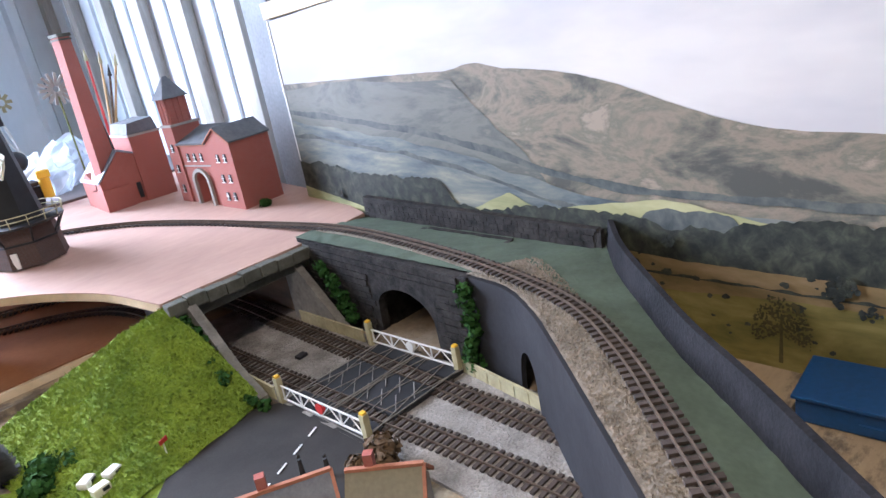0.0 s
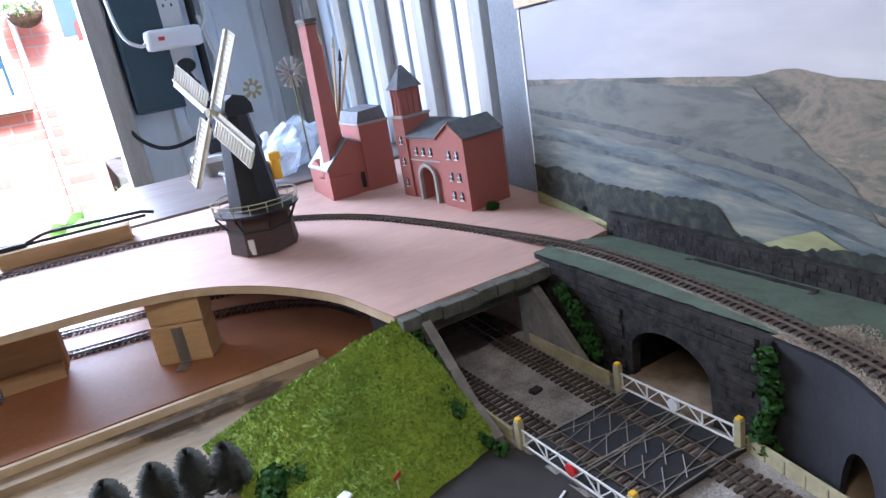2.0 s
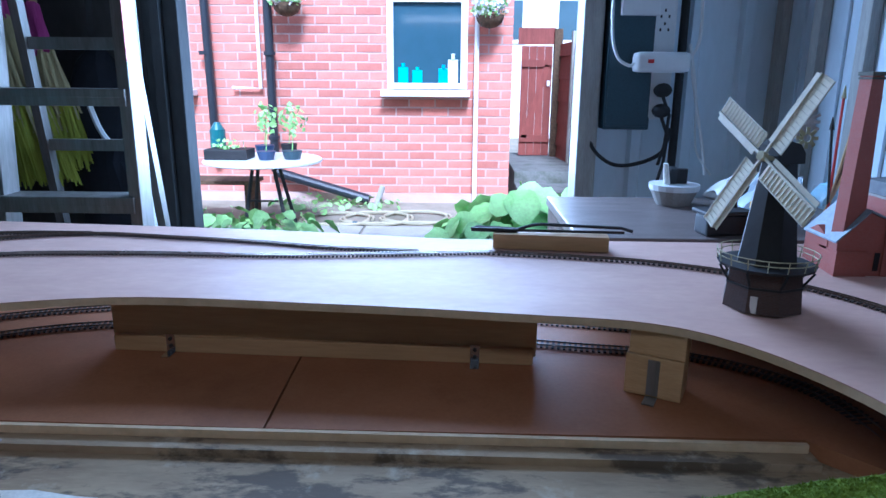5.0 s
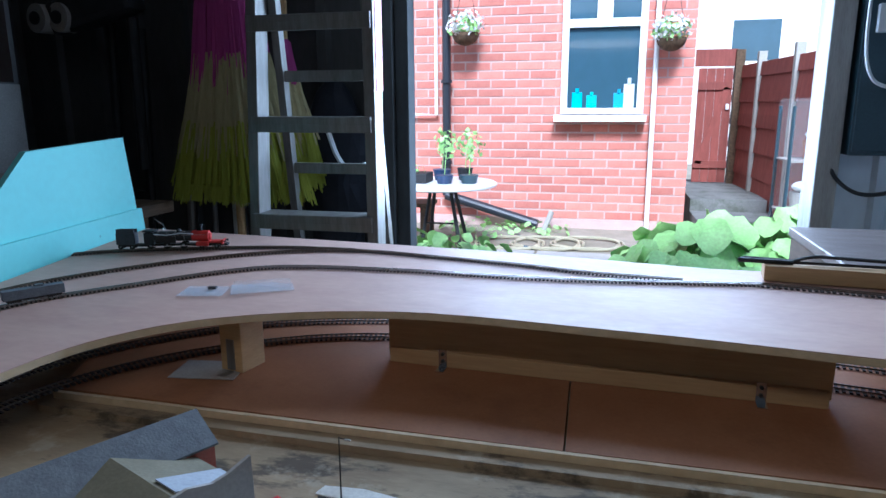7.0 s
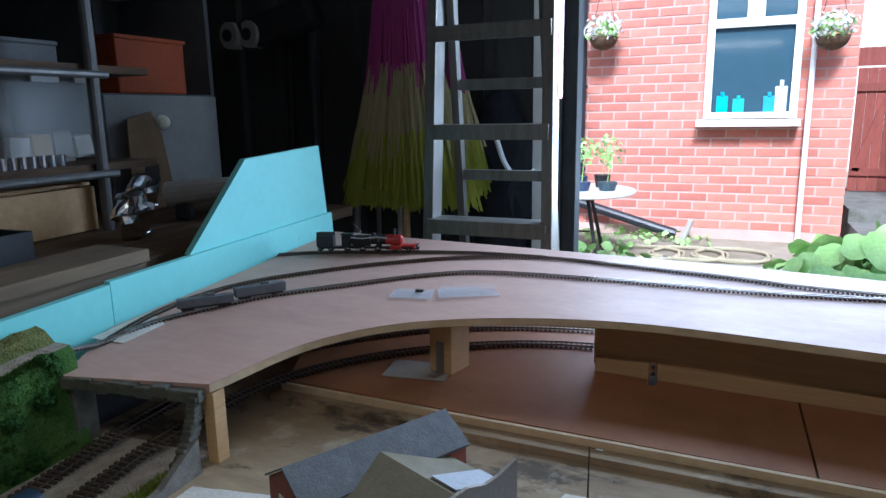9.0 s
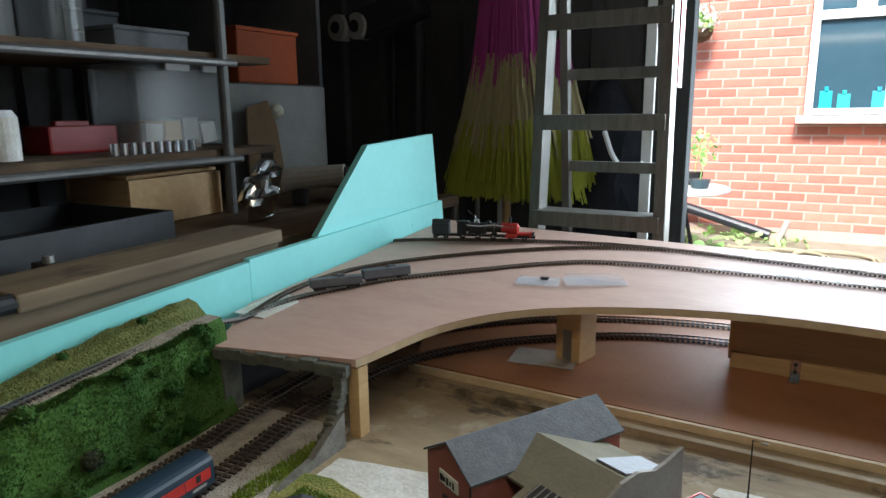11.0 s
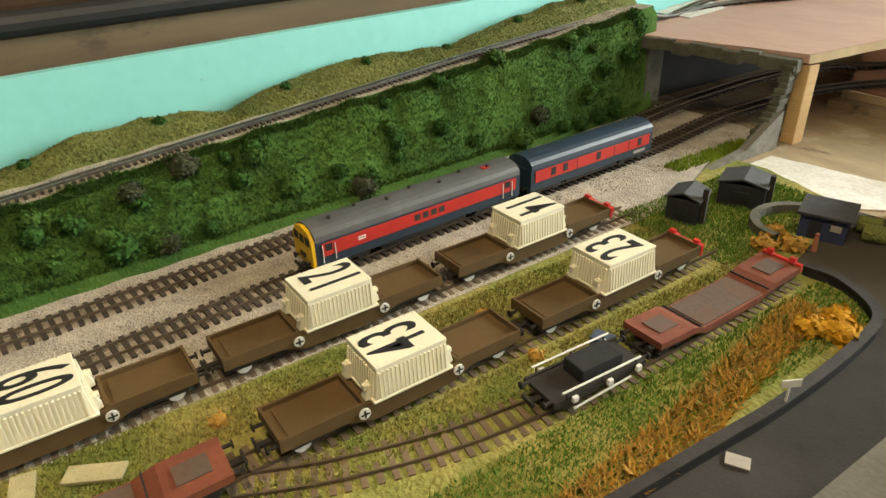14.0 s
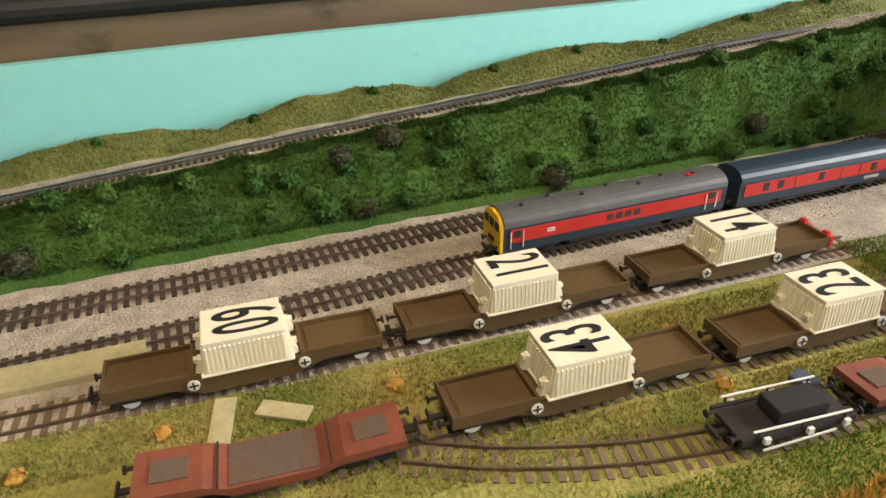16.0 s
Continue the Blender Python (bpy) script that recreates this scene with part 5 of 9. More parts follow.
part("panel", box(B(), (0.006, 0, 0.046), (0.020, 0.002, 0.018)), OLIVE, ps)
hs_ = thing("model_house", "model house with a plain grey card roof and a cream chimney", "house", (-0.744, 0.318, G + 0.0005))
ROOFCARD = mat("grey_roof_card", (0.13, 0.122, 0.095), (0.10, 0.094, 0.075), rough=0.9, scale=20, fine=300)
part("wall_shell", prism(B(), [(-0.032, 0), (0.032, 0), (0.032, 0.036), (0, 0.058), (-0.032, 0.036)], -0.105, 0.096, "y"), mat("dark_brick_card", (0.10, 0.045, 0.035), (0.07, 0.03, 0.025), rough=0.85), hs_)
part("roof", prism(B(), [(-0.038, 0.034), (0, 0.060), (0.038, 0.034), (0.038, 0.0365), (0, 0.0625), (-0.038, 0.0365)], -0.11, 0.102, "y"), ROOFCARD, hs_, "plain grey card roof")
part("ridge", box(B(), (0, -0.004, 0.0625), (0.003, 0.21, 0.002)), FENCECREAM, hs_)
part("eave_edge", box(B(), (-0.0385, -0.004, 0.0355), (0.0012, 0.21, 0.0022)), FENCECREAM, hs_)
chm = part("chimney", box(B(), (-0.041, 0.028, 0.024), (0.014, 0.018, 0.047), bevel=0.0006), mat("cream_card", (0.52, 0.40, 0.22), (0.44, 0.33, 0.18), rough=0.85), hs_, "cream card chimney block")
part("flue", box(B(), (-0.041, 0.030, 0.0476), (0.004, 0.008, 0.0010)), UNDER, chm)
part("lean_to", box(B(), (-0.046, -0.035, 0.014), (0.028, 0.090, 0.028)), FENCECREAM, hs_)
part("lean_to_roof", box(B(), (-0.047, -0.035, 0.0295), (0.034, 0.096, 0.002)), ROOFCARD, hs_)
for k in range(4):
    solid("road_dash", box(B(), (0, 0, 0.0002), (0.002, 0.010, 0.0005)), WHITEP, "white dash painted on the model road", "road marking", at=(-0.800 + k * 0.005, 0.515 - k * 0.014, G + 0.0032), rz=20, group="road dashes")
solid("manhole_card", box(B(), (0, 0, 0.0005), (0.014, 0.010, 0.001)), CARDGREY, "small pale card square lying on the road", "card", at=(-0.857, 0.273, G + 0.0030), rz=30)


def post_sign(label, at, h, w, material, rz=0):
    s = thing("post_sign", label, "sign", at, rz)
    part("post", cyl(B(), (0, 0, 0), (0, 0, h), 0.0008, n=6), WHITEP, s)
    part("plate", box(B(), (0, -0.001, h), (w, 0.0008, w * 0.45)), material, s)
    return s


post_sign("white street name sign on a post by the road wall", (-0.866, 0.332, G + 0.002), 0.026, 0.013, WHITEP, 62)
post_sign("white lamp-like post sign near the forecourt", (-0.780, 0.56, G + 0.002), 0.030, 0.007, WHITEP, 10)
post_sign("small magenta notice on a post beside the track", (-1.155, -0.085, G + 0.003), 0.020, 0.013, mat("magenta_card", (0.5, 0.02, 0.12)), 60)
solid("inspection_box", box(B(), (0, 0, 0.004), (0.016, 0.013, 0.008), bevel=0.0008), mat("blue_grey_box", (0.07, 0.10, 0.17)), "small blue-grey lineside box in the grass", "lineside box", at=(-0.985, 0.292, G + 0.002), rz=20)
solid("trackside_box", box(B(), (0, 0, 0.0015), (0.018, 0.016, 0.003), bevel=0.0006), mat("slate_blue_lid", (0.09, 0.10, 0.13)), "dark flat cover between the main line tracks", "lid", at=(-1.254, 0.282, G + 0.004), rz=4)
for x, y, rz, L in ((-1.068, -0.045, 62, 0.035), (-1.062, -0.085, -8, 0.06)):
    solid("timber_crossing", box(B(), (0, 0, 0.0012), (L, 0.014, 0.0024), bevel=0.0004), FENCECREAM, "pale timber walkway boards across the siding grass", "walkway", at=(x, y, G + 0.004), rz=rz, group="timber walkways")
pf = solid("platform_strip", box(B(), (0, 0, 0.003), (0.030, 0.20, 0.006), bevel=0.001), FENCECREAM, "sandy low platform strip beside the siding", "platform", at=(-1.155, -0.235, G + 0.003), rz=2)


# ---- right side: printed backdrop ----
def print_mat(name, stops, scale, stretch=(1, 1, 1), width=0.36):
    m = mat(name, stops[0], stops[1], rough=0.6, scale=scale, fine=scale * 6, bump=0.0, fineamt=0.35, mix=0.3, stretch=stretch, spec=0.2)
    if len(stops) > 2:
        n, l = m.node_tree.nodes, m.node_tree.links
        tc = n.new("ShaderNodeTexCoord")
        mp = n.new("ShaderNodeMapping")
        mp.inputs["Scale"].default_value = stretch
        mp.inputs["Rotation"].default_value = (0.5, 0, 0)
        l.new(tc.outputs["Object"], mp.inputs[0])
        t = n.new("ShaderNodeTexNoise")
        t.inputs["Scale"].default_value, t.inputs["Detail"].default_value = scale, 9.0
        t.inputs["Roughness"].default_value, t.inputs["Distortion"].default_value = 0.65, 0.35
        l.new(mp.outputs[0], t.inputs["Vector"])
        cr = n.new("ShaderNodeValToRGB")
        while len(cr.color_ramp.elements) < len(stops):
            cr.color_ramp.elements.new(0.5)
        for k, c in enumerate(stops):
            cr.color_ramp.elements[k].position = 0.51 - width / 2 + width * k / (len(stops) - 1)
            cr.color_ramp.elements[k].color = (*c, 1)
        l.new(t.outputs[0], cr.inputs[0])
        l.new(cr.outputs[0], n["Principled BSDF"].inputs["Base Color"])
    return m


SKYPRINT = mat("printed_sky", (0.60, 0.565, 0.515), (0.40, 0.39, 0.395), rough=0.55, scale=2.6, fine=14, stretch=(1, 0.7, 2.2), bump=0.02, fineamt=0.05, mix=0.30, spec=0.2)
HILLPRINT = print_mat("printed_hill", [(0.085, 0.085, 0.072), (0.15, 0.14, 0.105), (0.25, 0.205, 0.15), (0.16, 0.15, 0.11), (0.31, 0.255, 0.19)], 11, (1, 0.8, 1.6), 0.24)
FARHILL = print_mat("printed_far_hill", [(0.085, 0.092, 0.083), (0.14, 0.142, 0.118), (0.165, 0.163, 0.138), (0.112, 0.118, 0.102), (0.225, 0.202, 0.160)], 8, (1, 0.6, 1.8), 0.26)
VALLEY = print_mat("printed_valley", [(0.06, 0.075, 0.08), (0.12, 0.14, 0.14), (0.19, 0.20, 0.17), (0.30, 0.29, 0.21)], 16, (1, 0.5, 2.5))
WOODPRINT = print_mat("printed_wood", [(0.020, 0.023, 0.021), (0.040, 0.044, 0.034), (0.075, 0.078, 0.055)], 55, (1, 1, 1), 0.30)
FIELDPRINT = print_mat("printed_field", [(0.11, 0.105, 0.03), (0.19, 0.155, 0.045), (0.26, 0.22, 0.075)], 22, (1, 0.6, 1.8))
BROWNPRINT = print_mat("printed_brown_field", [(0.14, 0.105, 0.045), (0.21, 0.145, 0.065), (0.27, 0.19, 0.10)], 22, (1, 0.6, 1.8))
WOODBLUE = print_mat("printed_blue_wood", [(0.055, 0.065, 0.065), (0.10, 0.11, 0.10), (0.15, 0.155, 0.13)], 40)
BROWNWOOD = print_mat("printed_brown_wood", [(0.09, 0.075, 0.03), (0.05, 0.045, 0.02)], 60)
PALEFIELD = print_mat("printed_pale_field", [(0.20, 0.21, 0.10), (0.34, 0.33, 0.16), (0.46, 0.43, 0.24)], 12, (1, 0.6, 1.8))


def gs_(y, c, w, h):
    return h * math.exp(-((y - c) / w) ** 2)


def step(y, a, w):
    return 1 / (1 + math.exp(max(-60, min(60, -(y - a) / w))))


def plateau(y, a, b, w):
    return step(y, a, w) - step(y, b, w)


def ridge(y):
    return 1.0055 + 0.088 * step(y, 0.318, 0.060) + gs_(y, 0.556, 0.030, 0.008) + gs_(y, 0.13, 0.05, 0.004) + 0.0008 * nz(y, 0, 60)


def far_ridge(y):
    """The near flank on the far end: level, then falling across the big hill."""
    top = 1.082 + gs_(y, 0.83, 0.10, 0.009)
    fall = 1.080 - 0.98 * (0.595 - y) + 0.022 * nz(y, 1, 13) + 0.008 * nz(y, 1, 45) + 0.003 * nz(y, 1, 160)
    return min(top, fall) + 0.0006 * nz(y, 1, 90)


def strip(lo, hi, y0, y1, n):
    bm = B()
    row = [(bm.verts.new((0, y0 + (y1 - y0) * k / n, lo(y0 + (y1 - y0) * k / n))), bm.verts.new((0, y0 + (y1 - y0) * k / n, hi(y0 + (y1 - y0) * k / n)))) for k in range(n + 1)]
    for a, b in zip(row, row[1:]):
        if b[1].co.z - b[0].co.z > 0 or a[1].co.z - a[0].co.z > 0:
            bm.faces.new((a[0], b[0], b[1], a[1]))
    return bm


BX = 0.664
bd = thing("backdrop", "printed landscape backdrop of hills and fields fixed to the wall", "backdrop")
part("board", prism(B(), [(-0.62, 0.70), (0.985, 0.70), (0.985, 1.195), (0.6, 1.215), (-0.62, 1.30)], BX + 0.0005, BX + 0.010, "x"), SKYPRINT, bd, "cream painted sky")
part("board_edge", prism(B(), [(0.9853, 0.70), (0.9885, 0.70), (0.9885, 1.1955), (0.9853, 1.1955)], BX - 0.001, BX + 0.010, "x"), WHITEP, bd)
part("top_batten", box(B(), (BX + 0.012, 0.45, 1.235), (0.02, 1.1, 0.025), rx=-2.5), PLYEDGE, bd, "bare timber batten above the board")
def woods_top(y):
    t = 0.911 + 0.037 * plateau(y, 0.632, 1.2, 0.006) + 0.014 * step(y, 0.87, 0.012) + 0.012 * plateau(y, 0.335, 0.52, 0.012) + 0.016 * plateau(y, -0.7, 0.245, 0.012) + gs_(y, 0.145, 0.035, 0.008)
    return t + 0.006 * nz(y, 4, 34) + 0.004 * nz(y, 9, 110) + 0.003 * nz(y, 2, 300)


def flank_line(y):
    """The wooded foot of the hills, falling away from the deck."""
    return 0.930 + 0.10 * max(0, y - 0.42) + 0.045 * plateau(y, 0.50, 1.3, 0.07)


layers = [("hill", lambda y: 0.90, ridge, HILLPRINT),
          ("far_hill", lambda y: 0.88, far_ridge, FARHILL),
          ("hedge_band", lambda y: flank_line(y) + 0.012 + 0.005 * nz(y, 11, 18), lambda y: flank_line(y) + 0.021 + 0.006 * nz(y, 12, 14) + 0.002 * nz(y, 15, 120), WOODBLUE),
          ("valley", lambda y: 0.86, lambda y: flank_line(y) + 0.006 * nz(y, 2, 20), VALLEY),
          ("hedge_band", lambda y: flank_line(y) - 0.024 + 0.006 * nz(y, 16, 16), lambda y: flank_line(y) - 0.018 + 0.007 * nz(y, 17, 22) + 0.002 * nz(y, 18, 130), WOODBLUE),
          ("pale_fields", lambda y: 0.88, lambda y: max(0.90, 0.943 - 0.16 * abs(y - 0.315), 0.936 - 0.42 * abs(y - 0.525)) + 0.003 * nz(y, 3, 30), PALEFIELD),
          ("tree_belt", lambda y: 0.88, lambda y: 0.896 + 0.036 * plateau(y, 0.23, 0.345, 0.006) + 0.004 * nz(y, 21, 60) + 0.003 * nz(y, 22, 200), WOODBLUE),
          ("woods", lambda y: 0.80, woods_top, WOODPRINT),
          ("near_field", lambda y: 0.80, lambda y: 0.80 if y < 0.828 else 0.894 + 0.17 * (y - 0.835) + 0.002 * nz(y, 8, 50), PALEFIELD),
          ("brown_field", lambda y: 0.78, lambda y: 0.876 + 0.06 * max(0, y - 0.30) + 0.0015 * nz(y, 5, 60) if y < 0.385 else 0.78, BROWNPRINT),
          ("field_hedge", lambda y: 0.857 + 0.0015 * nz(y, 25, 30), lambda y: 0.8595 + 0.003 * nz(y, 26, 60) + 0.0015 * nz(y, 27, 240) if y < 0.36 else 0.85, WOODPRINT),
          ("gold_field", lambda y: 0.75, lambda y: 0.850 - 0.10 * max(0, y - 0.18) * 0.8 + 0.002 * nz(y, 6, 40) if y < 0.375 else 0.75, FIELDPRINT)]
for k, (nm, lo, hi, m_) in enumerate(layers):
    ob = part("printed_" + nm, strip(lo, hi, -0.60, 0.983, 320), m_, bd)
    ob.location.x = BX - 0.0006 * (k + 1)
bm = B()
for k in range(60):
    y = random.uniform(-0.2, 0.36)
    z = random.uniform(0.79, 0.885)
    r = random.uniform(0.0012, 0.0042) * (2.2 if random.random() < 0.12 else 1)
    ring = [bm.verts.new((0, y + r * math.cos(a) * random.uniform(0.7, 1.3), z + 0.7 * r * math.sin(a) * random.uniform(0.7, 1.3))) for a in [6.283 * q / 11 for q in range(11)]]
    bm.faces.new(ring)
for y0, z0, r0 in ((0.147, 0.866, 0.016), (0.140, 0.876, 0.012), (0.12, 0.850, 0.010), (0.02, 0.895, 0.020), (0.045, 0.905, 0.016), (-0.05, 0.90, 0.022), (0.31, 0.897, 0.010), (0.885, 0.911, 0.010), (0.36, 0.868, 0.014), (0.38, 0.880, 0.012)):
    for k in range(16):
        y, z, r = y0 + random.gauss(0, r0 * 0.5), z0 + random.gauss(0, r0 * 0.35), random.uniform(0.15, 0.38) * r0
        bm.faces.new([bm.verts.new((random.uniform(-0.0012, 0), y + r * math.cos(a) * random.uniform(0.7, 1.3), z + r * math.sin(a) * random.uniform(0.7, 1.3))) for a in [6.283 * q / 9 for q in range(9)]])
part("printed_trees", bm, WOODPRINT, bd).location.x = BX - 0.0085
bm = B()
for k in range(420):
    a, q = random.uniform(-0.3, 3.44), random.random() ** 0.5
    y, z, r = 0.195 + 0.028 * q * math.cos(a), 0.812 + 0.042 * q * math.sin(a), random.uniform(0.0006, 0.0018)
    bm.faces.new([bm.verts.new((random.uniform(-0.0006, 0), y + r * math.cos(b) * random.uniform(0.5, 1.5), z + r * math.sin(b) * random.uniform(0.5, 1.5))) for b in [6.283 * p / 6 for p in range(6)]])
bm.faces.new([bm.verts.new((0, 0.195 + dy, z)) for dy, z in ((-0.0022, 0.780), (0.0022, 0.780), (0.0008, 0.835), (-0.0008, 0.835))])
part("printed_bare_tree", bm, BROWNWOOD, bd, "brown printed tree").location.x = BX - 0.0088
part("print_joint", box(B(), (BX - 0.006, 0.06, 0.772), (0.002, 0.5, 0.012), rx=3), CARDGREY, bd)

# ---- right side: stone viaduct wall, shelf, curved wall ----
vw = thing("viaduct_wall", "blackened stone retaining wall with an arched opening", "retaining wall")


def arch_wall(bm, line, top, thick, arches, n):
    """Wall along a line; arches: (centre, half width, springing, rise) along the line's length."""
    total = sum((b - a).length for a, b in zip(line, line[1:]))
    pts = resample(line, total / n)
    cols, s = [], 0.0
    for p, d in pts:
        side = Vector((d.y, -d.x, 0)) * thick / 2
        low = G
        for c, hw, spring, rise in arches:
            u = abs(s - c) / hw
            if u < 1:
                low = spring + rise * math.sqrt(1 - u * u)
        cols.append([bm.verts.new((p.x + side.x * k, p.y + side.y * k, z)) for k, z in ((-1, low), (1, low), (1, top), (-1, top))])
        s += total / n
    for a, b in zip(cols, cols[1:]):
        for k in range(4):
            bm.faces.new((a[k], a[(k + 1) % 4], b[(k + 1) % 4], b[k]))
    for c in (cols[0], cols[-1]):
        bm.faces.new(c)
    return bm


part("wall_face", arch_wall(B(), [Vector((0.522, 0.815, 0)), Vector((0.507, 0.472, 0))], 0.893, 0.012, [(0.228, 0.056, 0.815, 0.038)], 90), BLACKWALL, vw)
bm = B()
for row in range(13):
    y = 0.474 + random.uniform(0, 0.01)
    while y < 0.81:
        w = random.uniform(0.008, 0.020)
        z = G + 0.005 + row * 0.0092
        if not (abs(y + w / 2 - 0.587) < 0.066 and z < 0.862):
            box(bm, (0.5000 + 0.044 * (y - 0.472), y + w / 2, z), (0.0022 * random.uniform(0.6, 1.5), w - 0.0012, random.uniform(0.0068, 0.0084)), rz=2.5)
        y += w
tagged(part("stones", bm, BLACKWALL, vw), kind="stuff")
part("wall_end", box(B(), (0.508, 0.470, 0.832), (0.016, 0.012, 0.124), bevel=0.002), BLACKWALL, vw)
solid("culvert_lining", box(box(box(B(), (0.575, 0.66, 0.83), (0.11, 0.006, 0.11)), (0.575, 0.505, 0.83), (0.11, 0.006, 0.11)), (0.632, 0.58, 0.83), (0.006, 0.15, 0.11)), BLACKWALL, "dark passage lining behind the stone arch", "passage")
patch("lane", [(0.485, 0.535), (0.63, 0.535), (0.63, 0.645), (0.485, 0.645)], G + 0.010, 0.004, mat("earth_lane", (0.24, 0.18, 0.11), (0.15, 0.11, 0.07), rough=0.95, scale=40, bump=0.6), "rough brown earth lane under the arch", "lane", s=40)

curve = bezier([(0.507, 0.470, 0), (0.497, 0.405, 0), (0.463, 0.345, 0), (0.41, 0.278, 0), (0.355, 0.212, 0), (0.295, 0.14, 0), (0.19, 0.015, 0), (0.13, -0.06, 0)], 10)
cwl = thing("curved_wall", "smooth dark grey curved retaining wall with a tall arch", "retaining wall")
part("wall_face", arch_wall(B(), curve, 0.8935, 0.006, [(0.100, 0.022, 0.800, 0.034)], 160), GREYCARD, cwl)
inner = bezier([(0.655, 0.385, 0), (0.592, 0.335, 0), (0.52, 0.262, 0), (0.462, 0.200, 0), (0.41, 0.135, 0), (0.355, 0.072, 0), (0.25, -0.05, 0), (0.20, -0.12, 0)], 10)
sh = thing("viaduct_shelf", "sandy and green shelf carrying the narrow gauge track", "track shelf")


def shelf(u, v):
    k = u * (len(inner) - 1)
    i = min(int(k), len(inner) - 2)
    q = inner[i].lerp(inner[i + 1], k - i)
    k = u * (len(curve) - 1)
    i = min(int(k), len(curve) - 2)
    p = curve[i].lerp(curve[i + 1], k - i)
    c = p.lerp(q, v)
    return (c.x, c.y, 0.8955 - 0.020 * max(0, v - 0.35) + 0.0012 * nz(c.x, c.y, 60))


SAND = mat("sandy_grit", (0.27, 0.225, 0.165), (0.13, 0.105, 0.075), rough=0.95, scale=30, fine=350, bump=0.8, fineamt=0.4, dist=0.003)
part("sand_strip", sheet(B(), lambda u, v: shelf(u, v * 0.40), 120, 12), SAND, sh)
part("green_strip", sheet(B(), lambda u, v: shelf(u, 0.40 + v * 0.60), 120, 12), PALEGREEN, sh)
part("green_strip", sheet(B(), lambda u, v: (0.512 + 0.140 * u, 0.468 + 0.345 * v - 0.085 * u * (1 - v), 0.8955 - 0.020 * max(0, u - 0.25) + 0.0012 * nz(u * 0.14, v * 0.34, 60)), 30, 60), PALEGREEN, sh)
part("track_bed", ribbon(B(), bezier([(0.556, 0.80, 0.8955), (0.558, 0.70, 0.8955), (0.545, 0.56, 0.8955), (0.524, 0.44, 0.8955)], 12), 0, 0.028, 0.0018, -0.0003), SAND, sh)
grains("shelf_grit", lambda: shelf(random.random(), random.uniform(0.02, 0.5)), 0.0013, SAND, "loose sandy grit along the narrow gauge track", 7000)
pw = thing("parapet_wall", "plain dark grey parapet wall curving behind the narrow gauge track", "parapet")
bm = B()
rows_ = []
for p in inner:
    rows_.append([bm.verts.new((p.x + dx, p.y - dx, z)) for dx, z in ((-0.002, 0.86), (0.002, 0.86), (0.007, 0.914), (0.003, 0.914))])
for a, b in zip(rows_, rows_[1:]):
    for k in range(4):
        bm.faces.new((a[k], a[(k + 1) % 4], b[(k + 1) % 4], b[k]))
part("wall_strip", bm, mat("painted_slate_card", (0.030, 0.029, 0.031), (0.012, 0.012, 0.013), rough=0.95, scale=26, fine=300, bump=0.5, spec=0.1), pw)
bw = thing("back_wall_strip", "low blackened stone wall along the foot of the backdrop", "wall")
part("wall_strip", prism(B(), [(0.385, 0.86), (0.812, 0.86), (0.812, 0.914), (0.70, 0.910), (0.566, 0.907), (0.42, 0.905), (0.385, 0.905)], 0.646, 0.653, "x"), BLACKWALL, bw)
bm = B()
for row in range(5):
    y = 0.388 + random.uniform(0, 0.008)
    while y < 0.805:
        w = random.uniform(0.007, 0.017)
        box(bm, (0.6458, y + w / 2, 0.867 + row * 0.0088 + random.uniform(-0.0006, 0.0006)), (0.0016 * random.uniform(0.5, 1.4), w - 0.001, random.uniform(0.0068, 0.0082)))
        y += w
tagged(part("stones", bm, BLACKWALL, bw), kind="stuff")
part("coping", box(B(), (0.6495, 0.60, 0.9085), (0.010, 0.42, 0.003), rx=1.2), BLACKWALL, bw)
solid("blue_crate", box(box(box(B(), (0, 0, 0.012), (0.07, 0.20, 0.024), bevel=0.003), (0, 0, 0.0255), (0.076, 0.206, 0.004), bevel=0.0015), (0, 0, 0.008), (0.074, 0.10, 0.008)), mat("blue_plastic", (0.012, 0.07, 0.20), (0.01, 0.055, 0.16), rough=0.35), "blue plastic box standing behind the parapet", "box", at=(0.618, 0.06, G + 0.0005), rz=3)

# portal beside the crossing
pr = thing("tunnel_portal", "grey stone tunnel mouth under the deck beside the crossing", "tunnel portal")
for k in range(9):
    bm = box(B(), (0.312 + 0.0265 * k, 0.790 + 0.0008 * math.sin(k * 2.1), dz(0.8) - 0.010 + 0.0015 * math.sin(k * 1.7)), (0.026, 0.018, 0.017), bevel=0.002)
    part("lintel_stone", bm, DARKSTONE, pr)
part("lintel_band", box(B(), (0.42, 0.797, dz(0.8) - 0.026), (0.235, 0.012, 0.014), bevel=0.002), DARKSTONE, pr)
part("wing_wall", prism(B(), [(0.655, G), (0.80, G), (0.80, 0.878), (0.785, 0.878), (0.70, 0.806), (0.655, 0.782)], 0.322, 0.334, "x"), CONCRETE, pr)
part("wing_wall", prism(B(), [(0.69, G), (0.82, G), (0.82, 0.872), (0.80, 0.872)], 0.486, 0.498, "x"), CONCRETE, pr, "pale grey triangular wing wall")
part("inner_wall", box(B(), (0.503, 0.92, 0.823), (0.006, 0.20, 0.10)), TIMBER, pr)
# Black sheet: shade inside the tunnel mouth put in as colour.
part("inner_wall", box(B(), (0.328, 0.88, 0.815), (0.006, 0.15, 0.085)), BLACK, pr)


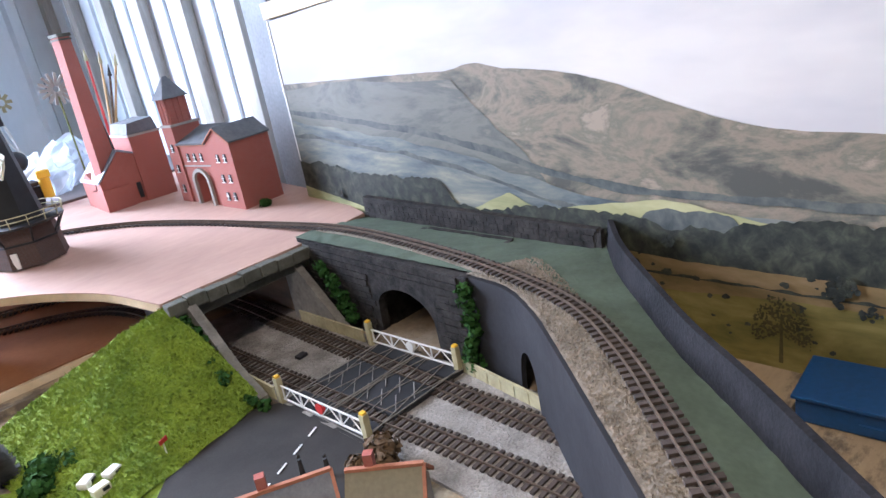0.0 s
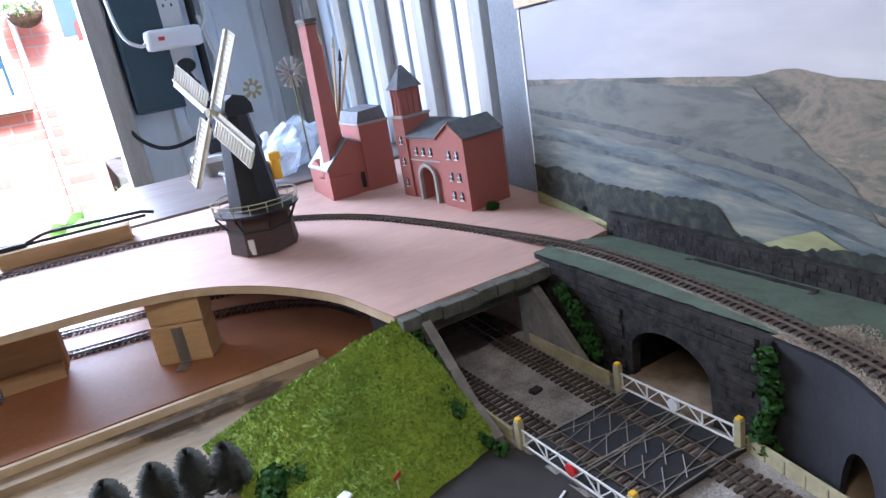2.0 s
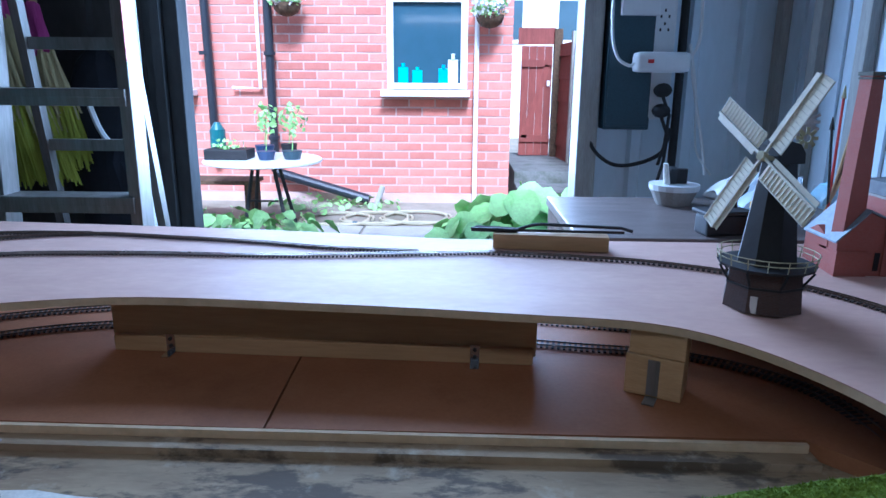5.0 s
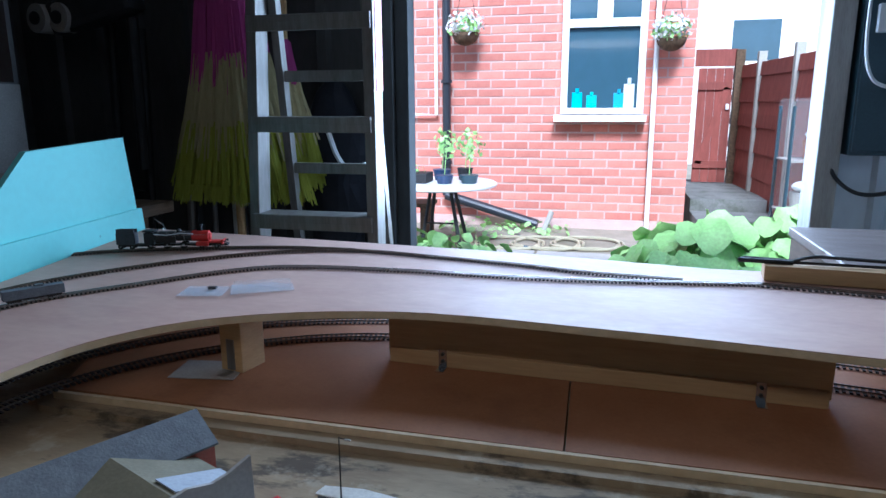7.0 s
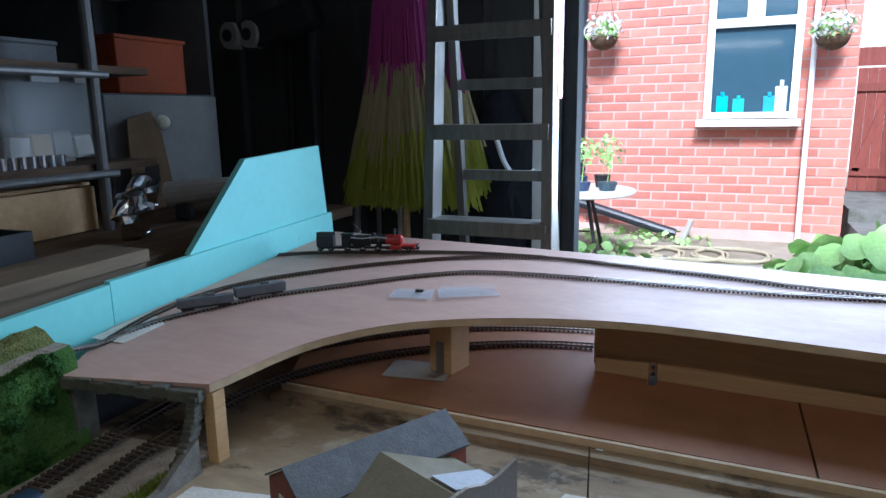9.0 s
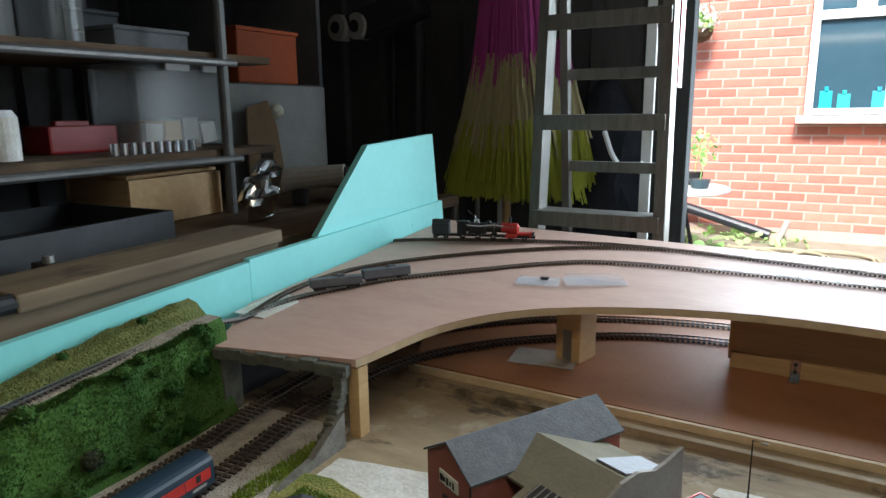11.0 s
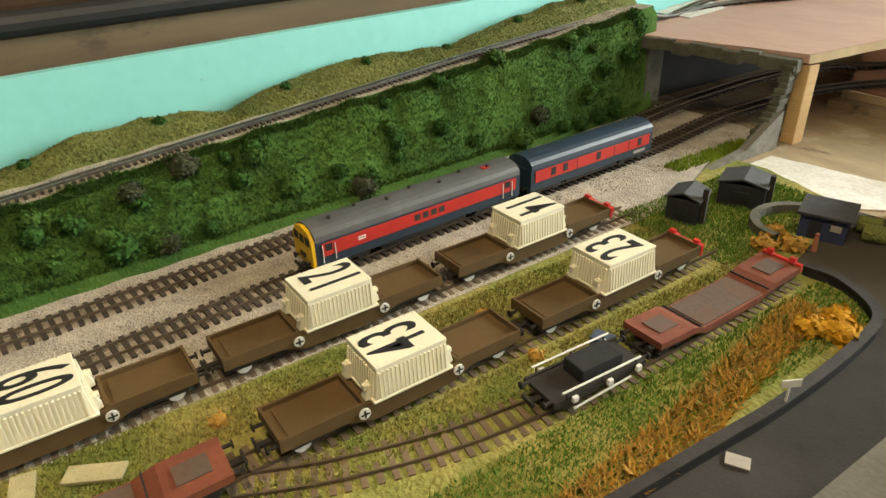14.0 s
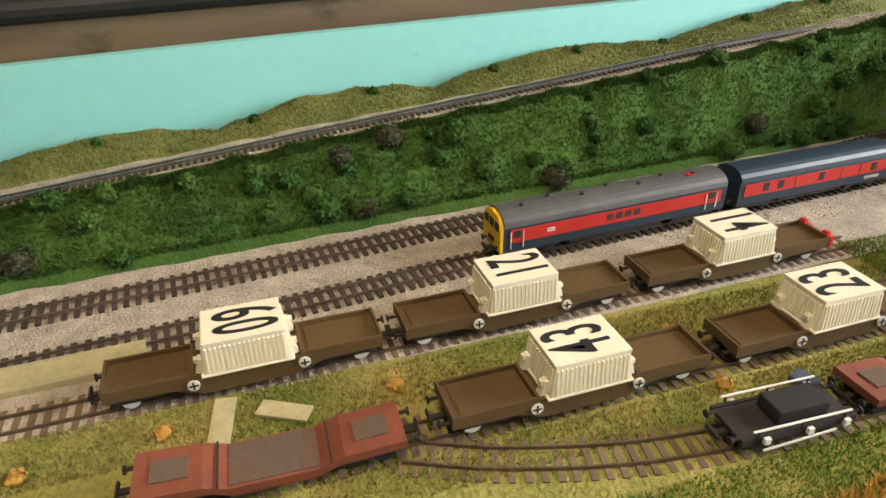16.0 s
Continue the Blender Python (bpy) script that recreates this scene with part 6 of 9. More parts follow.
def ivy(label, p0, p1, r, n):
    t = thing("ivy", label, "ivy", p0)
    bm = B()
    for k in range(n):
        q = (Vector(p1) - Vector(p0)) * (k / max(1, n - 1))
        c = q + Vector((random.uniform(-r, r) * 0.3, random.uniform(-r, r) * 0.4, random.uniform(-r, r) * 0.3))
        clump(bm, c, r * random.uniform(0.7, 1.1), 90, 0.0032)
    part("leaves", bm, LEAF, t)


ivy("dark green ivy hanging down the stone wall", (0.500, 0.745, 0.865), (0.494, 0.688, 0.800), 0.011, 9)
ivy("dark green ivy at the end of the stone wall", (0.500, 0.462, 0.880), (0.496, 0.470, 0.785), 0.012, 9)
ivy("dark green bushes along the portal wing wall", (0.312, 0.775, 0.86), (0.302, 0.690, 0.805), 0.013, 7)
ivy("dark green scrub at the foot of the grassy hill", (0.305, 0.69, 0.79), (0.318, 0.64, 0.782), 0.008, 5)

# level crossing
lc = thing("crossing_deck", "black level crossing deck with a lattice of thin metal strips", "level crossing")
for x0, x1 in ((0.345, 0.366), (0.384, 0.444), (0.467, 0.492)):
    part("deck_panel", box(B(), ((x0 + x1) / 2, 0.556, G + 0.0055), (x1 - x0, 0.145, 0.005)), BLACK, lc)
bm = B()
for k in range(5):
    y = 0.497 + k * 0.029
    for sgn in (-1, 1):
        cyl(bm, (0.3485, y - sgn * 0.014, G + 0.0088), (0.4895, y + sgn * 0.014 + 0.0, G + 0.0088), 0.0006, n=5)
for y in (0.486, 0.556, 0.560, 0.627):
    cyl(bm, (0.345, y, G + 0.009), (0.492, y, G + 0.009), 0.0009, n=5)
for x in (0.400, 0.428):
    for k in range(6):
        cyl(bm, (x - 0.01, 0.49 + k * 0.024, G + 0.009), (x + 0.012, 0.514 + k * 0.024, G + 0.009), 0.0006, n=5)
part("lattice", bm, mat("dull_strip", (0.36, 0.34, 0.30), (0.22, 0.20, 0.17), rough=0.55, metal=0.2), lc, "thin grey metal lattice")
patch("road", [(0.343, 0.632), (0.343, 0.482), (0.33, 0.44), (0.22, 0.40), (0.10, 0.33), (0.03, 0.40), (0.10, 0.52), (0.21, 0.645), (0.31, 0.652)], G + 0.0035, 0.0003, ROAD, "dark grey model road to the level crossing", "road", 0.02)
for k in range(4):
    solid("road_dash", box(B(), (0, 0, 0.0002), (0.016, 0.0022, 0.0005)), WHITEP, "white dash painted on the model road", "road marking", at=(0.322 - k * 0.027, 0.550 - k * 0.012, G + 0.0042), rz=24, group="road dashes")


def gate(label, p0, p1, disc, both=True):
    g = thing("crossing_gate", label, "gate", (p0[0], p0[1], G + 0.004), math.degrees(math.atan2(p1[1] - p0[1], p1[0] - p0[0])), group="crossing gates")
    L = math.hypot(p1[0] - p0[0], p1[1] - p0[1])
    for x in (0, L):
        pt = part("gate_post", box(B(), (x, 0, 0.0165), (0.0075, 0.0075, 0.033), bevel=0.0008), FENCECREAM, g, "cream gate post")
        part("cap", box(B(), (x, 0, 0.034), (0.006, 0.006, 0.003), bevel=0.0008), YELLOW, pt)
    for z in (0.006, 0.023):
        part("gate_rail", box(B(), (L / 2, 0, z), (L - 0.008, 0.0016, 0.0018)), WHITEP, g)
    n = 8
    for k in range(n + 1):
        x = 0.006 + (L - 0.012) * k / n
        if k % 2 == 0:
            part("gate_upright", box(B(), (x, 0, 0.0145), (0.0014, 0.0014, 0.0185)), WHITEP, g)
        if k < n:
            w = (L - 0.012) / n
            a = math.degrees(math.atan2(0.017, w)) * (1 if k % 2 else -1)
            part("gate_brace", box(B(), (x + w / 2, 0, 0.0145), (math.hypot(w, 0.017), 0.0011, 0.0012), ry=a), WHITEP, g)
    part("target", cyl(B(), (L * 0.5, -0.0022, 0.0155), (L * 0.5, 0.0022, 0.0155), 0.0065, n=20), disc, g, "round gate target")


gate("white lattice level crossing gate with a red target", (0.339, 0.632), (0.344, 0.481), REDBRIGHT)
gate("white lattice level crossing gate with a white target", (0.4835, 0.640), (0.4885, 0.489), WHITEP)


def board_fence(label, p0, p1, h):
    f = thing("low_fence", label, "fence", (p0[0], p0[1], G), math.degrees(math.atan2(p1[1] - p0[1], p1[0] - p0[0])), group="low fences")
    L = math.hypot(p1[0] - p0[0], p1[1] - p0[1])
    n = max(2, int(L / 0.02))
    for k in range(n):
        part("panel", box(B(), (L * (k + 0.5) / n, 0, h / 2 + 0.0035), (L / n - 0.0012, 0.002, h), bevel=0.0004), FENCECREAM, f)
    part("rail", box(B(), (L / 2, 0, h + 0.0045), (L, 0.003, 0.002)), FENCECREAM, f)


board_fence("cream low board fence beside the track", (0.482, 0.80), (0.484, 0.655), 0.016)
board_fence("cream low board fence along the wall foot", (0.492, 0.484), (0.470, 0.335), 0.015)
board_fence("cream low board fence below the wing wall", (0.340, 0.76), (0.338, 0.645), 0.015)
solid("grey_van", box(box(B(), (0, 0, 0.010), (0.020, 0.030, 0.014), bevel=0.003), (0, 0.006, 0.019), (0.017, 0.016, 0.008), bevel=0.002), mat("pale_green_paint", (0.30, 0.42, 0.36)), "pale green toy van waiting in the lane", "van", at=(0.535, 0.535, G + 0.010), rz=70)
solid("cable_cover", box(B(), (0, 0, 0.002), (0.014, 0.010, 0.004), bevel=0.0006), GREYCARD, "dark lineside cover between the tracks", "lid", at=(0.415, 0.705, G + 0.004), rz=10)

# grass hill and lane side
hl = thing("grass_hill", "bright green grass mat hill beside the tunnel mouth", "hill")


def hill(u, v):
    a, b, c, d = Vector((0.300, 0.802, 0.882)), Vector((0.065, 0.888, 0.778)), Vector((0.10, 0.60, G + 0.003)), Vector((0.327, 0.655, G + 0.006))
    p = a.lerp(b, u).lerp(d.lerp(c, u), v)
    p.z += 0.012 * math.sin(math.pi * v) * (1 - u) + 0.006 * math.sin(math.pi * u) * (1 - v) + 0.005 * nz(p.x, p.y, 22) * math.sin(math.pi * min(1, u + 0.1)) + 0.002 * nz(p.x, p.y, 70)
    p.z = max(p.z, G + 0.002)
    return p


bm = sheet(B(), hill, 70, 60)
part("grass_mat", bm, GRASS, hl)
part("back_skirt", sheet(B(), lambda u, v: (lambda p: (p.x, p.y + 0.001, p.z * (1 - v) + G * v - 0.0005))(hill(u, 0)), 70, 2), PLASTER, hl, "white plaster cut edge")
blades("hill_grass", lambda: hill(random.random(), random.random()), 0.0034, GRASS, "short bright grass fibres on the hill", 16000, 0.0010, 1.0)
patch("verge", [(0.03, 0.80), (0.02, 0.55), (0.10, 0.52), (0.215, 0.645), (0.16, 0.70)], G + 0.0028, 0.001, GRASS, "green verge below the hill", "ground")
for x, y, h in ((0.078, 0.785, 0.058), (0.045, 0.795, 0.062), (0.010, 0.808, 0.055), (-0.035, 0.822, 0.050)):
    t = thing("bottle_brush_tree", "grey-green bottle brush model conifer", "tree", (x, y, G), group="bottle brush trees")
    part("trunk", cyl(B(), (0, 0, 0), (0, 0, h), 0.0025, 0.001, 6), UNDER, t)
    bm = B()
    for k in range(900):
        z = h * random.uniform(0.12, 1.0)
        r = 0.022 * (1 - (z / h) ** 3) ** 0.6 * random.uniform(0.75, 1.05)
        a = random.uniform(0, 6.283)
        p, q = Vector((0, 0, z - 0.002)), Vector((r * math.cos(a), r * math.sin(a), z + 0.002))
        w = Vector((-math.sin(a), math.cos(a), 0.3)) * 0.0011
        bm.faces.new([bm.verts.new(p - w), bm.verts.new(q - w), bm.verts.new(q + w), bm.verts.new(p + w)])
    part("bristles", bm, mat("bristle", (0.10, 0.095, 0.07), (0.05, 0.055, 0.035), rough=0.9, scale=40), t)
for x, y, r in ((0.115, 0.745, 0.022), (0.14, 0.735, 0.018), (0.10, 0.72, 0.018), (0.20, 0.655, 0.007), (0.213, 0.652, 0.006)):
    bush("dark green bush on the verge", (x, y, G + r * 0.7), r, LEAF, 320)
for x, y, rz, m_ in ((0.158, 0.672, 25, WHITEP), (0.135, 0.680, 40, PLASTER), (0.14, 0.655, 10, CREAM)):
    cv = thing("toy_caravan", "small pale toy caravan on the verge", "caravan", (x, y, G + 0.003), rz, group="toy caravans")
    part("body", box(B(), (0, 0, 0.009), (0.018, 0.012, 0.012), bevel=0.002), m_, cv)
    part("window", box(B(), (0.003, -0.0062, 0.011), (0.007, 0.0006, 0.004)), BLACK, cv)
post_sign("red and white warning sign on a white post", (0.207, 0.650, G + 0.003), 0.026, 0.012, REDP, 30)
for x, y, rz, w, d, h, lab in ((0.222, 0.430, 62, 0.062, 0.075, 0.030, "model cottage with a slate roof and orange ridge"), (0.285, 0.375, 40, 0.05, 0.06, 0.028, "small model cottage with a buff hipped roof")):
    c = thing("model_cottage", lab, "house", (x, y, G + 0.003), rz, group="model cottages")
    part("wall_shell", prism(B(), [(-w / 2, 0), (w / 2, 0), (w / 2, h), (0, h + 0.024), (-w / 2, h)], -d / 2, d / 2, "y"), CARDGREY, c)
    part("roof", prism(B(), [(-w / 2 - 0.004, h - 0.002), (0, h + 0.025), (w / 2 + 0.004, h - 0.002), (w / 2 + 0.004, h + 0.001), (0, h + 0.028), (-w / 2 - 0.004, h + 0.001)], -d / 2 - 0.003, d / 2 + 0.003, "y"), GREYSLATE if w > 0.055 else BUFFROOF, c)
    part("ridge_tile", box(B(), (0, 0, h + 0.0285), (0.004, d + 0.006, 0.003)), TILEORANGE, c)
    for s in (-1, 1):
        part("verge_tile", box(B(), (s * (w / 4 + 0.002), -d / 2 - 0.003, h + 0.0135), (math.hypot(w / 2 + 0.004, 0.027), 0.003, 0.003), ry=s * math.degrees(math.atan2(0.027, w / 2 + 0.004))), TILEORANGE, c)
    part("chimney", box(B(), (0.004, d * 0.2, h + 0.032), (0.008, 0.008, 0.018)), TOYBRICK, c)
BROWNLEAF = mat("brown_foliage", (0.13, 0.075, 0.03), (0.06, 0.04, 0.02), rough=0.9, scale=80, fine=400, bump=0.6)
for x, y, r in ((0.330, 0.440, 0.018), (0.318, 0.425, 0.014), (0.30, 0.44, 0.012)):
    bush("dull brown tree beside the cottages", (x, y, G + 0.022), r, BROWNLEAF, 260)
for x, y in ((0.275, 0.50), (0.29, 0.478)):
    solid("figurine", ball(cyl(B(), (0, 0, 0), (0, 0, 0.018), 0.003, 0.002, 8), (0, 0, 0.021), 0.0022, sub=1), UNDER, "tiny plain dark figurine standing by the road", "figurine", at=(x, y, G + 0.0035))

# ---- on the deck: windmill ----
wc = Vector((0.259, 1.172, dz(1.172)))
wm = thing("windmill", "model smock windmill with cream sails, black tower and brown brick base", "windmill", tuple(wc))
MILLBRICK = brick_mat("mill_base_brick", (0.085, 0.048, 0.036), (0.065, 0.038, 0.03), (0.09, 0.07, 0.06), 0.006, 0.0022, 0.0003)
part("base", cyl(B(), (0, 0, 0), (0, 0, 0.060), 0.055, 0.050, 8), MILLBRICK, wm, "octagonal brown brick base")
part("base_course", cyl(B(), (0, 0, 0.034), (0, 0, 0.037), 0.0535, 0.0533, 8), BLACK, wm)
part("door", box(B(), (-0.030, -0.0415, 0.013), (0.009, 0.003, 0.024), rz=-40), WHITEP, wm, "small white door")
gal = part("gallery", cyl(B(), (0, 0, 0.060), (0, 0, 0.064), 0.064, 0.066, 16), BLACK, wm, "dark gallery deck")
for k in range(16):
    a = 6.283 * k / 16
    cx, cy = 0.064 * math.cos(a), 0.064 * math.sin(a)
    part("baluster", cyl(B(), (cx, cy, 0.064), (cx * 1.04, cy * 1.04, 0.080), 0.0008, n=5), FENCECREAM, gal)
    if k % 2 == 0:
        part("strut", cyl(B(), (cx * 0.8, cy * 0.8, 0.038), (cx * 1.02, cy * 1.02, 0.060), 0.0018, n=5), BLACK, gal)
for z, r in ((0.073, 0.0655), (0.080, 0.0668)):
    part("hand_rail", tube_path(B(), [(r * math.cos(6.283 * k / 24), r * math.sin(6.283 * k / 24), z) for k in range(25)], 0.0008, 5), FENCECREAM, gal)
part("tower", cyl(B(), (0, 0, 0.064), (0, 0, 0.205), 0.041, 0.0235, 8), BLACK, wm, "tapered black boarded tower")
bm = B()
prism(bm, [(-0.022, 0), (0.024, 0), (0.023, 0.014), (0.014, 0.026), (-0.004, 0.031), (-0.018, 0.024), (-0.024, 0.012)], -0.020, 0.020, "y")
part("cap", bm, BLACK, wm, "boat-shaped black cap").matrix_basis = pose(0, 0, 0.205, 0, 0, 20)
SAILCREAM = mat("sail_frame_cream", (0.70, 0.66, 0.52), (0.60, 0.55, 0.42), rough=0.6, scale=40, bump=0.05, fineamt=0.1)
hub = Vector((0.225, 1.148, 1.126)) - wc
ua, ub = Vector((0.0395, -0.0435, 0.106)), Vector((0.016, -0.1005, -0.0605))
nrm = ua.cross(ub).normalized()
if nrm.x > 0:
    nrm = -nrm
ub = (ub - ua * ub.dot(ua) / ua.dot(ua)).normalized()
ua = ua.normalized()
sails = part("sail_hub", cyl(cyl(B(), hub - nrm * 0.035, hub + nrm * 0.006, 0.003, n=8), hub - nrm * 0.003, hub + nrm * 0.006, 0.0065, n=10), FENCECREAM, wm)
for d, e in ((ua, ub), (ub, -ua), (-ua, -ub), (-ub, ua)):
    m4 = Matrix((d, e, nrm)).transposed().to_4x4()
    m4.translation = hub
    bl = B()
    box(bl, (0.070, 0.0135, 0.0), (0.106, 0.0215, 0.0012))
    blade = part("sail", bl, CREAM, sails, "cream shuttered sail")
    blade.matrix_basis = m4
    bl = box(B(), (0.061, 0.0, 0.0015), (0.122, 0.0032, 0.0034))
    box(bl, (0.070, -0.006, 0.0), (0.100, 0.007, 0.001))
    for k in range(14):
        box(bl, (0.022 + k * 0.0075, 0.0135, 0.0012), (0.0008, 0.0215, 0.0012))
    box(bl, (0.070, 0.0245, 0.001), (0.106, 0.0014, 0.0020))
    part("stock", bl, SAILCREAM, sails).matrix_basis = m4
ft = part("fantail", cyl(B(), (0.03, 0.022, 0.225), (0.035, 0.026, 0.228), 0.003, n=8), FENCECREAM, wm, "small cream fantail")
for k in range(8):
    a = 6.283 * k / 8
    part("fan_blade", box(B(), (0.044 + 0.009 * math.cos(a), 0.022 - 0.009 * math.cos(a) * 0.3, 0.237 + 0.010 * math.sin(a)), (0.010, 0.001, 0.005), ry=-math.degrees(a)), FENCECREAM, ft)

# ---- on the deck: mill with chimney ----
ml = thing("model_mill", "red brick model mill with an arched gateway and tower", "building", (0.563, 1.034, dz(1.034)), 98)
WINB = finish(box(B(), (0, 0, 0), (0.0075, 0.0012, 0.013)), "window", BLACK)


def gable(bm, x0, x1, d, h, rise):
    return prism(bm, [(x0, 0), (x1, 0), (x1, h), ((x0 + x1) / 2, h + rise), (x0, h)], 0, -d, "y")


part("gatehouse", gable(B(), 0, 0.066, 0.086, 0.119, 0.022), TOYBRICK, ml, "red brick end block")
part("roof", prism(B(), [(-0.003, 0.1175), (0.033, 0.1425), (0.069, 0.1175), (0.069, 0.1200), (0.033, 0.1450), (-0.003, 0.1200)], 0.0015, -0.088, "y"), GREYSLATE, ml)
part("verge_trim", prism(B(), [(-0.004, 0.1165), (0.033, 0.1415), (0.070, 0.1165), (0.070, 0.1185), (0.033, 0.1440), (-0.004, 0.1185)], 0.0032, 0.0018, "y"), TILEORANGE, ml)
part("gateway_block", prism(B(), [(0.066, 0), (0.088, 0), (0.088, 0.048), (0.092, 0.060), (0.102, 0.068), (0.112, 0.068), (0.122, 0.060), (0.126, 0.048), (0.126, 0), (0.153, 0), (0.153, 0.116), (0.066, 0.116)], -0.003, -0.080, "y"), TOYBRICK, ml)
part("gateway_roof", prism(B(), [(0.000, 0.116), (-0.060, 0.138), (-0.082, 0.116), (-0.082, 0.119), (-0.060, 0.1415), (0.002, 0.119)], 0.066, 0.156, "x"), GREYSLATE, ml)
for x in (0.0850, 0.1290):
    part("arch_pier", box(B(), (x, -0.001, 0.024), (0.006, 0.007, 0.048)), CARDGREY, ml, "pale stone arch pier")
for k in range(9):
    a = math.pi * k / 8
    part("arch_stone", box(B(), (0.107 + 0.0220 * math.cos(a), -0.001, 0.048 + 0.0225 * math.sin(a)), (0.0060, 0.007, 0.0088), ry=-math.degrees(a)), CARDGREY, ml, "pale stone of the arch" if k == 0 else "")
part("string_course", box(B(), (0.110, -0.0025, 0.078), (0.084, 0.003, 0.0022)), CARDGREY, ml)
part("cornice", box(B(), (0.110, -0.0025, 0.1155), (0.086, 0.004, 0.0025)), TILEORANGE, ml)
part("tower", box(B(), (0.169, -0.029, 0.075), (0.031, 0.058, 0.150)), TOYBRICK, ml, "square brick tower")
part("tower_band", box(B(), (0.169, -0.029, 0.1515), (0.036, 0.062, 0.004)), CARDGREY, ml)
part("belfry", box(B(), (0.169, -0.025, 0.176), (0.027, 0.044, 0.046)), TOYBRICK, ml)
for x in (0.160, 0.169, 0.178):
    part("pilaster", box(B(), (x, -0.0025, 0.177), (0.0022, 0.002, 0.044)), TOYBRICK, ml)
for y in (-0.008, -0.020, -0.031, -0.043):
    part("pilaster", box(B(), (0.155, y, 0.177), (0.002, 0.0022, 0.044)), TOYBRICK, ml)
rf = B()
base = [rf.verts.new((0.169 + sx * 0.0175, -0.025 + sy * 0.027, 0.199)) for sx, sy in ((-1, -1), (1, -1), (1, 1), (-1, 1))]
tip = [rf.verts.new((0.169, -0.025 + sy * 0.004, 0.237)) for sy in (-1, 1)]
rf.faces.new(base[::-1])
for q in ((base[0], base[1], tip[0]), (base[1], base[2], tip[1], tip[0]), (base[2], base[3], tip[1]), (base[3], base[0], tip[0], tip[1])):
    rf.faces.new(q)
part("tower_roof", rf, GREYSLATE, ml)
for x, z in ((0.020, 0.024), (0.040, 0.024), (0.020, 0.056), (0.040, 0.056), (0.020, 0.092), (0.040, 0.092), (0.092, 0.094), (0.112, 0.094), (0.132, 0.094), (0.169, 0.036), (0.169, 0.074), (0.169, 0.112)):
    y = 0.0008 if x < 0.06 or x > 0.15 else -0.0022
    wdw = piece("window", WINB, ml, pose(x, y, z))
    part("window_frame", box(box(box(B(), (0, 0.0006, -0.0073), (0.0095, 0.0016, 0.0014)), (0, 0.0009, 0), (0.0012, 0.0008, 0.013)), (0, 0.0009, 0), (0.0075, 0.0008, 0.0010)), WHITEP, wdw)
bush("small green bush against the mill wall", (0.592, 1.018, dz(1.0) + 0.006), 0.011, LEAF, 160)
bh = thing("boiler_house", "red brick boiler house with a tall tapering chimney", "building", (0.430, 1.297, dz(1.297)), 0)
part("wall_shell", prism(B(), [(0, 0), (0.074, 0), (0.074, 0.092), (0.046, 0.104), (0.030, 0.086), (0, 0.055)], 0.003, 0.10, "y"), TOYBRICK, bh)
part("roof", prism(B(), [(0.075, 0.093), (0.046, 0.1055), (0.028, 0.0865), (-0.004, 0.054), (-0.004, 0.057), (0.028, 0.0895), (0.046, 0.1085), (0.075, 0.096)], 0.001, 0.102, "y"), mat("pale_model_slate", (0.32, 0.37, 0.42), (0.24, 0.28, 0.32), rough=0.6, scale=50, bump=0.2), bh)
part("brick_block", box(B(), (0.104, 0.045, 0.062), (0.060, 0.090, 0.124)), TOYBRICK, bh)
part("parapet", box(B(), (0.104, 0.045, 0.1255), (0.063, 0.093, 0.004)), CARDGREY, bh)
part("block_tank", prism(B(), [(0.074, 0.128), (0.134, 0.128), (0.128, 0.152), (0.080, 0.148)], 0.004, 0.088, "y"), GREYSLATE, bh, "grey hipped roof")
part("plinth", box(B(), (0.024, 0.026, 0.019), (0.052, 0.056, 0.038)), TOYBRICK, bh)
part("plinth_cap", box(B(), (0.024, 0.026, 0.0395), (0.050, 0.054, 0.003)), TOYBRICK, bh)
ch = part("chimney", prism(B(), [(-0.0195, 0), (0.0195, 0), (0.0105, 0.274), (-0.0105, 0.274)], -0.0125, 0.0125, "y"), TOYBRICK, bh, "tall tapered brick chimney")
ch.matrix_basis = pose(0.026, 0.026, 0.041, 0, 0, 12)
part("chimney_cap", box(box(B(), (0, 0, 0.277), (0.026, 0.030, 0.006), bevel=0.001), (0, 0, 0.270), (0.024, 0.0275, 0.003)), DARKSTONE, ch)
part("side_gable", prism(B(), [(0.03, 0), (0.10, 0), (0.10, 0.055), (0.065, 0.072), (0.03, 0.055)], -0.001, 0.010, "x"), TOYBRICK, bh)
part("door", box(B(), (0.066, 0.0022, 0.024), (0.008, 0.0015, 0.03)), BLACK, bh)

patch_ = solid("paper_patch", prism(B(), [(-0.032, -0.052), (0.036, -0.052), (0.036, 0.030), (-0.034, 0.070)], 0.0008, 0.0016), PLASTER, "pale paper patch glued under the deck track", "paper", at=(-1.408, 0.908, dz(0.908)))
patch_.matrix_basis = pose(-1.408, 0.908, dz(0.908), 3.55)
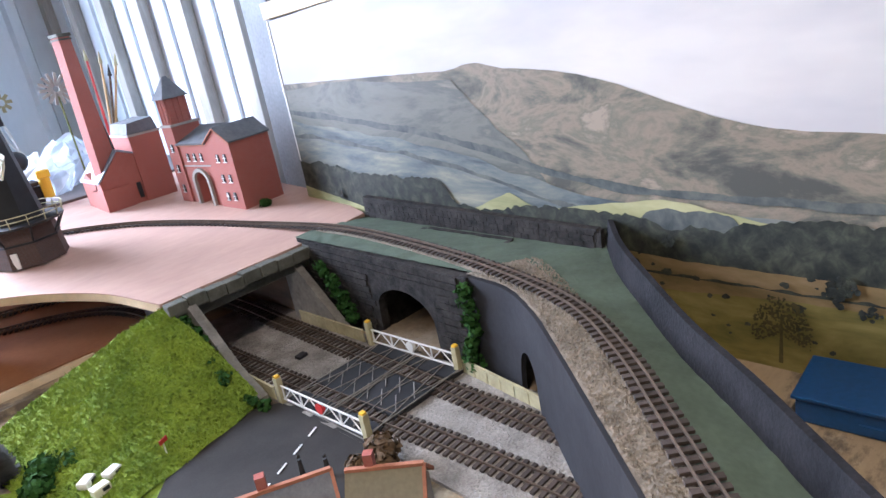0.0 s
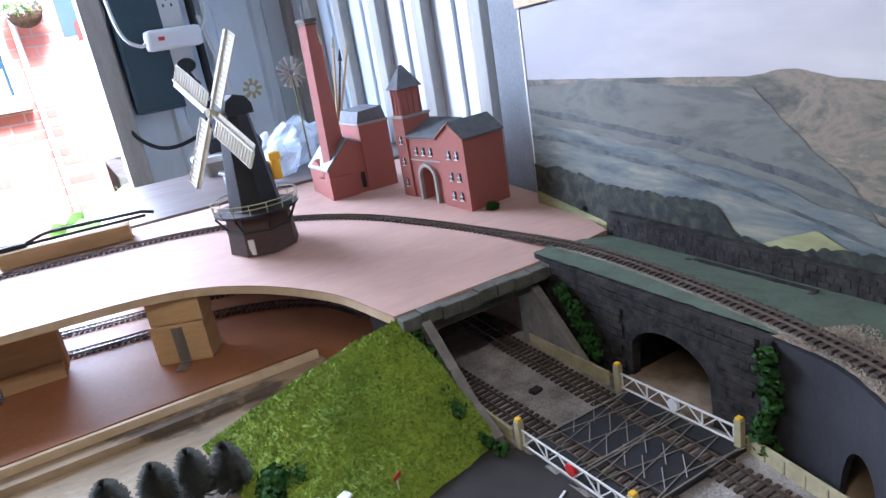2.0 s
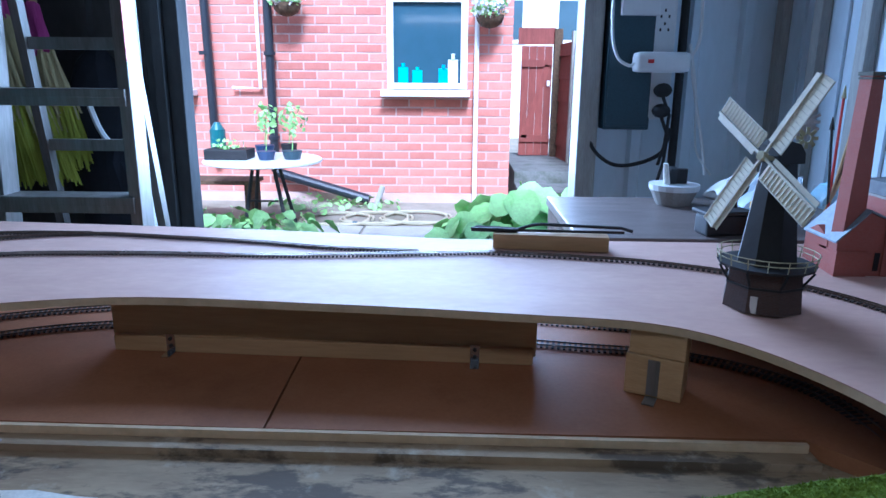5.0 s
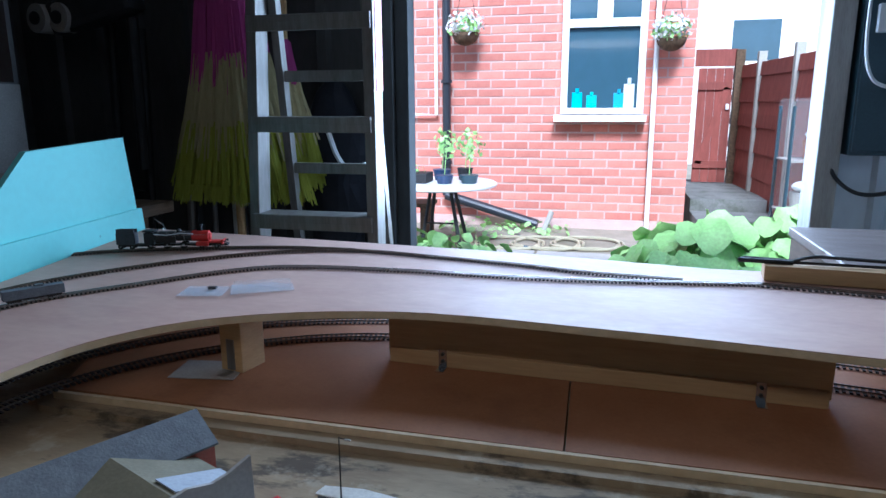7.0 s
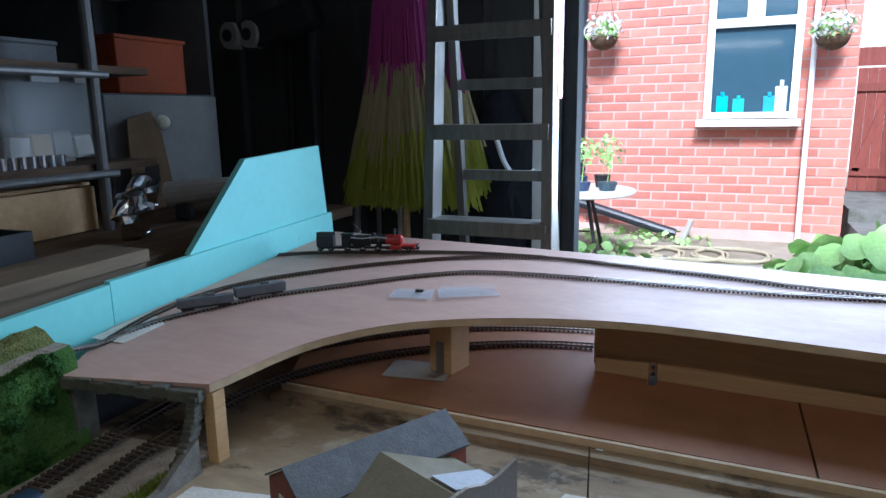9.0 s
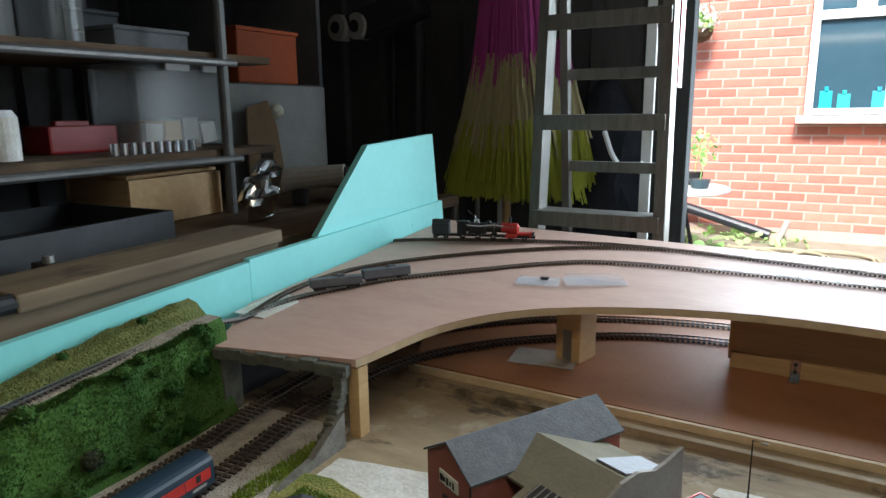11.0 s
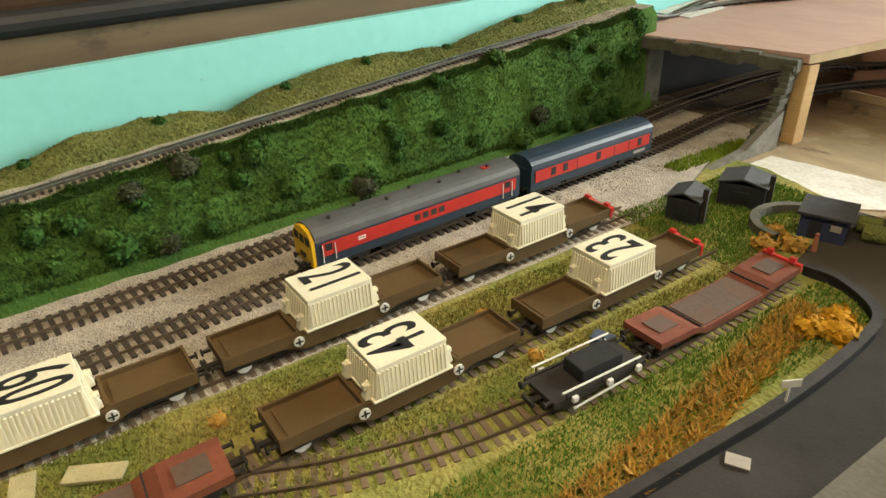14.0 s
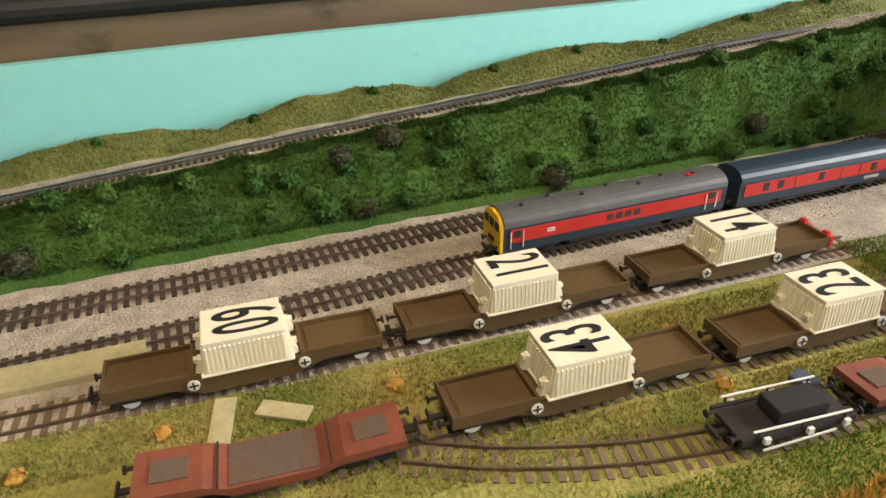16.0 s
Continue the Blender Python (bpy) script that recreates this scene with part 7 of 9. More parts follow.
# block with hacksaw, blister packs, rolling stock on the deck
bk = solid("timber_block", box(B(), (0, 0, 0.0135), (0.205, 0.045, 0.027), bevel=0.0015), PINE_X, "pale offcut of planed timber on the deck", "timber block", at=(-0.012, 1.428, dz(1.42) + 0.001), rz=-6)
hk = thing("junior_hacksaw", "black junior hacksaw lying on the timber block", "hacksaw", (-0.01, 1.428, dz(1.42) + 0.029), -3)
part("frame", tube_path(B(), [(-0.145, 0, 0.003), (-0.135, 0.006, 0.006), (-0.06, 0.004, 0.004), (-0.035, 0.004, 0.012), (-0.02, 0.004, 0.014), (0.125, 0.004, 0.010), (0.145, 0.004, 0.004)], 0.003, 8), BLACK, hk)
part("blade", box(B(), (0.0, 0.0, 0.0025), (0.26, 0.001, 0.005)), UNDER, hk)
part("handle", tube_path(B(), [(-0.145, 0, 0.003), (-0.06, -0.004, 0.003)], 0.0042, 8), BLACK, hk)
for x, y, w, d, rz, lb in ((-0.955, 1.225, 0.105, 0.06, 28, "clear blister pack lying on the deck"), (-1.045, 1.190, 0.075, 0.06, 12, "clear plastic bag with a small part on the deck")):
    bp = thing("blister_pack", lb, "packaging", (x, y, dz(y) + 0.001), rz, group="packs on the deck")
    part("card", box(B(), (0, 0, 0.0006), (w, d, 0.0012)), glass_mat("clear_pack_back", (0.80, 0.84, 0.90), 0.15, 0.22), bp)
    part("shell", box(B(), (0, 0, 0.005 if w > 0.09 else 0.002), (w * 0.92, d * 0.8, 0.008 if w > 0.09 else 0.002), bevel=0.0008), CLEARPL, bp)
    if w < 0.09:
        part("contents", box(B(), (0.01, 0.01, 0.004), (0.014, 0.008, 0.004)), UNDER, bp)
for k, (x, y, rz, L) in enumerate(((-1.352, 1.012, 50, 0.092), (-1.300, 1.092, 55, 0.09))):
    wg = thing("grey_bogie_wagon", "unpainted dark grey narrow gauge wagon on the deck track", "wagon", (x, y, dz(y) + 0.0055), rz - 90, group="grey wagons")
    part("body", box(B(), (0, 0, 0.013), (0.017, L, 0.016 if k else 0.014), bevel=0.001), GREYSLATE, wg)
    part("underframe", box(B(), (0, 0, 0.0045), (0.013, L * 0.9, 0.003)), UNDER, wg)
    for s in (-1, 1):
        part("bogie", box(B(), (0, s * L * 0.32, 0.003), (0.014, 0.02, 0.006)), UNDER, wg)
    part("hatch", box(B(), (0, L * 0.1, 0.0225), (0.008, 0.012, 0.004)), GREYSLATE, wg)
tl = thing("tank_locomotive", "black and red half-dismantled model locomotive on the back siding", "locomotive", (-1.262, 1.418, dz(1.418) + 0.0045), -74)
part("frame", box(B(), (0, 0, 0.008), (0.014, 0.225, 0.005)), UNDER, tl)
part("tender", box(box(box(B(), (0, -0.096, 0.022), (0.022, 0.038, 0.024), bevel=0.001), (0.009, -0.096, 0.038), (0.0015, 0.036, 0.010)), (-0.009, -0.096, 0.037), (0.0015, 0.036, 0.008)), HUTROOF, tl, "bare grey tender body")
part("tender_load", box(B(), (0, -0.092, 0.036), (0.012, 0.020, 0.008), bevel=0.003), UNDER, tl)
part("cab", box(box(B(), (0, -0.048, 0.022), (0.022, 0.020, 0.026), bevel=0.001), (0, -0.047, 0.038), (0.024, 0.026, 0.0025), bevel=0.0008), BLACK, tl)
part("boiler", cyl(B(), (0, -0.038, 0.026), (0, 0.040, 0.026), 0.0105, n=18), BLACK, tl)
for y in (-0.030, -0.012, 0.006, 0.024):
    part("boiler_band", cyl(B(), (0, y, 0.026), (0, y + 0.0012, 0.026), 0.0109, n=18), ALU, tl)
part("smokebox", cyl(B(), (0, 0.040, 0.026), (0, 0.074, 0.026), 0.0112, n=18), REDP, tl, "dark red front boiler section")
part("smokebox_door", cyl(B(), (0, 0.074, 0.026), (0, 0.078, 0.026), 0.0095, 0.006, 18), REDP, tl)
part("front_plate", box(B(), (0, 0.088, 0.014), (0.022, 0.028, 0.003)), REDP, tl, "red running plate")
part("buffer_beam", box(B(), (0, 0.103, 0.014), (0.026, 0.003, 0.009)), REDP, tl)
for s in (-1, 1):
    part("buffer", cyl(cyl(B(), (s * 0.009, 0.104, 0.015), (s * 0.009, 0.109, 0.015), 0.0014, n=8), (s * 0.009, 0.109, 0.015), (s * 0.009, 0.110, 0.015), 0.003, n=12), UNDER, tl)
    part("cylinder", cyl(B(), (s * 0.011, 0.050, 0.011), (s * 0.011, 0.074, 0.011), 0.0052, n=14), REDP, tl, "red cylinder")
    part("side_tank", box(B(), (s * 0.0125, -0.012, 0.021), (0.0035, 0.040, 0.013), bevel=0.0006), UNDER, tl)
    part("coupling_rod", box(B(), (s * 0.0102, 0.0, 0.0068), (0.0008, 0.085, 0.0016)), CHROME, tl, "bright steel rod")
    part("hand_rail", cyl(B(), (s * 0.0112, -0.034, 0.030), (s * 0.0112, 0.070, 0.030), 0.0005, n=5), CHROME, tl)
    for y in (-0.108, -0.084, -0.046, -0.012, 0.022, 0.060, 0.090):
        r = 0.0078 if -0.05 < y < 0.03 else 0.0052
        wl_ = part("wheel", cyl(B(), (s * 0.0062, y, r), (s * 0.0085, y, r), r, n=16), UNDER, tl)
        part("wheel_boss", cyl(B(), (s * 0.0085, y, r), (s * 0.0093, y, r), r * 0.35, n=8), ALU, wl_)
part("chimney", cyl(cyl(B(), (0, 0.058, 0.036), (0, 0.058, 0.048), 0.0030, 0.0026, 12), (0, 0.058, 0.048), (0, 0.058, 0.050), 0.0038, n=12), BLACK, tl)
part("dome", ball(B(), (0, 0.012, 0.036), 0.0055, (1, 1, 1.1)), BLACK, tl, smooth=True)
part("valve", cyl(B(), (0, -0.020, 0.036), (0, -0.020, 0.044), 0.0016, n=8), CHROME, tl)
part("loose_wire", tube_path(B(), [(0, -0.010, 0.036), (0.004, -0.020, 0.052), (0.006, -0.034, 0.064)], 0.0005, 5), CHROME, tl)
part("pipe_work", tube_path(B(), [(0.0112, 0.044, 0.032), (0.0125, 0.02, 0.034), (0.0125, -0.01, 0.030), (0.0125, -0.036, 0.032)], 0.0010, 6), WHITEPL, tl)


# ---- shed: doorway corner, bench, sockets, clutter ----
sb = thing("side_bench", "dark brown bench box beside the doorway", "bench", (0.40, 1.72, FLOOR))
part("top", box(B(), (0, 0, 0.80), (0.70, 0.46, 0.022), bevel=0.003), mat("bench_top", (0.16, 0.125, 0.11), (0.11, 0.085, 0.075), rough=0.4, scale=8, stretch=(1, 4, 1)), sb)
part("side", box(B(), (-0.335, 0, 0.735), (0.02, 0.44, 0.11)), TIMBER, sb)
part("back_panel", box(B(), (0, 0.215, 0.735), (0.66, 0.02, 0.11)), TIMBER, sb)
for x in (-0.31, 0.31):
    for y in (-0.19, 0.19):
        part("leg", box(B(), (x, y, 0.39), (0.045, 0.045, 0.78)), TIMBER, sb)
BT = FLOOR + 0.811
tc_ = thing("wall_cabinet", "dark teal metal cabinet on the wall by the doorway", "cabinet", (0.302, 2.235, 1.085))
part("body", box(B(), (0, 0, 0.22), (0.130, 0.075, 0.44), bevel=0.004), TEAL, tc_)
part("door", box(B(), (0, -0.040, 0.22), (0.120, 0.006, 0.42), bevel=0.003), TEAL, tc_)
sk = thing("socket_strip", "white extension socket strip mounted upright on the wall", "socket strip", (0.388, 2.215, 1.115))
part("strip", box(B(), (0, 0, 0.18), (0.066, 0.035, 0.36), bevel=0.005), WHITEPL, sk)
for z in (0.335, 0.285, 0.25):
    for dx, dz_ in ((0, 0.010), (-0.011, -0.006), (0.011, -0.006)):
        part("socket_hole", box(B(), (dx, -0.0178, z + dz_), (0.005, 0.001, 0.008)), BLACK, sk)
ds = thing("double_socket", "white double socket on the wall", "socket", (0.315, 2.190, 1.395))
part("plate", box(B(), (0, 0, 0.035), (0.105, 0.03, 0.07), bevel=0.004), WHITEPL, ds)
ad_ = thing("plug_adapter", "white rounded plug adapter with a red neon switch", "plug adapter", (0.374, 2.155, 1.245))
part("body", box(B(), (0, 0, 0.026), (0.148, 0.06, 0.054), bevel=0.014), WHITEPL, ad_, smooth=True)
part("switch", box(B(), (-0.035, -0.031, 0.028), (0.016, 0.003, 0.010), bevel=0.001), REDBRIGHT, ad_, "red neon rocker switch")
for z in (1.178, 1.122):
    pg = thing("black_plug", "black mains plug in the socket strip", "plug", (0.392, 2.175, z), group="black plugs")
    part("body", ball(B(), (0, 0, 0.018), 0.024, (1.1, 1.0, 0.85), 2), BLACK, pg, smooth=True)
    part("cable", tube_path(B(), [(0.0, -0.008, 0.0), (0.02, -0.012, -0.05), (0.015, -0.01, -0.13), (0.0, -0.01, -0.19)], 0.005), BLACK, pg)


def cable(label, pts, r, material):
    solid("cable", tube_path(B(), bezier(pts, 6), r, 6), material, label, "cable", group="cables")


cable("white mains cable looping beside the cabinet", [(0.235, 2.16, 1.60), (0.235, 2.16, 1.38), (0.25, 2.15, 1.29), (0.285, 2.15, 1.262), (0.302, 2.15, 1.268)], 0.0045, WHITEPL)
cable("white mains cable hanging down by the sockets", [(0.46, 2.17, 1.60), (0.475, 2.16, 1.40), (0.47, 2.15, 1.32), (0.448, 2.15, 1.28)], 0.0045, WHITEPL)
cable("white mains cable hanging towards the bench", [(0.45, 2.16, 1.32), (0.47, 2.15, 1.20), (0.50, 2.13, 1.05), (0.505, 2.1, 0.97)], 0.004, WHITEPL)
cable("grey-white cable hanging towards the bench", [(0.46, 2.18, 1.32), (0.485, 2.17, 1.18), (0.49, 2.15, 1.04), (0.52, 2.1, 0.97)], 0.003, WHITEPL)
cable("thick black cable sagging across the wall", [(0.205, 2.24, 1.09), (0.215, 2.22, 1.03), (0.27, 2.21, 0.985), (0.34, 2.21, 0.985), (0.41, 2.20, 1.02), (0.43, 2.2, 1.09)], 0.006, BLACK)
solid("meter_pipe", cyl(B(), (0, 0, 0), (0, 0, 0.9), 0.012, n=10), BLACK, "black conduit standing on the wall", "conduit", at=(0.455, 2.24, 0.95))

bw_ = thing("plastic_bowl", "grey-white plastic bowl with oddments on the bench", "bowl", (0.345, 1.86, BT))
part("bowl", cyl(B(), (0, 0, 0), (0, 0, 0.04), 0.04, 0.058, 20), CARDGREY, bw_)
part("rim", cyl(B(), (0, 0, 0.036), (0, 0, 0.050), 0.058, 0.060, 20), WHITEPL, bw_)
part("oddment", box(box(B(), (-0.01, 0, 0.065), (0.02, 0.02, 0.05), rz=20, rx=12), (0.018, 0.01, 0.06), (0.026, 0.02, 0.05), rz=-10), BLACK, bw_)
part("bottle", cyl(B(), (-0.02, -0.01, 0.04), (-0.028, -0.01, 0.10), 0.009, 0.006, 10), PLASTER, bw_)


HAZYPL = glass_mat("hazy_film", (0.72, 0.80, 0.88), 0.12, 0.5)


def crumpled(label, at, r, material, squash=0.8):
    bm = ball(B(), (0, 0, r * squash), r, (1, 1, squash), 3)
    for v in bm.verts:
        v.co += Vector((noise.noise(v.co * 30), noise.noise(v.co * 31 + Vector((5, 0, 0))), noise.noise(v.co * 29))) * r * 0.55
        v.co.z = max(v.co.z, 0.001)
    solid("crumpled_bag", bm, material, label, "plastic bag", at=at, group="crumpled bags")


crumpled("crumpled clear plastic bag on the bench", (0.50, 1.70, BT), 0.062, HAZYPL)
crumpled("crumpled white plastic bag on the bench", (0.46, 1.80, BT), 0.045, WHITEPL)
crumpled("crumpled pale plastic wrap on the bench", (0.44, 1.62, BT), 0.045, HAZYPL)
crumpled("pale blue crumpled plastic bag on the bench", (0.66, 1.72, BT), 0.05, mat("pale_blue_film", (0.35, 0.55, 0.66), (0.28, 0.46, 0.56), rough=0.3))
jar = thing("brush_jar", "glass jar holding paint brushes and sticks", "jar", (0.575, 1.60, BT))
part("glass", cyl(B(), (0, 0, 0), (0, 0, 0.085), 0.032, 0.032, 16), CLEARPL, jar)
for k, (dx, dy, h) in enumerate(((0.02, 0.0, 0.25), (0.03, 0.01, 0.22), (0.01, 0.02, 0.26), (-0.01, 0.0, 0.20), (0.035, -0.01, 0.24))):
    st = part("brush", cyl(B(), (-dx * 0.4, -dy * 0.4, 0.004), (dx * 1.6, dy * 1.6, h), 0.003, 0.0025, 7), (PINE, TIMBER, REDP, BLACK, PINE)[k], jar)
    part("bristle_tip", cyl(B(), (dx * 1.6, dy * 1.6, h), (dx * 1.75, dy * 1.75, h + 0.025), 0.005, 0.001, 8), UNDER if k % 2 else FENCECREAM, st)
fl_ = thing("dried_flower", "pale dried flower head on a stem", "dried flower", (0.50, 1.60, BT))
part("stem", cyl(B(), (0, 0, 0), (0, 0, 0.2), 0.002, n=6), OLIVE, fl_)
bm = B()
for k in range(14):
    a = 6.283 * k / 14
    box(bm, (0.020 * math.cos(a), -0.004 * (k % 2), 0.215 + 0.020 * math.sin(a)), (0.028, 0.002, 0.006), ry=-math.degrees(a))
part("petals", bm, CARDGREY, fl_)
solid("yellow_pot", box(cyl(B(), (0, 0, 0), (0, 0, 0.04), 0.010, 0.011, 14), (0, 0, 0.048), (0.026, 0.02, 0.016), bevel=0.003), YELLOW, "yellow tool with a pale grip on the bench", "tool", at=(0.395, 1.515, dz(1.5) + 0.014))
bs_ = thing("black_brush", "round black brush standing in the clutter", "brush", (0.37, 1.56, BT))
part("handle", cyl(B(), (0, 0, 0), (0, 0, 0.075), 0.004, n=8), BLACK, bs_)
part("head", ball(B(), (0, 0, 0.092), 0.022), BLACK, bs_, smooth=True)
solid("black_basket", box(box(B(), (0, 0, 0.02), (0.09, 0.05, 0.04), bevel=0.006), (0, 0, 0.045), (0.10, 0.06, 0.008), bevel=0.003), BLACK, "black plastic tray in the clutter behind the windmill", "tray", at=(0.34, 1.54, BT), rz=10)

# ---- shed: ladder, straw broom, wall junk ----
ld = thing("step_ladder", "aluminium step ladder leaning by the doorway", "ladder", (-1.150, 1.88, FLOOR + 0.01))
for s in (-1, 1):
    st = part("stile", box(B(), (0, 0, 1.0), (0.030, 0.065, 2.05), bevel=0.003), ALU, ld)
    st.matrix_basis = pose(s * 0.185, -0.03, 0, -3, s * -1.0, 0)
    st = part("rear_stile", box(B(), (0, 0, 0.95), (0.022, 0.03, 1.95)), ALU, ld)
    st.matrix_basis = pose(s * 0.155, 0.30, 0, 9, s * -1.0, 0)
for k in range(7):
    z = 0.2715 + k * 0.26
    part("tread", box(box(B(), (0, 0, 0), (0.345, 0.085, 0.022), bevel=0.003), (0, -0.038, -0.014), (0.345, 0.008, 0.032), bevel=0.002), ALU, ld).matrix_basis = pose(0, -0.03 + 0.052 * z, z)
    if k < 6:
        part("rear_rung", box(B(), (0, 0.30 - 0.155 * (z + 0.12), z + 0.12), (0.29, 0.02, 0.03)), ALU, ld)
part("rivet_plate", box(B(), (0.2035, -0.03, 1.25), (0.002, 0.05, 0.25)), REDP, ld, "red safety sticker")
bm_ = thing("straw_skirt", "hanging straw bundle dyed pink, cream and yellow-green", "straw bundle", (-1.525, 2.10, 0))
part("pole", cyl(B(), (0.0, 0.03, 0.80), (0.0, 0.03, 2.1), 0.014, n=10), PINE, bm_)
STRAW = [mat("straw_pink", (0.46, 0.06, 0.26), (0.36, 0.04, 0.2), rough=0.8, scale=30, stretch=(8, 8, 0.4)), mat("straw_cream", (0.50, 0.43, 0.22), (0.38, 0.32, 0.14), rough=0.8, scale=30, stretch=(8, 8, 0.4)), mat("straw_green", (0.36, 0.37, 0.025), (0.26, 0.28, 0.02), rough=0.8, scale=30, stretch=(8, 8, 0.4))]


def straw(cx, r_top, r_bot, z0, z1, m_, n, parent, nm, w=0.006):
    bm = B()
    for k in range(n):
        a = random.uniform(0, 6.283)
        q = random.uniform(0.25, 1.0)
        p = Vector((cx + r_top * q * math.cos(a), 0.45 * r_top * q * math.sin(a), z0 + random.uniform(-0.03, 0.02)))
        e = Vector((cx + r_bot * q * math.cos(a) + random.uniform(-0.012, 0.012), 0.45 * r_bot * q * math.sin(a), z1 + random.uniform(-0.035, 0.035)))
        s = Vector((w * random.uniform(0.4, 0.8), w * 0.4, 0))
        bm.faces.new([bm.verts.new(p - s), bm.verts.new(p + s), bm.verts.new(e + s * 0.7), bm.verts.new(e - s * 0.7)])
    return part(nm, bm, m_, parent)


for z0, z1, r0, r1, m_ in ((1.62, 1.30, 0.070, 0.105, STRAW[0]), (1.30, 1.10, 0.105, 0.165, STRAW[1]), (1.10, 0.985, 0.165, 0.20, STRAW[2])):
    part("inner_straw", cyl(B(), (0.025, 0, z1), (0.025, 0, z0), r1, r0, 28, caps=False), m_, bm_).matrix_basis = Matrix.Diagonal((1, 0.42, 1, 1))
straw(0.02, 0.085, 0.135, 1.66, 1.26, STRAW[0], 900, bm_, "pink_straw", 0.004)
straw(0.025, 0.125, 0.205, 1.36, 1.09, STRAW[1], 1500, bm_, "cream_straw", 0.004)
straw(0.03, 0.185, 0.245, 1.16, 0.955, STRAW[2], 1600, bm_, "green_straw", 0.004)
straw(0.02, 0.05, 0.06, 1.85, 1.58, STRAW[2], 420, bm_, "green_straw")
b2_ = thing("straw_broom", "small straw broom dyed pink and yellow-green hanging behind the ladder", "broom", (-1.355, 2.16, 0))
part("pole", cyl(B(), (-0.02, 0.03, 1.1), (0.0, 0.03, 2.0), 0.010, n=8), PINE, b2_)
straw(0, 0.02, 0.035, 1.40, 1.28, STRAW[0], 140, b2_, "pink_straw")
straw(0, 0.045, 0.09, 1.28, 1.10, STRAW[1], 200, b2_, "cream_straw")
straw(0.01, 0.08, 0.11, 1.14, 0.985, STRAW[2], 260, b2_, "green_straw")
hkp = thing("garden_fork", "white plastic garden tool handle against the wall", "tool handle", (-1.56, 2.17, FLOOR))
part("shaft", cyl(B(), (0, 0, 0), (0, 0, 0.86), 0.016, n=10), WHITEPL, hkp)
part("grip", tube_path(B(), [(0.0, 0, 0.86), (0.035, 0, 0.84), (0.04, 0, 0.79), (0.0, 0, 0.76)], 0.007, 8), WHITEPL, hkp)
for x, y, r, h, m_, lb in ((-1.79, 2.20, 0.014, 1.0, ALU, "grey metal tube leaning on the wall"), (-1.92, 2.18, 0.016, 1.35, BLACK, "black tool pole leaning on the wall"), (-1.70, 2.22, 0.01, 1.5, ALU, "thin metal pole leaning on the wall"), (-2.05, 2.2, 0.015, 1.4, BLACK, "black pole leaning on the wall")):
    solid("leaning_pole", cyl(B(), (0, 0, 0), (0.03, 0.03, h), r, n=10), m_, lb, "pole", at=(x, y, FLOOR), group="leaning poles")
st_ = thing("strimmer", "black garden strimmer hung on the wall with two cream wheels", "garden tool", (-1.965, 2.08, 1.47))
part("body", box(B(), (0.02, 0, 0.05), (0.30, 0.09, 0.10), ry=-14, bevel=0.02), BLACK, st_)
part("shaft", cyl(B(), (0.13, 0.02, 0.02), (0.10, 0.05, -0.45), 0.018, n=10), BLACK, st_)
for dx in (-0.16, -0.08):
    wh = part("wheel", cyl(B(), (dx, -0.05, 0.02), (dx + 0.01, 0.0, 0.02), 0.044, n=24), CARDGREY, st_, "cream plastic wheel")
    part("hub", cyl(B(), (dx - 0.002, -0.056, 0.02), (dx, -0.04, 0.02), 0.02, n=16), BLACK, wh)
jk = thing("dark_coat", "dark blue-black coat hanging behind the ladder", "coat", (-1.22, 2.20, 0.7))
bm = ball(B(), (0, 0, 0.28), 0.28, (0.42, 0.22, 1.15), 3)
for v in bm.verts:
    v.co += Vector((0, 0.02, 0)) + Vector((noise.noise(v.co * 7), 0, 0)) * 0.06
part("cloth", bm, mat("dark_cloth", (0.018, 0.02, 0.028), (0.01, 0.011, 0.016), rough=0.9), jk)
part("strap", tube_path(B(), bezier([(0.02, -0.09, 0.44), (0.05, -0.1, 0.37), (0.09, -0.1, 0.33), (0.14, -0.1, 0.35)], 5), 0.008, 6), WHITEPL, jk, "white strap")
jk2 = solid("garden_sack", box(B(), (0, 0, 0.42), (0.5, 0.14, 0.84), bevel=0.05), mat("black_sack", (0.014, 0.014, 0.016), rough=0.5), "black garden sack against the wall", "sack", at=(-2.1, 2.08, FLOOR))

# ---- shed: shelves and boxes on the left ----
SX = -1.86
rk = thing("shelf_rack", "steel pole shelf rack with rough boards", "shelving", (0, 0, 0))
POLE = mat("rack_pole", (0.17, 0.165, 0.155), (0.11, 0.105, 0.10), rough=0.5, metal=0.5)
for y in (0.42, 1.26):
    part("pole", cyl(B(), (SX + 0.0, y, 0.971), (SX + 0.01, y, 2.25), 0.013, n=12), POLE, rk)
    part("pole", cyl(B(), (-2.36, y, 0.971), (-2.36, y, 2.25), 0.013, n=12), POLE, rk)
for z in (1.115, 1.335, 1.62):
    part("shelf_board", box(B(), (-2.12, 0.62, z), (0.50, 1.62, 0.018), bevel=0.002), TIMBER, rk)
    part("front_bar", cyl(B(), (SX + 0.012, -0.2, z - 0.014), (SX + 0.012, 1.29, z - 0.014), 0.009, n=10), POLE, rk)
JARPL = glass_mat("grey_clear_jar", (0.30, 0.30, 0.28), 0.25, 0.45)
# Grey darkened to carry the shade of the shelf corner.
SHELFGREY = mat("shaded_shelf_grey", (0.13, 0.13, 0.13), (0.09, 0.09, 0.09), rough=0.6)
sbx = thing("storage_box", "clear plastic storage box with a grey lid on the shelf", "storage box", (-2.10, 1.27, 1.125))
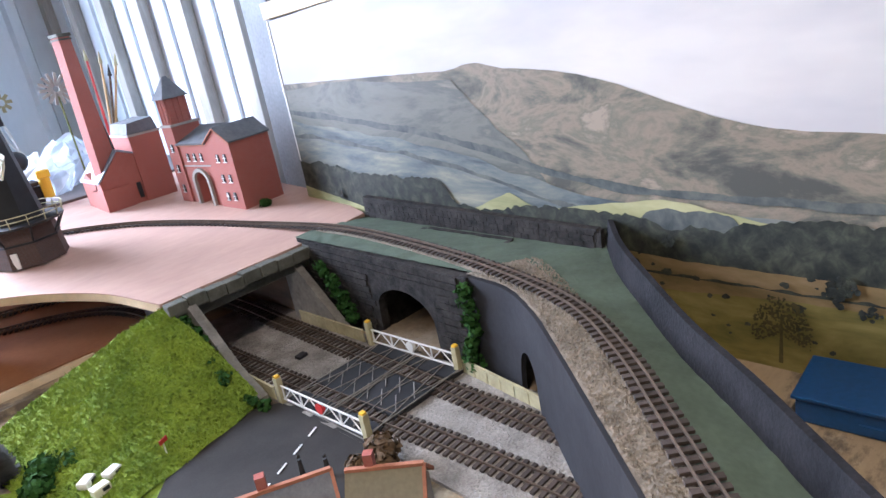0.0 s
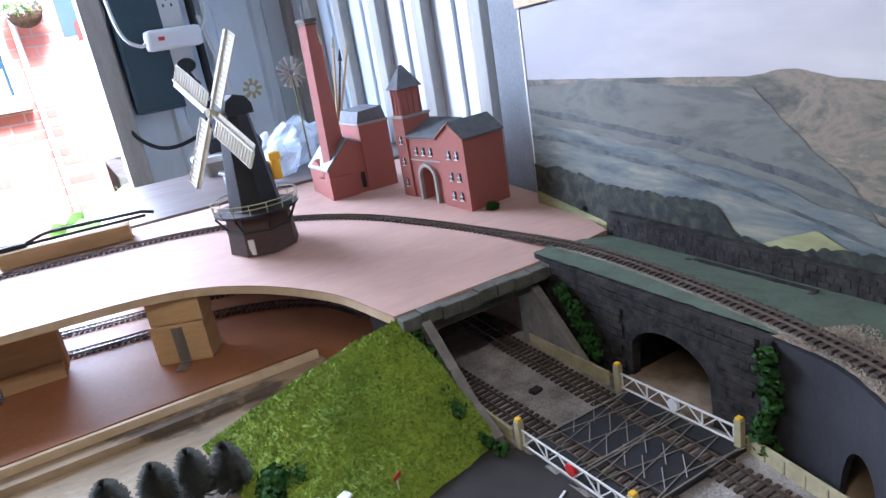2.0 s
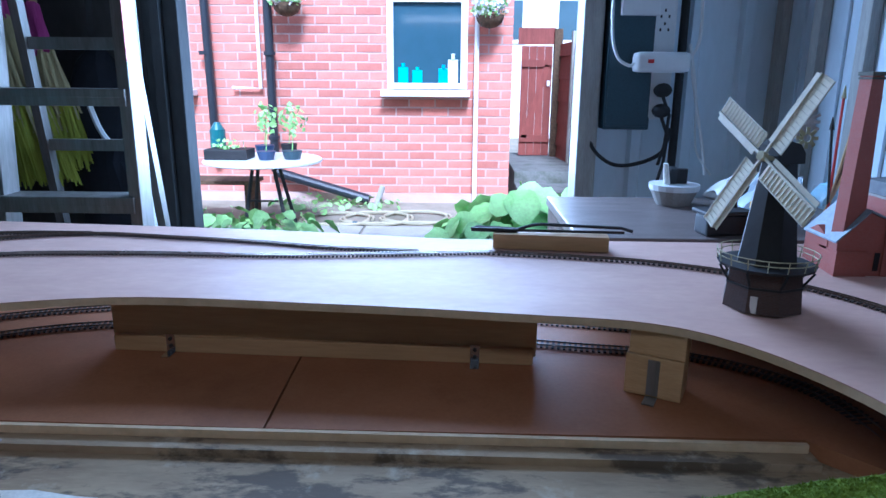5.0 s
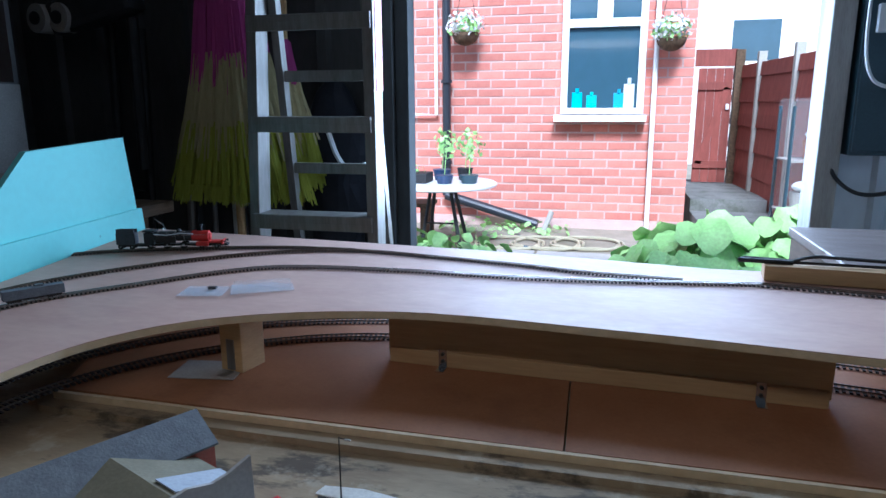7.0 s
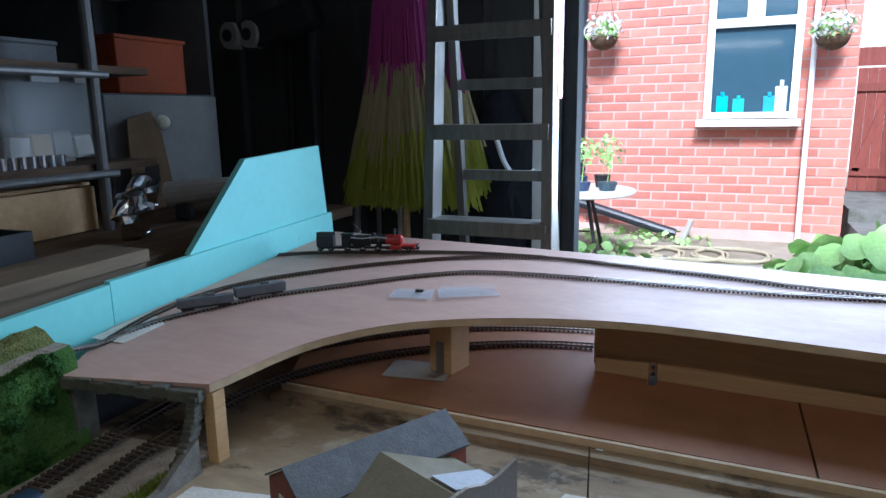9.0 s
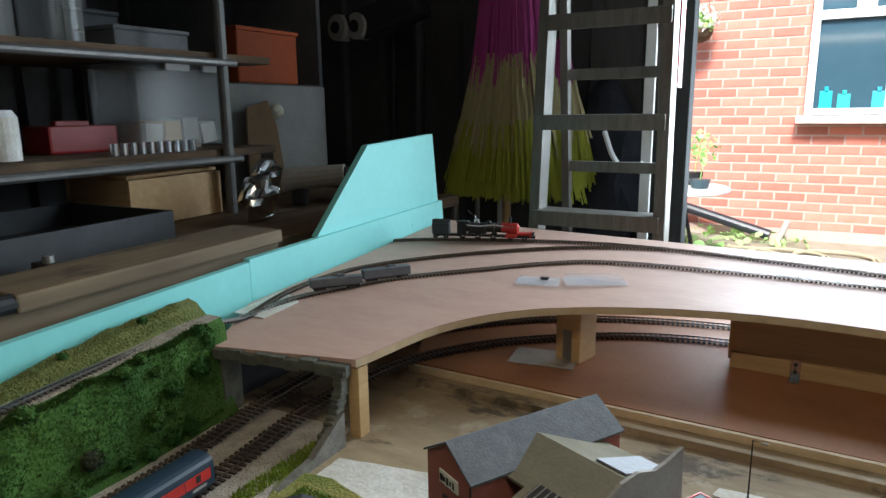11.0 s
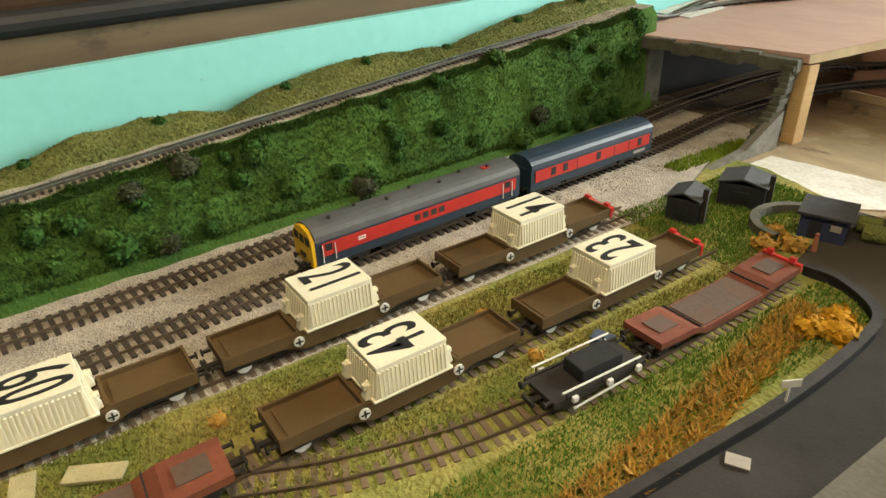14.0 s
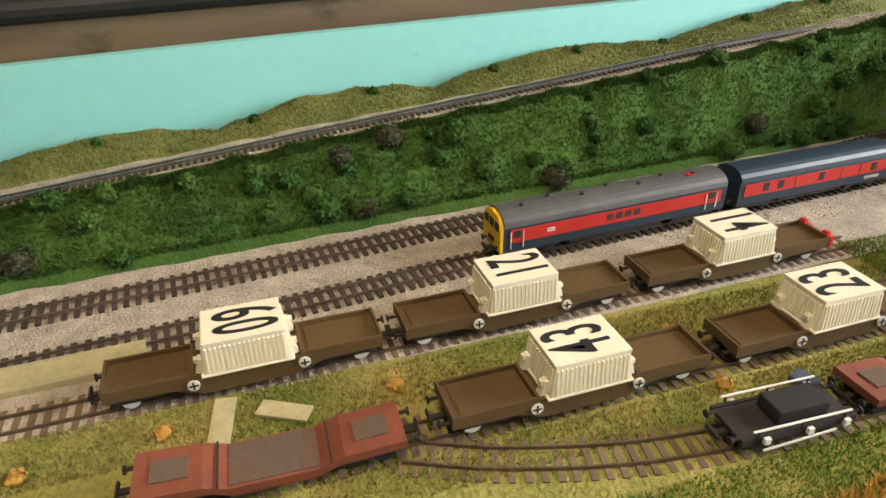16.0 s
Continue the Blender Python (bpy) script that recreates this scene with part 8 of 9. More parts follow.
part("tub", box(B(), (0, 0, 0.102), (0.18, 0.26, 0.196), bevel=0.012), glass_mat("cloudy_plastic", (0.62, 0.64, 0.62), 0.25, 0.32), sbx)
part("lid", box(B(), (0, 0, 0.206), (0.20, 0.285, 0.016), bevel=0.005), SHELFGREY, sbx)
for y in (-0.02, 0.09):
    part("clip", box(B(), (0.101, y, 0.200), (0.008, 0.07, 0.032), bevel=0.002), WHITEPL, sbx, "white lid clip")
for k in range(4):
    part("paper_bundle", box(B(), (0.03, -0.085 + k * 0.055, 0.035), (0.10, 0.046, 0.05 + 0.012 * (k % 3)), rx=4 * (k - 1)), (PLASTER, PINE_X, CARDGREY, PLASTER)[k], sbx)
rt = solid("red_toolbox", box(box(B(), (0, 0, 0.03), (0.10, 0.16, 0.06), bevel=0.006), (0, 0, 0.064), (0.02, 0.08, 0.014), bevel=0.004), mat("dark_red", (0.30, 0.015, 0.012), rough=0.45), "dark red metal tool box on the shelf", "toolbox", at=(-2.10, 1.03, 1.1245))
wt = thing("white_bottle", "white plastic bottle on the shelf", "bottle", (-1.97, 0.815, 1.1245))
part("body", cyl(B(), (0, 0, 0), (0, 0, 0.082), 0.030, n=20), PLASTER, wt)
part("neck", cyl(B(), (0, 0, 0.082), (0, 0, 0.094), 0.029, 0.022, 20), WHITEPL, wt)
bt = thing("tool_rack", "row of shiny sockets along the front of the shelf", "socket set", (-1.895, 1.09, 1.1245))
for k in range(10):
    part("socket", cyl(B(), (0, -0.10 + k * 0.022, 0), (0, -0.10 + k * 0.022, 0.025), 0.009, n=12), CHROME, bt)
# The pale tray takes SHELFGREY too, its shade put into the colour.
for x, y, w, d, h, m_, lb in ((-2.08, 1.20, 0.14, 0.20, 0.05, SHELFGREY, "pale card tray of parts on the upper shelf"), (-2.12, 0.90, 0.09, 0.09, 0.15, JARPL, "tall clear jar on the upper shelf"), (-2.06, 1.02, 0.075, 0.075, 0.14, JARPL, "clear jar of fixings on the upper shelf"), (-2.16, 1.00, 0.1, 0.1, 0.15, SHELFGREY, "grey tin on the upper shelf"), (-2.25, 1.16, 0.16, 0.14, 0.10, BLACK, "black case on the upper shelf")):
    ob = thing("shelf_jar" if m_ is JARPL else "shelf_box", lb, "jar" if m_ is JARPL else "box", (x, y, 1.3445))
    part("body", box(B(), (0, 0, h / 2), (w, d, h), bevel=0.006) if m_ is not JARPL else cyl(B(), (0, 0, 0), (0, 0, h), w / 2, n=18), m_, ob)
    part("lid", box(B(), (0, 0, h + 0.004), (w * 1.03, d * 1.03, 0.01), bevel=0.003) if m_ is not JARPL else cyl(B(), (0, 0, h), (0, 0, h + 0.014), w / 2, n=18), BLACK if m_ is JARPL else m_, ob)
yb = solid("yellow_case", box(box(B(), (0, 0, 0.05), (0.16, 0.28, 0.10), bevel=0.012), (0.085, 0, 0.07), (0.02, 0.1, 0.02), bevel=0.005), YELLOW, "yellow plastic case on the top shelf", "case", at=(-2.05, 1.22, 1.6295))
ct = thing("corner_cupboard", "white corner cupboard with an open shelf", "cupboard", (-2.26, 1.67, 0.971))
# White cupboard in darkened colours that stand for the corner's shade.
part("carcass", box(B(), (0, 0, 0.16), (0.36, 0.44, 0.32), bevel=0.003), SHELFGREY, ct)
part("door", box(B(), (0.187, 0.0, 0.165), (0.014, 0.42, 0.30), bevel=0.003), mat("shaded_white", (0.33, 0.32, 0.30), (0.24, 0.23, 0.215), rough=0.6), ct)
part("knob", ball(B(), (0.205, -0.03, 0.24), 0.022), CREAM, ct, "cream round knob")
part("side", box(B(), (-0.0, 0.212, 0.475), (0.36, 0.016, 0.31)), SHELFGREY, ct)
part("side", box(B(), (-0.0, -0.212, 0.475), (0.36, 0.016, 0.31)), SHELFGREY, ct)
part("top_shelf", box(B(), (0, 0, 0.64), (0.38, 0.46, 0.018)), CARDGREY, ct)
solid("orange_box", box(box(B(), (0, 0, 0.075), (0.24, 0.25, 0.15), bevel=0.006), (0, 0, 0.152), (0.25, 0.26, 0.012), bevel=0.003), mat("orange_card", (0.42, 0.075, 0.012), (0.33, 0.06, 0.010), rough=0.6), "bright orange box on the corner cupboard", "box", at=(-2.22, 1.67, 1.2925))
solid("blue_box", box(box(B(), (0, 0, 0.05), (0.24, 0.30, 0.10), bevel=0.006), (0, 0, 0.1), (0.25, 0.31, 0.01), bevel=0.003), mat("blue_box_card", (0.02, 0.12, 0.30), (0.016, 0.09, 0.24), rough=0.5), "blue box on top of the cupboard", "box", at=(-2.25, 1.66, 1.6215))
cd = thing("cardboard_sheet", "torn brown cardboard leaning against the cupboard", "cardboard", (-2.03, 1.56, 0.971), 10)
part("sheet", prism(B(), [(-0.09, 0), (0.10, 0), (0.06, 0.20), (0.02, 0.27), (-0.08, 0.25)], -0.002, 0.002, "x"), mat("cardboard", (0.24, 0.15, 0.08), (0.17, 0.105, 0.055), rough=0.85, scale=10), cd)
part("print", box(B(), (0.003, 0.0, 0.10), (0.001, 0.06, 0.05)), UNDER, cd)
tb = thing("black_tray", "wide black plastic tray on the workbench", "tray", (-1.83, 0.72, 0.971), 4)
part("base", box(B(), (0, 0, 0.006), (0.30, 0.46, 0.012)), BLACK, tb)
for s in (-1, 1):
    part("wall", box(B(), (s * 0.148, 0, 0.03), (0.008, 0.46, 0.055)), BLACK, tb)
    part("wall", box(B(), (0, s * 0.228, 0.03), (0.30, 0.008, 0.055)), BLACK, tb)
wcr = thing("wooden_crate", "plain pine box on the workbench", "box", (-1.98, 1.12, 0.971), 4)
for sg in (-1, 1):
    part("side_board", box(B(), (sg * 0.095, 0, 0.052), (0.010, 0.26, 0.100), bevel=0.0015), PINE_X, wcr)
    part("end_board", box(B(), (0, sg * 0.124, 0.052), (0.178, 0.010, 0.098), bevel=0.0015), PINE_X, wcr)
part("bottom_board", box(B(), (0, 0, 0.004), (0.178, 0.236, 0.008)), PINE_X, wcr)
part("lid", box(B(), (-0.008, 0.004, 0.1065), (0.185, 0.262, 0.008), rz=1.5, bevel=0.002), PINE_X, wcr)
part("metal_strip", box(B(), (0.04, -0.03, 0.1125), (0.012, 0.14, 0.003), rz=18), CHROME, wcr, "bright metal strip on the lid")
crumpled("crumpled silver foil bag on the workbench", (-1.70, 1.19, 0.971), 0.035, CHROME, 1.5)
crumpled("crumpled silver foil scrap on the workbench", (-1.73, 1.25, 1.02), 0.030, CHROME, 1.4)
pt = thing("power_tool", "grey and black cordless power tool on the workbench", "power tool", (-1.76, 1.45, 0.971), 25)
part("body", cyl(B(), (-0.08, 0, 0.065), (0.08, 0, 0.08), 0.032, 0.026, 14), CARDGREY, pt)
part("chuck", cyl(B(), (0.08, 0, 0.08), (0.13, 0, 0.083), 0.02, 0.012, 12), BLACK, pt)
part("grip", box(B(), (-0.04, 0, 0.03), (0.04, 0.035, 0.06), bevel=0.01), BLACK, pt)
gr = thing("bench_grinder", "dark bench grinder with red guard on the workbench", "grinder", (-1.68, 1.62, 0.971), 10)
part("motor", cyl(B(), (0, -0.06, 0.07), (0, 0.06, 0.07), 0.045, n=16), BLACK, gr)
part("foot", box(B(), (0, 0, 0.015), (0.08, 0.1, 0.03), bevel=0.004), REDP, gr)
for s in (-1, 1):
    part("wheel", cyl(B(), (0, s * 0.075, 0.07), (0, s * 0.095, 0.07), 0.05, n=20), UNDER, gr)
for k in range(14):
    x, y = random.uniform(-1.72, -1.57), random.uniform(-0.3, 0.72)
    m_ = (ALU, UNDER, PINE, WHITEPL, YELLOW, CHROME)[k % 6]
    sc = thing("bench_oddment", "small odd metal or plastic part on the workbench", "oddment", (x, y, 0.9705), random.uniform(0, 90), group="bench oddments")
    part("piece", box(B(), (0, 0, 0.012), (random.uniform(0.02, 0.07), 0.02, 0.022), bevel=0.004), m_, sc)
    part("knob", cyl(B(), (0, 0, 0.022), (0, 0, 0.034), 0.008, n=10), ALU, sc)
solid("scrap_stick", box(B(), (0, 0, 0.008), (0.10, 0.02, 0.014), bevel=0.002), PINE, "short pine stick on the workbench", "stick", at=(-1.64, 0.55, 0.971), rz=70)

# ---- garden ----
GR = 0.15
solid("ground", box(B(), (0, 60, GR - 0.5), (160, 115.2, 1.0)), SOIL, "bare garden ground with moss and soil", "ground", kind="structure")
HY = 6.10
wall_h = thing("house", "red brick house with white window and downpipes", "house")
part("mortar_wall", box(B(), (-2.10, HY + 0.11, 2.2), (4.76, 0.2, 4.1)), MORTAR, wall_h)
part("side_return", box(B(), (0.165, HY + 1.1, 2.2), (0.22, 1.78, 4.1)), MORTAR, wall_h)
WX0, WX1, WZ0, WZ1 = -0.775, -0.10, 1.135, 2.25
BRICKM = finish(box(B(), (0, 0, 0), (0.211, 0.03, 0.061), bevel=0.003), "brick", HOUSEBRICK)
far_bricks, count = B(), 0
wn1 = thing("window_1", "white framed window with a deep sill in the brick wall", "window", kind="structure")
wy = HY - 0.025
for x0, x1, z0, z1 in ((WX0, WX1, WZ0, WZ0 + 0.05), (WX0, WX1, 1.83, 1.90), (WX0, WX0 + 0.055, WZ0, WZ1), (WX1 - 0.055, WX1, WZ0, WZ1), (-0.50, -0.375, 1.90, WZ1)):
    part("window_frame", box(B(), ((x0 + x1) / 2, wy, (z0 + z1) / 2), (x1 - x0, 0.07 if z1 - z0 > 0.3 else 0.064, z1 - z0 - (0 if z1 - z0 > 0.3 else 0.004)), bevel=0.004), UPVC, wn1)
WGLASS = mat("window_glass", (0.05, 0.10, 0.14), (0.035, 0.075, 0.10), rough=0.04, scale=2, bump=0, fineamt=0.05, spec=0.8)
for x0, x1, z0, z1 in ((WX0 + 0.055, WX1 - 0.055, WZ0 + 0.05, 1.83), (WX0 + 0.055, -0.50, 1.90, WZ1), (-0.375, WX1 - 0.055, 1.90, WZ1)):
    part("pane", box(B(), ((x0 + x1) / 2, wy + 0.01, (z0 + z1) / 2), (x1 - x0, 0.012, z1 - z0)), WGLASS, wn1, "dark reflecting pane")
part("window_sill", box(B(), (-0.45, HY - 0.07, 1.10), (0.75, 0.15, 0.055), bevel=0.008), UPVC, wn1)
for k, (x, h, c) in enumerate(((-0.64, 0.16, (0.03, 0.42, 0.50)), (-0.52, 0.13, (0.05, 0.45, 0.42)), (-0.30, 0.15, (0.05, 0.35, 0.5)), (-0.22, 0.24, (0.7, 0.75, 0.75)))):
    solid("sill_item", cyl(box(B(), (0, 0, h * 0.4), (0.085, 0.008, h * 0.8), bevel=0.003), (0, 0, h * 0.8), (0, 0, h), 0.016, n=10), mat("sill_colour", c, rough=0.4), "turquoise bottle standing inside the window", "bottle", at=(x, wy - 0.005, WZ0 + 0.051), group="bottles in the window")
wn2 = thing("window_2", "white framed window at the far end of the brick wall", "window", kind="structure")
part("window_frame", box(B(), (-2.80, wy, 1.65), (0.66, 0.07, 1.1), bevel=0.006), UPVC, wn2)
part("pane", box(B(), (-2.80, wy - 0.034, 1.68), (0.52, 0.012, 0.92)), WGLASS, wn2)
part("window_sill", box(B(), (-2.80, HY - 0.07, 1.09), (0.76, 0.15, 0.055), bevel=0.008), UPVC, wn2)
for row in range(38):
    z = GR + 0.04 + row * 0.075
    x = -3.4 + (0.1125 if row % 2 else 0)
    while x < 0.28:
        L = min(0.211, 0.282 - x)
        cx = x + L / 2
        spans = [(cx - L / 2, cx + L / 2)]
        for a, b, c, d in ((WX0, WX1, 1.10, WZ1), (-3.14, -2.46, 1.08, 2.21)):
            if c < z < d:
                spans = [s for p, q in spans for s in ((p, min(q, a - 0.006)), (max(p, b + 0.006), q)) if s[1] - s[0] > 0.02]
        for p, q in spans:
            whole = q - p > 0.2105
            if whole and count < 300 and -1.95 < cx and z < 2.25:
                piece("brick", BRICKM, wall_h, Matrix.Translation((cx, HY + 0.0215 + random.uniform(-0.0015, 0.0015), z)))
                count += 1
            elif q < 0.29:
                box(far_bricks, ((p + q) / 2, HY + 0.0215, z), (q - p, 0.03, 0.061))
        x += 0.225
tagged(part("bricks", far_bricks, HOUSEBRICK, wall_h), kind="stuff")
part("plinth_band", box(B(), (-1.5, HY - 0.012, GR + 0.03), (3.5, 0.03, 0.10)), MORTAR, wall_h)


def pipe(label, pts, r, material, clips=()):
    t = thing("downpipe", label, "downpipe", group="downpipes")
    part("pipe_run", tube_path(B(), pts, r, 12), material, t)
    for z in clips:
        part("clip", cyl(B(), (pts[0][0], pts[0][1], z), (pts[0][0], pts[0][1], z + 0.03), r * 1.35, n=12), material, t)


PIPE = mat("pipe_black", (0.022, 0.025, 0.032), (0.016, 0.018, 0.024), rough=0.4)
pipe("black rainwater downpipe with an angled outlet at its foot", [(-1.76, 6.03, 4.2), (-1.76, 6.03, 0.42)], 0.037, PIPE, (1.4, 2.2, 0.7))
pipe("black rainwater downpipe on the brick wall", [(-2.31, 6.03, 4.2), (-2.27, 6.03, 0.5)], 0.035, PIPE, (1.4,))
pipe("black angled drain pipe lying at the wall foot", [(-1.76, 6.02, 0.42), (-0.93, 5.92, 0.20)], 0.042, PIPE)
pipe("thin white overflow pipe on the brick wall", [(-0.025, 6.05, 4.2), (-0.02, 6.05, GR)], 0.020, UPVC)
pipe("thin white pipe bending along the brick wall", [(-1.86, 6.06, 4.2), (-1.86, 6.06, 1.13), (-2.10, 6.06, 1.13)], 0.015, UPVC)
solid("broken_pipe", tube_path(B(), [(0, 0, 0), (0.06, 0.02, 0.17)], 0.025, 10), PAVING, "short grey stub pipe by the wall", "pipe stub", at=(-0.87, 5.9, GR))


def leafy(label, at, r, n, size, material, h=0.5):
    p = thing("leafy_plant", label, "plant", at, group="garden plants")
    st, lv = B(), B()
    for k in range(n):
        a = random.uniform(0, 6.283)
        q = r * math.sqrt(random.random())
        z = h * random.uniform(0.35, 1.0) * (1 - 0.5 * q / r)
        tip = Vector((q * math.cos(a), q * math.sin(a), z))
        cyl(st, (tip.x * 0.25, tip.y * 0.25, 0), tip, 0.006 * size * 4, 0.003 * size * 4, 5)
        s = size * random.uniform(0.6, 1.2)
        m = Matrix.Translation(tip) @ pose(0, 0, 0, random.uniform(-35, 35), random.uniform(10, 50), math.degrees(a))
        c = lv.verts.new(m @ Vector((s * 0.5, 0, 0.02 * s)))
        prev = None
        for f_ in (0.38, 0.74, 1.0):
            ring = []
            for q2 in range(16):
                b = 6.283 * q2 / 16
                rr = f_ * s * (1 + 0.07 * f_ * math.sin(5 * b + k)) * (0.85 + 0.22 * math.cos(b))
                ring.append(lv.verts.new(m @ Vector((rr * math.cos(b) + s * 0.5, rr * 0.88 * math.sin(b), s * (0.22 * f_ * f_ * abs(math.sin(b)) - 0.30 * f_ ** 2 * max(0, math.cos(b)) + 0.05 * f_ * math.sin(6 * b + k))))))
            for i in range(16):
                if prev is None:
                    lv.faces.new((c, ring[i], ring[(i + 1) % 16]))
                else:
                    lv.faces.new((prev[i], ring[i], ring[(i + 1) % 16], prev[(i + 1) % 16]))
            prev = ring
    part("stems", st, GARDENLEAF, p)
    part("leaves", lv, material, p, smooth=True)
    return p


leafy("large-leaved bright green garden plant", (0.18, 4.30, GR), 0.44, 100, 0.115, GARDENLEAF, 0.50)
leafy("large-leaved bright green garden plant", (0.62, 4.5, GR), 0.38, 80, 0.11, GARDENLEAF, 0.50)
leafy("low bright green leafy plants by the doorway", (-1.35, 4.4, GR), 0.36, 60, 0.06, GARDENLEAF, 0.30)
leafy("low bright green leafy plants by the doorway", (-1.75, 4.6, GR), 0.3, 40, 0.06, GARDENLEAF, 0.30)
leafy("small weeds at the foot of the brick wall", (-1.4, 5.75, GR), 0.35, 46, 0.035, GARDENLEAF, 0.14)
leafy("small weeds at the foot of the brick wall", (-0.9, 5.8, GR), 0.25, 24, 0.03, GARDENLEAF, 0.10)
for j in range(3):
    pts = [(-1.1 + 0.30 * j + (0.28 + 0.04 * math.sin(k)) * math.cos(k * 0.55), 5.25 + 0.05 * j + 0.22 * math.sin(k * 0.55), GR + 0.013 + 0.003 * (k % 5)) for k in range(24)]
    solid("garden_hose", tube_path(B(), bezier(pts, 3), 0.011, 6), HOSE, "coiled beige garden hose lying on the ground", "hose", group="garden hose")
solid("hose_connector", cyl(B(), (0, 0, 0), (0.07, 0, 0), 0.018, 0.014, 10), TEAL, "green hose connector on the ground", "hose connector", at=(-0.95, 5.1, GR + 0.018))
for k in range(6):
    solid("paving_slab", box(B(), (0, 0, 0.01), (0.58, 0.58, 0.03), bevel=0.004), PAVING, "pale square paving slab in the garden", "paving slab", at=(-1.15 + 0.6 * (k % 3), 4.75 - 0.6 * (k // 3), GR - 0.012), group="paving slabs")
gt = thing("garden_table", "round white garden table with black folding legs and plant pots", "table", (-1.55, 4.95, GR))
part("tabletop", cyl(B(), (0, 0, 0.49), (0, 0, 0.515), 0.40, 0.40, 40), WHITEPL, gt)
part("rim", tube_path(B(), [(0.40 * math.cos(6.283 * k / 36), 0.40 * math.sin(6.283 * k / 36), 0.5) for k in range(37)], 0.014, 6), WHITEPL, gt)
for x, y in ((-0.06, -0.05), (0.08, -0.05), (-0.06, 0.07), (0.08, 0.07)):
    part("leg", cyl(B(), (x, y, 0.49), (x * 2.2, y * 2.2, 0.0), 0.014, n=8), BLACK, gt)
part("brace", box(B(), (0.01, -0.07, 0.22), (0.20, 0.012, 0.012)), BLACK, gt)
POTB = mat("blue_pot", (0.025, 0.05, 0.12), (0.02, 0.04, 0.09), rough=0.4)
for x, y, r, h, m_ in ((0.22, -0.05, 0.07, 0.06, TEAL), (0.05, -0.1, 0.065, 0.06, POTB), (-0.02, 0.12, 0.07, 0.08, POTB), (0.15, 0.15, 0.06, 0.09, BLACK)):
    p = thing("plant_pot", "glazed plant pot with a seedling on the garden table", "plant pot", (-1.55 + x, 4.95 + y, GR + 0.516), group="plant pots")
    part("pot", cyl(B(), (0, 0, 0), (0, 0, h), r * 0.75, r, 18), m_, p)
    part("stem", cyl(B(), (0, 0, h * 0.8), (0.02, 0, h + 0.22), 0.004, 0.002, 6), GARDENLEAF, p)
    bm = B()
    clump(bm, (0.02, 0, h + 0.20), 0.09, 34, 0.022, 1.2)
    part("seedling", bm, GARDENLEAF, p)
tr = thing("seed_tray", "black seed tray with seedlings on the garden table", "seed tray", (-1.77, 4.9, GR + 0.516))
part("tray", box(B(), (0, 0, 0.035), (0.30, 0.2, 0.07), bevel=0.008), BLACK, tr)
bm = B()
clump(bm, (0, 0, 0.09), 0.11, 60, 0.018, 0.5)
part("seedlings", bm, GARDENLEAF, tr)
ob = solid("water_bottle", cyl(cyl(B(), (0, 0, 0), (0, 0, 0.19), 0.055, n=16), (0, 0, 0.19), (0, 0, 0.24), 0.05, 0.02, 16), mat("teal_bottle", (0.04, 0.16, 0.17), rough=0.3), "dark teal watering bottle on the garden table", "bottle", at=(-1.90, 5.05, GR + 0.516))
bs2 = thing("garden_bench", "low weathered timber bench by the wall", "bench", (-2.05, 5.3, GR))
part("seat", box(B(), (0, 0, 0.30), (0.7, 0.28, 0.03), bevel=0.004), TIMBER, bs2)
for x in (-0.3, 0.3):
    part("leg", box(B(), (x, 0, 0.1425), (0.05, 0.24, 0.285)), TIMBER, bs2)
for x, z in ((-1.565, 1.80), (0.075, 1.72)):
    hb_ = thing("hanging_basket", "hanging basket of white flowers on the brick wall", "hanging basket", (x, 5.9, z), group="hanging baskets")
    bm = ball(B(), (0, 0, 0), 0.115, (1, 1, 0.9), 3)
    bmesh.ops.delete(bm, geom=[v for v in bm.verts if v.co.z > 0.02], context="VERTS")
    part("basket", bm, TIMBER, hb_)
    bm = B()
    clump(bm, (0, 0, 0.05), 0.15, 160, 0.02, 0.7)
    part("foliage", bm, GARDENLEAF, hb_)
    bm = B()
    clump(bm, (0, -0.02, 0.07), 0.165, 230, 0.018, 0.7)
    part("flowers", bm, WHITEPL, hb_)
    part("chain", tube_path(B(), [(-0.1, 0, 0.03), (0, 0.04, 0.55), (0.1, 0, 0.03)], 0.004, 5), BLACK, hb_)
    part("wall_bracket", tube_path(B(), [(0, 0.04, 0.55), (0, 0.18, 0.6), (0, 0.18, 0.45)], 0.008, 6), BLACK, hb_)
gt2 = thing("garden_gate", "dark red boarded garden gate in the side passage", "gate", (0.655, 7.55, 0.42))
gt2.matrix_basis = pose(0.655, 7.55, 0.42) @ Matrix.Diagonal((0.98, 1, 0.92, 1))
for k in range(4):
    part("board", box(B(), (-0.1245 + k * 0.083, 0, 0.62), (0.080, 0.02, 1.24), bevel=0.004), FENCERED, gt2)
for z in (0.2, 1.05):
    part("rail", box(B(), (0, -0.02, z), (0.33, 0.02, 0.08)), FENCERED, gt2)
part("brace", box(B(), (0, -0.021, 0.62), (0.06, 0.018, 0.86), ry=16), FENCERED, gt2)
part("latch", box(B(), (0.13, -0.03, 0.83), (0.03, 0.01, 0.06)), WHITEPL, gt2)
part("gate_header", box(B(), (0.0, 0.03, 1.35), (0.40, 0.03, 0.18)), FENCERED, gt2)
part("gate_post", box(B(), (0.225, 0.02, 0.58), (0.085, 0.075, 1.7)), TIMBER, gt2)
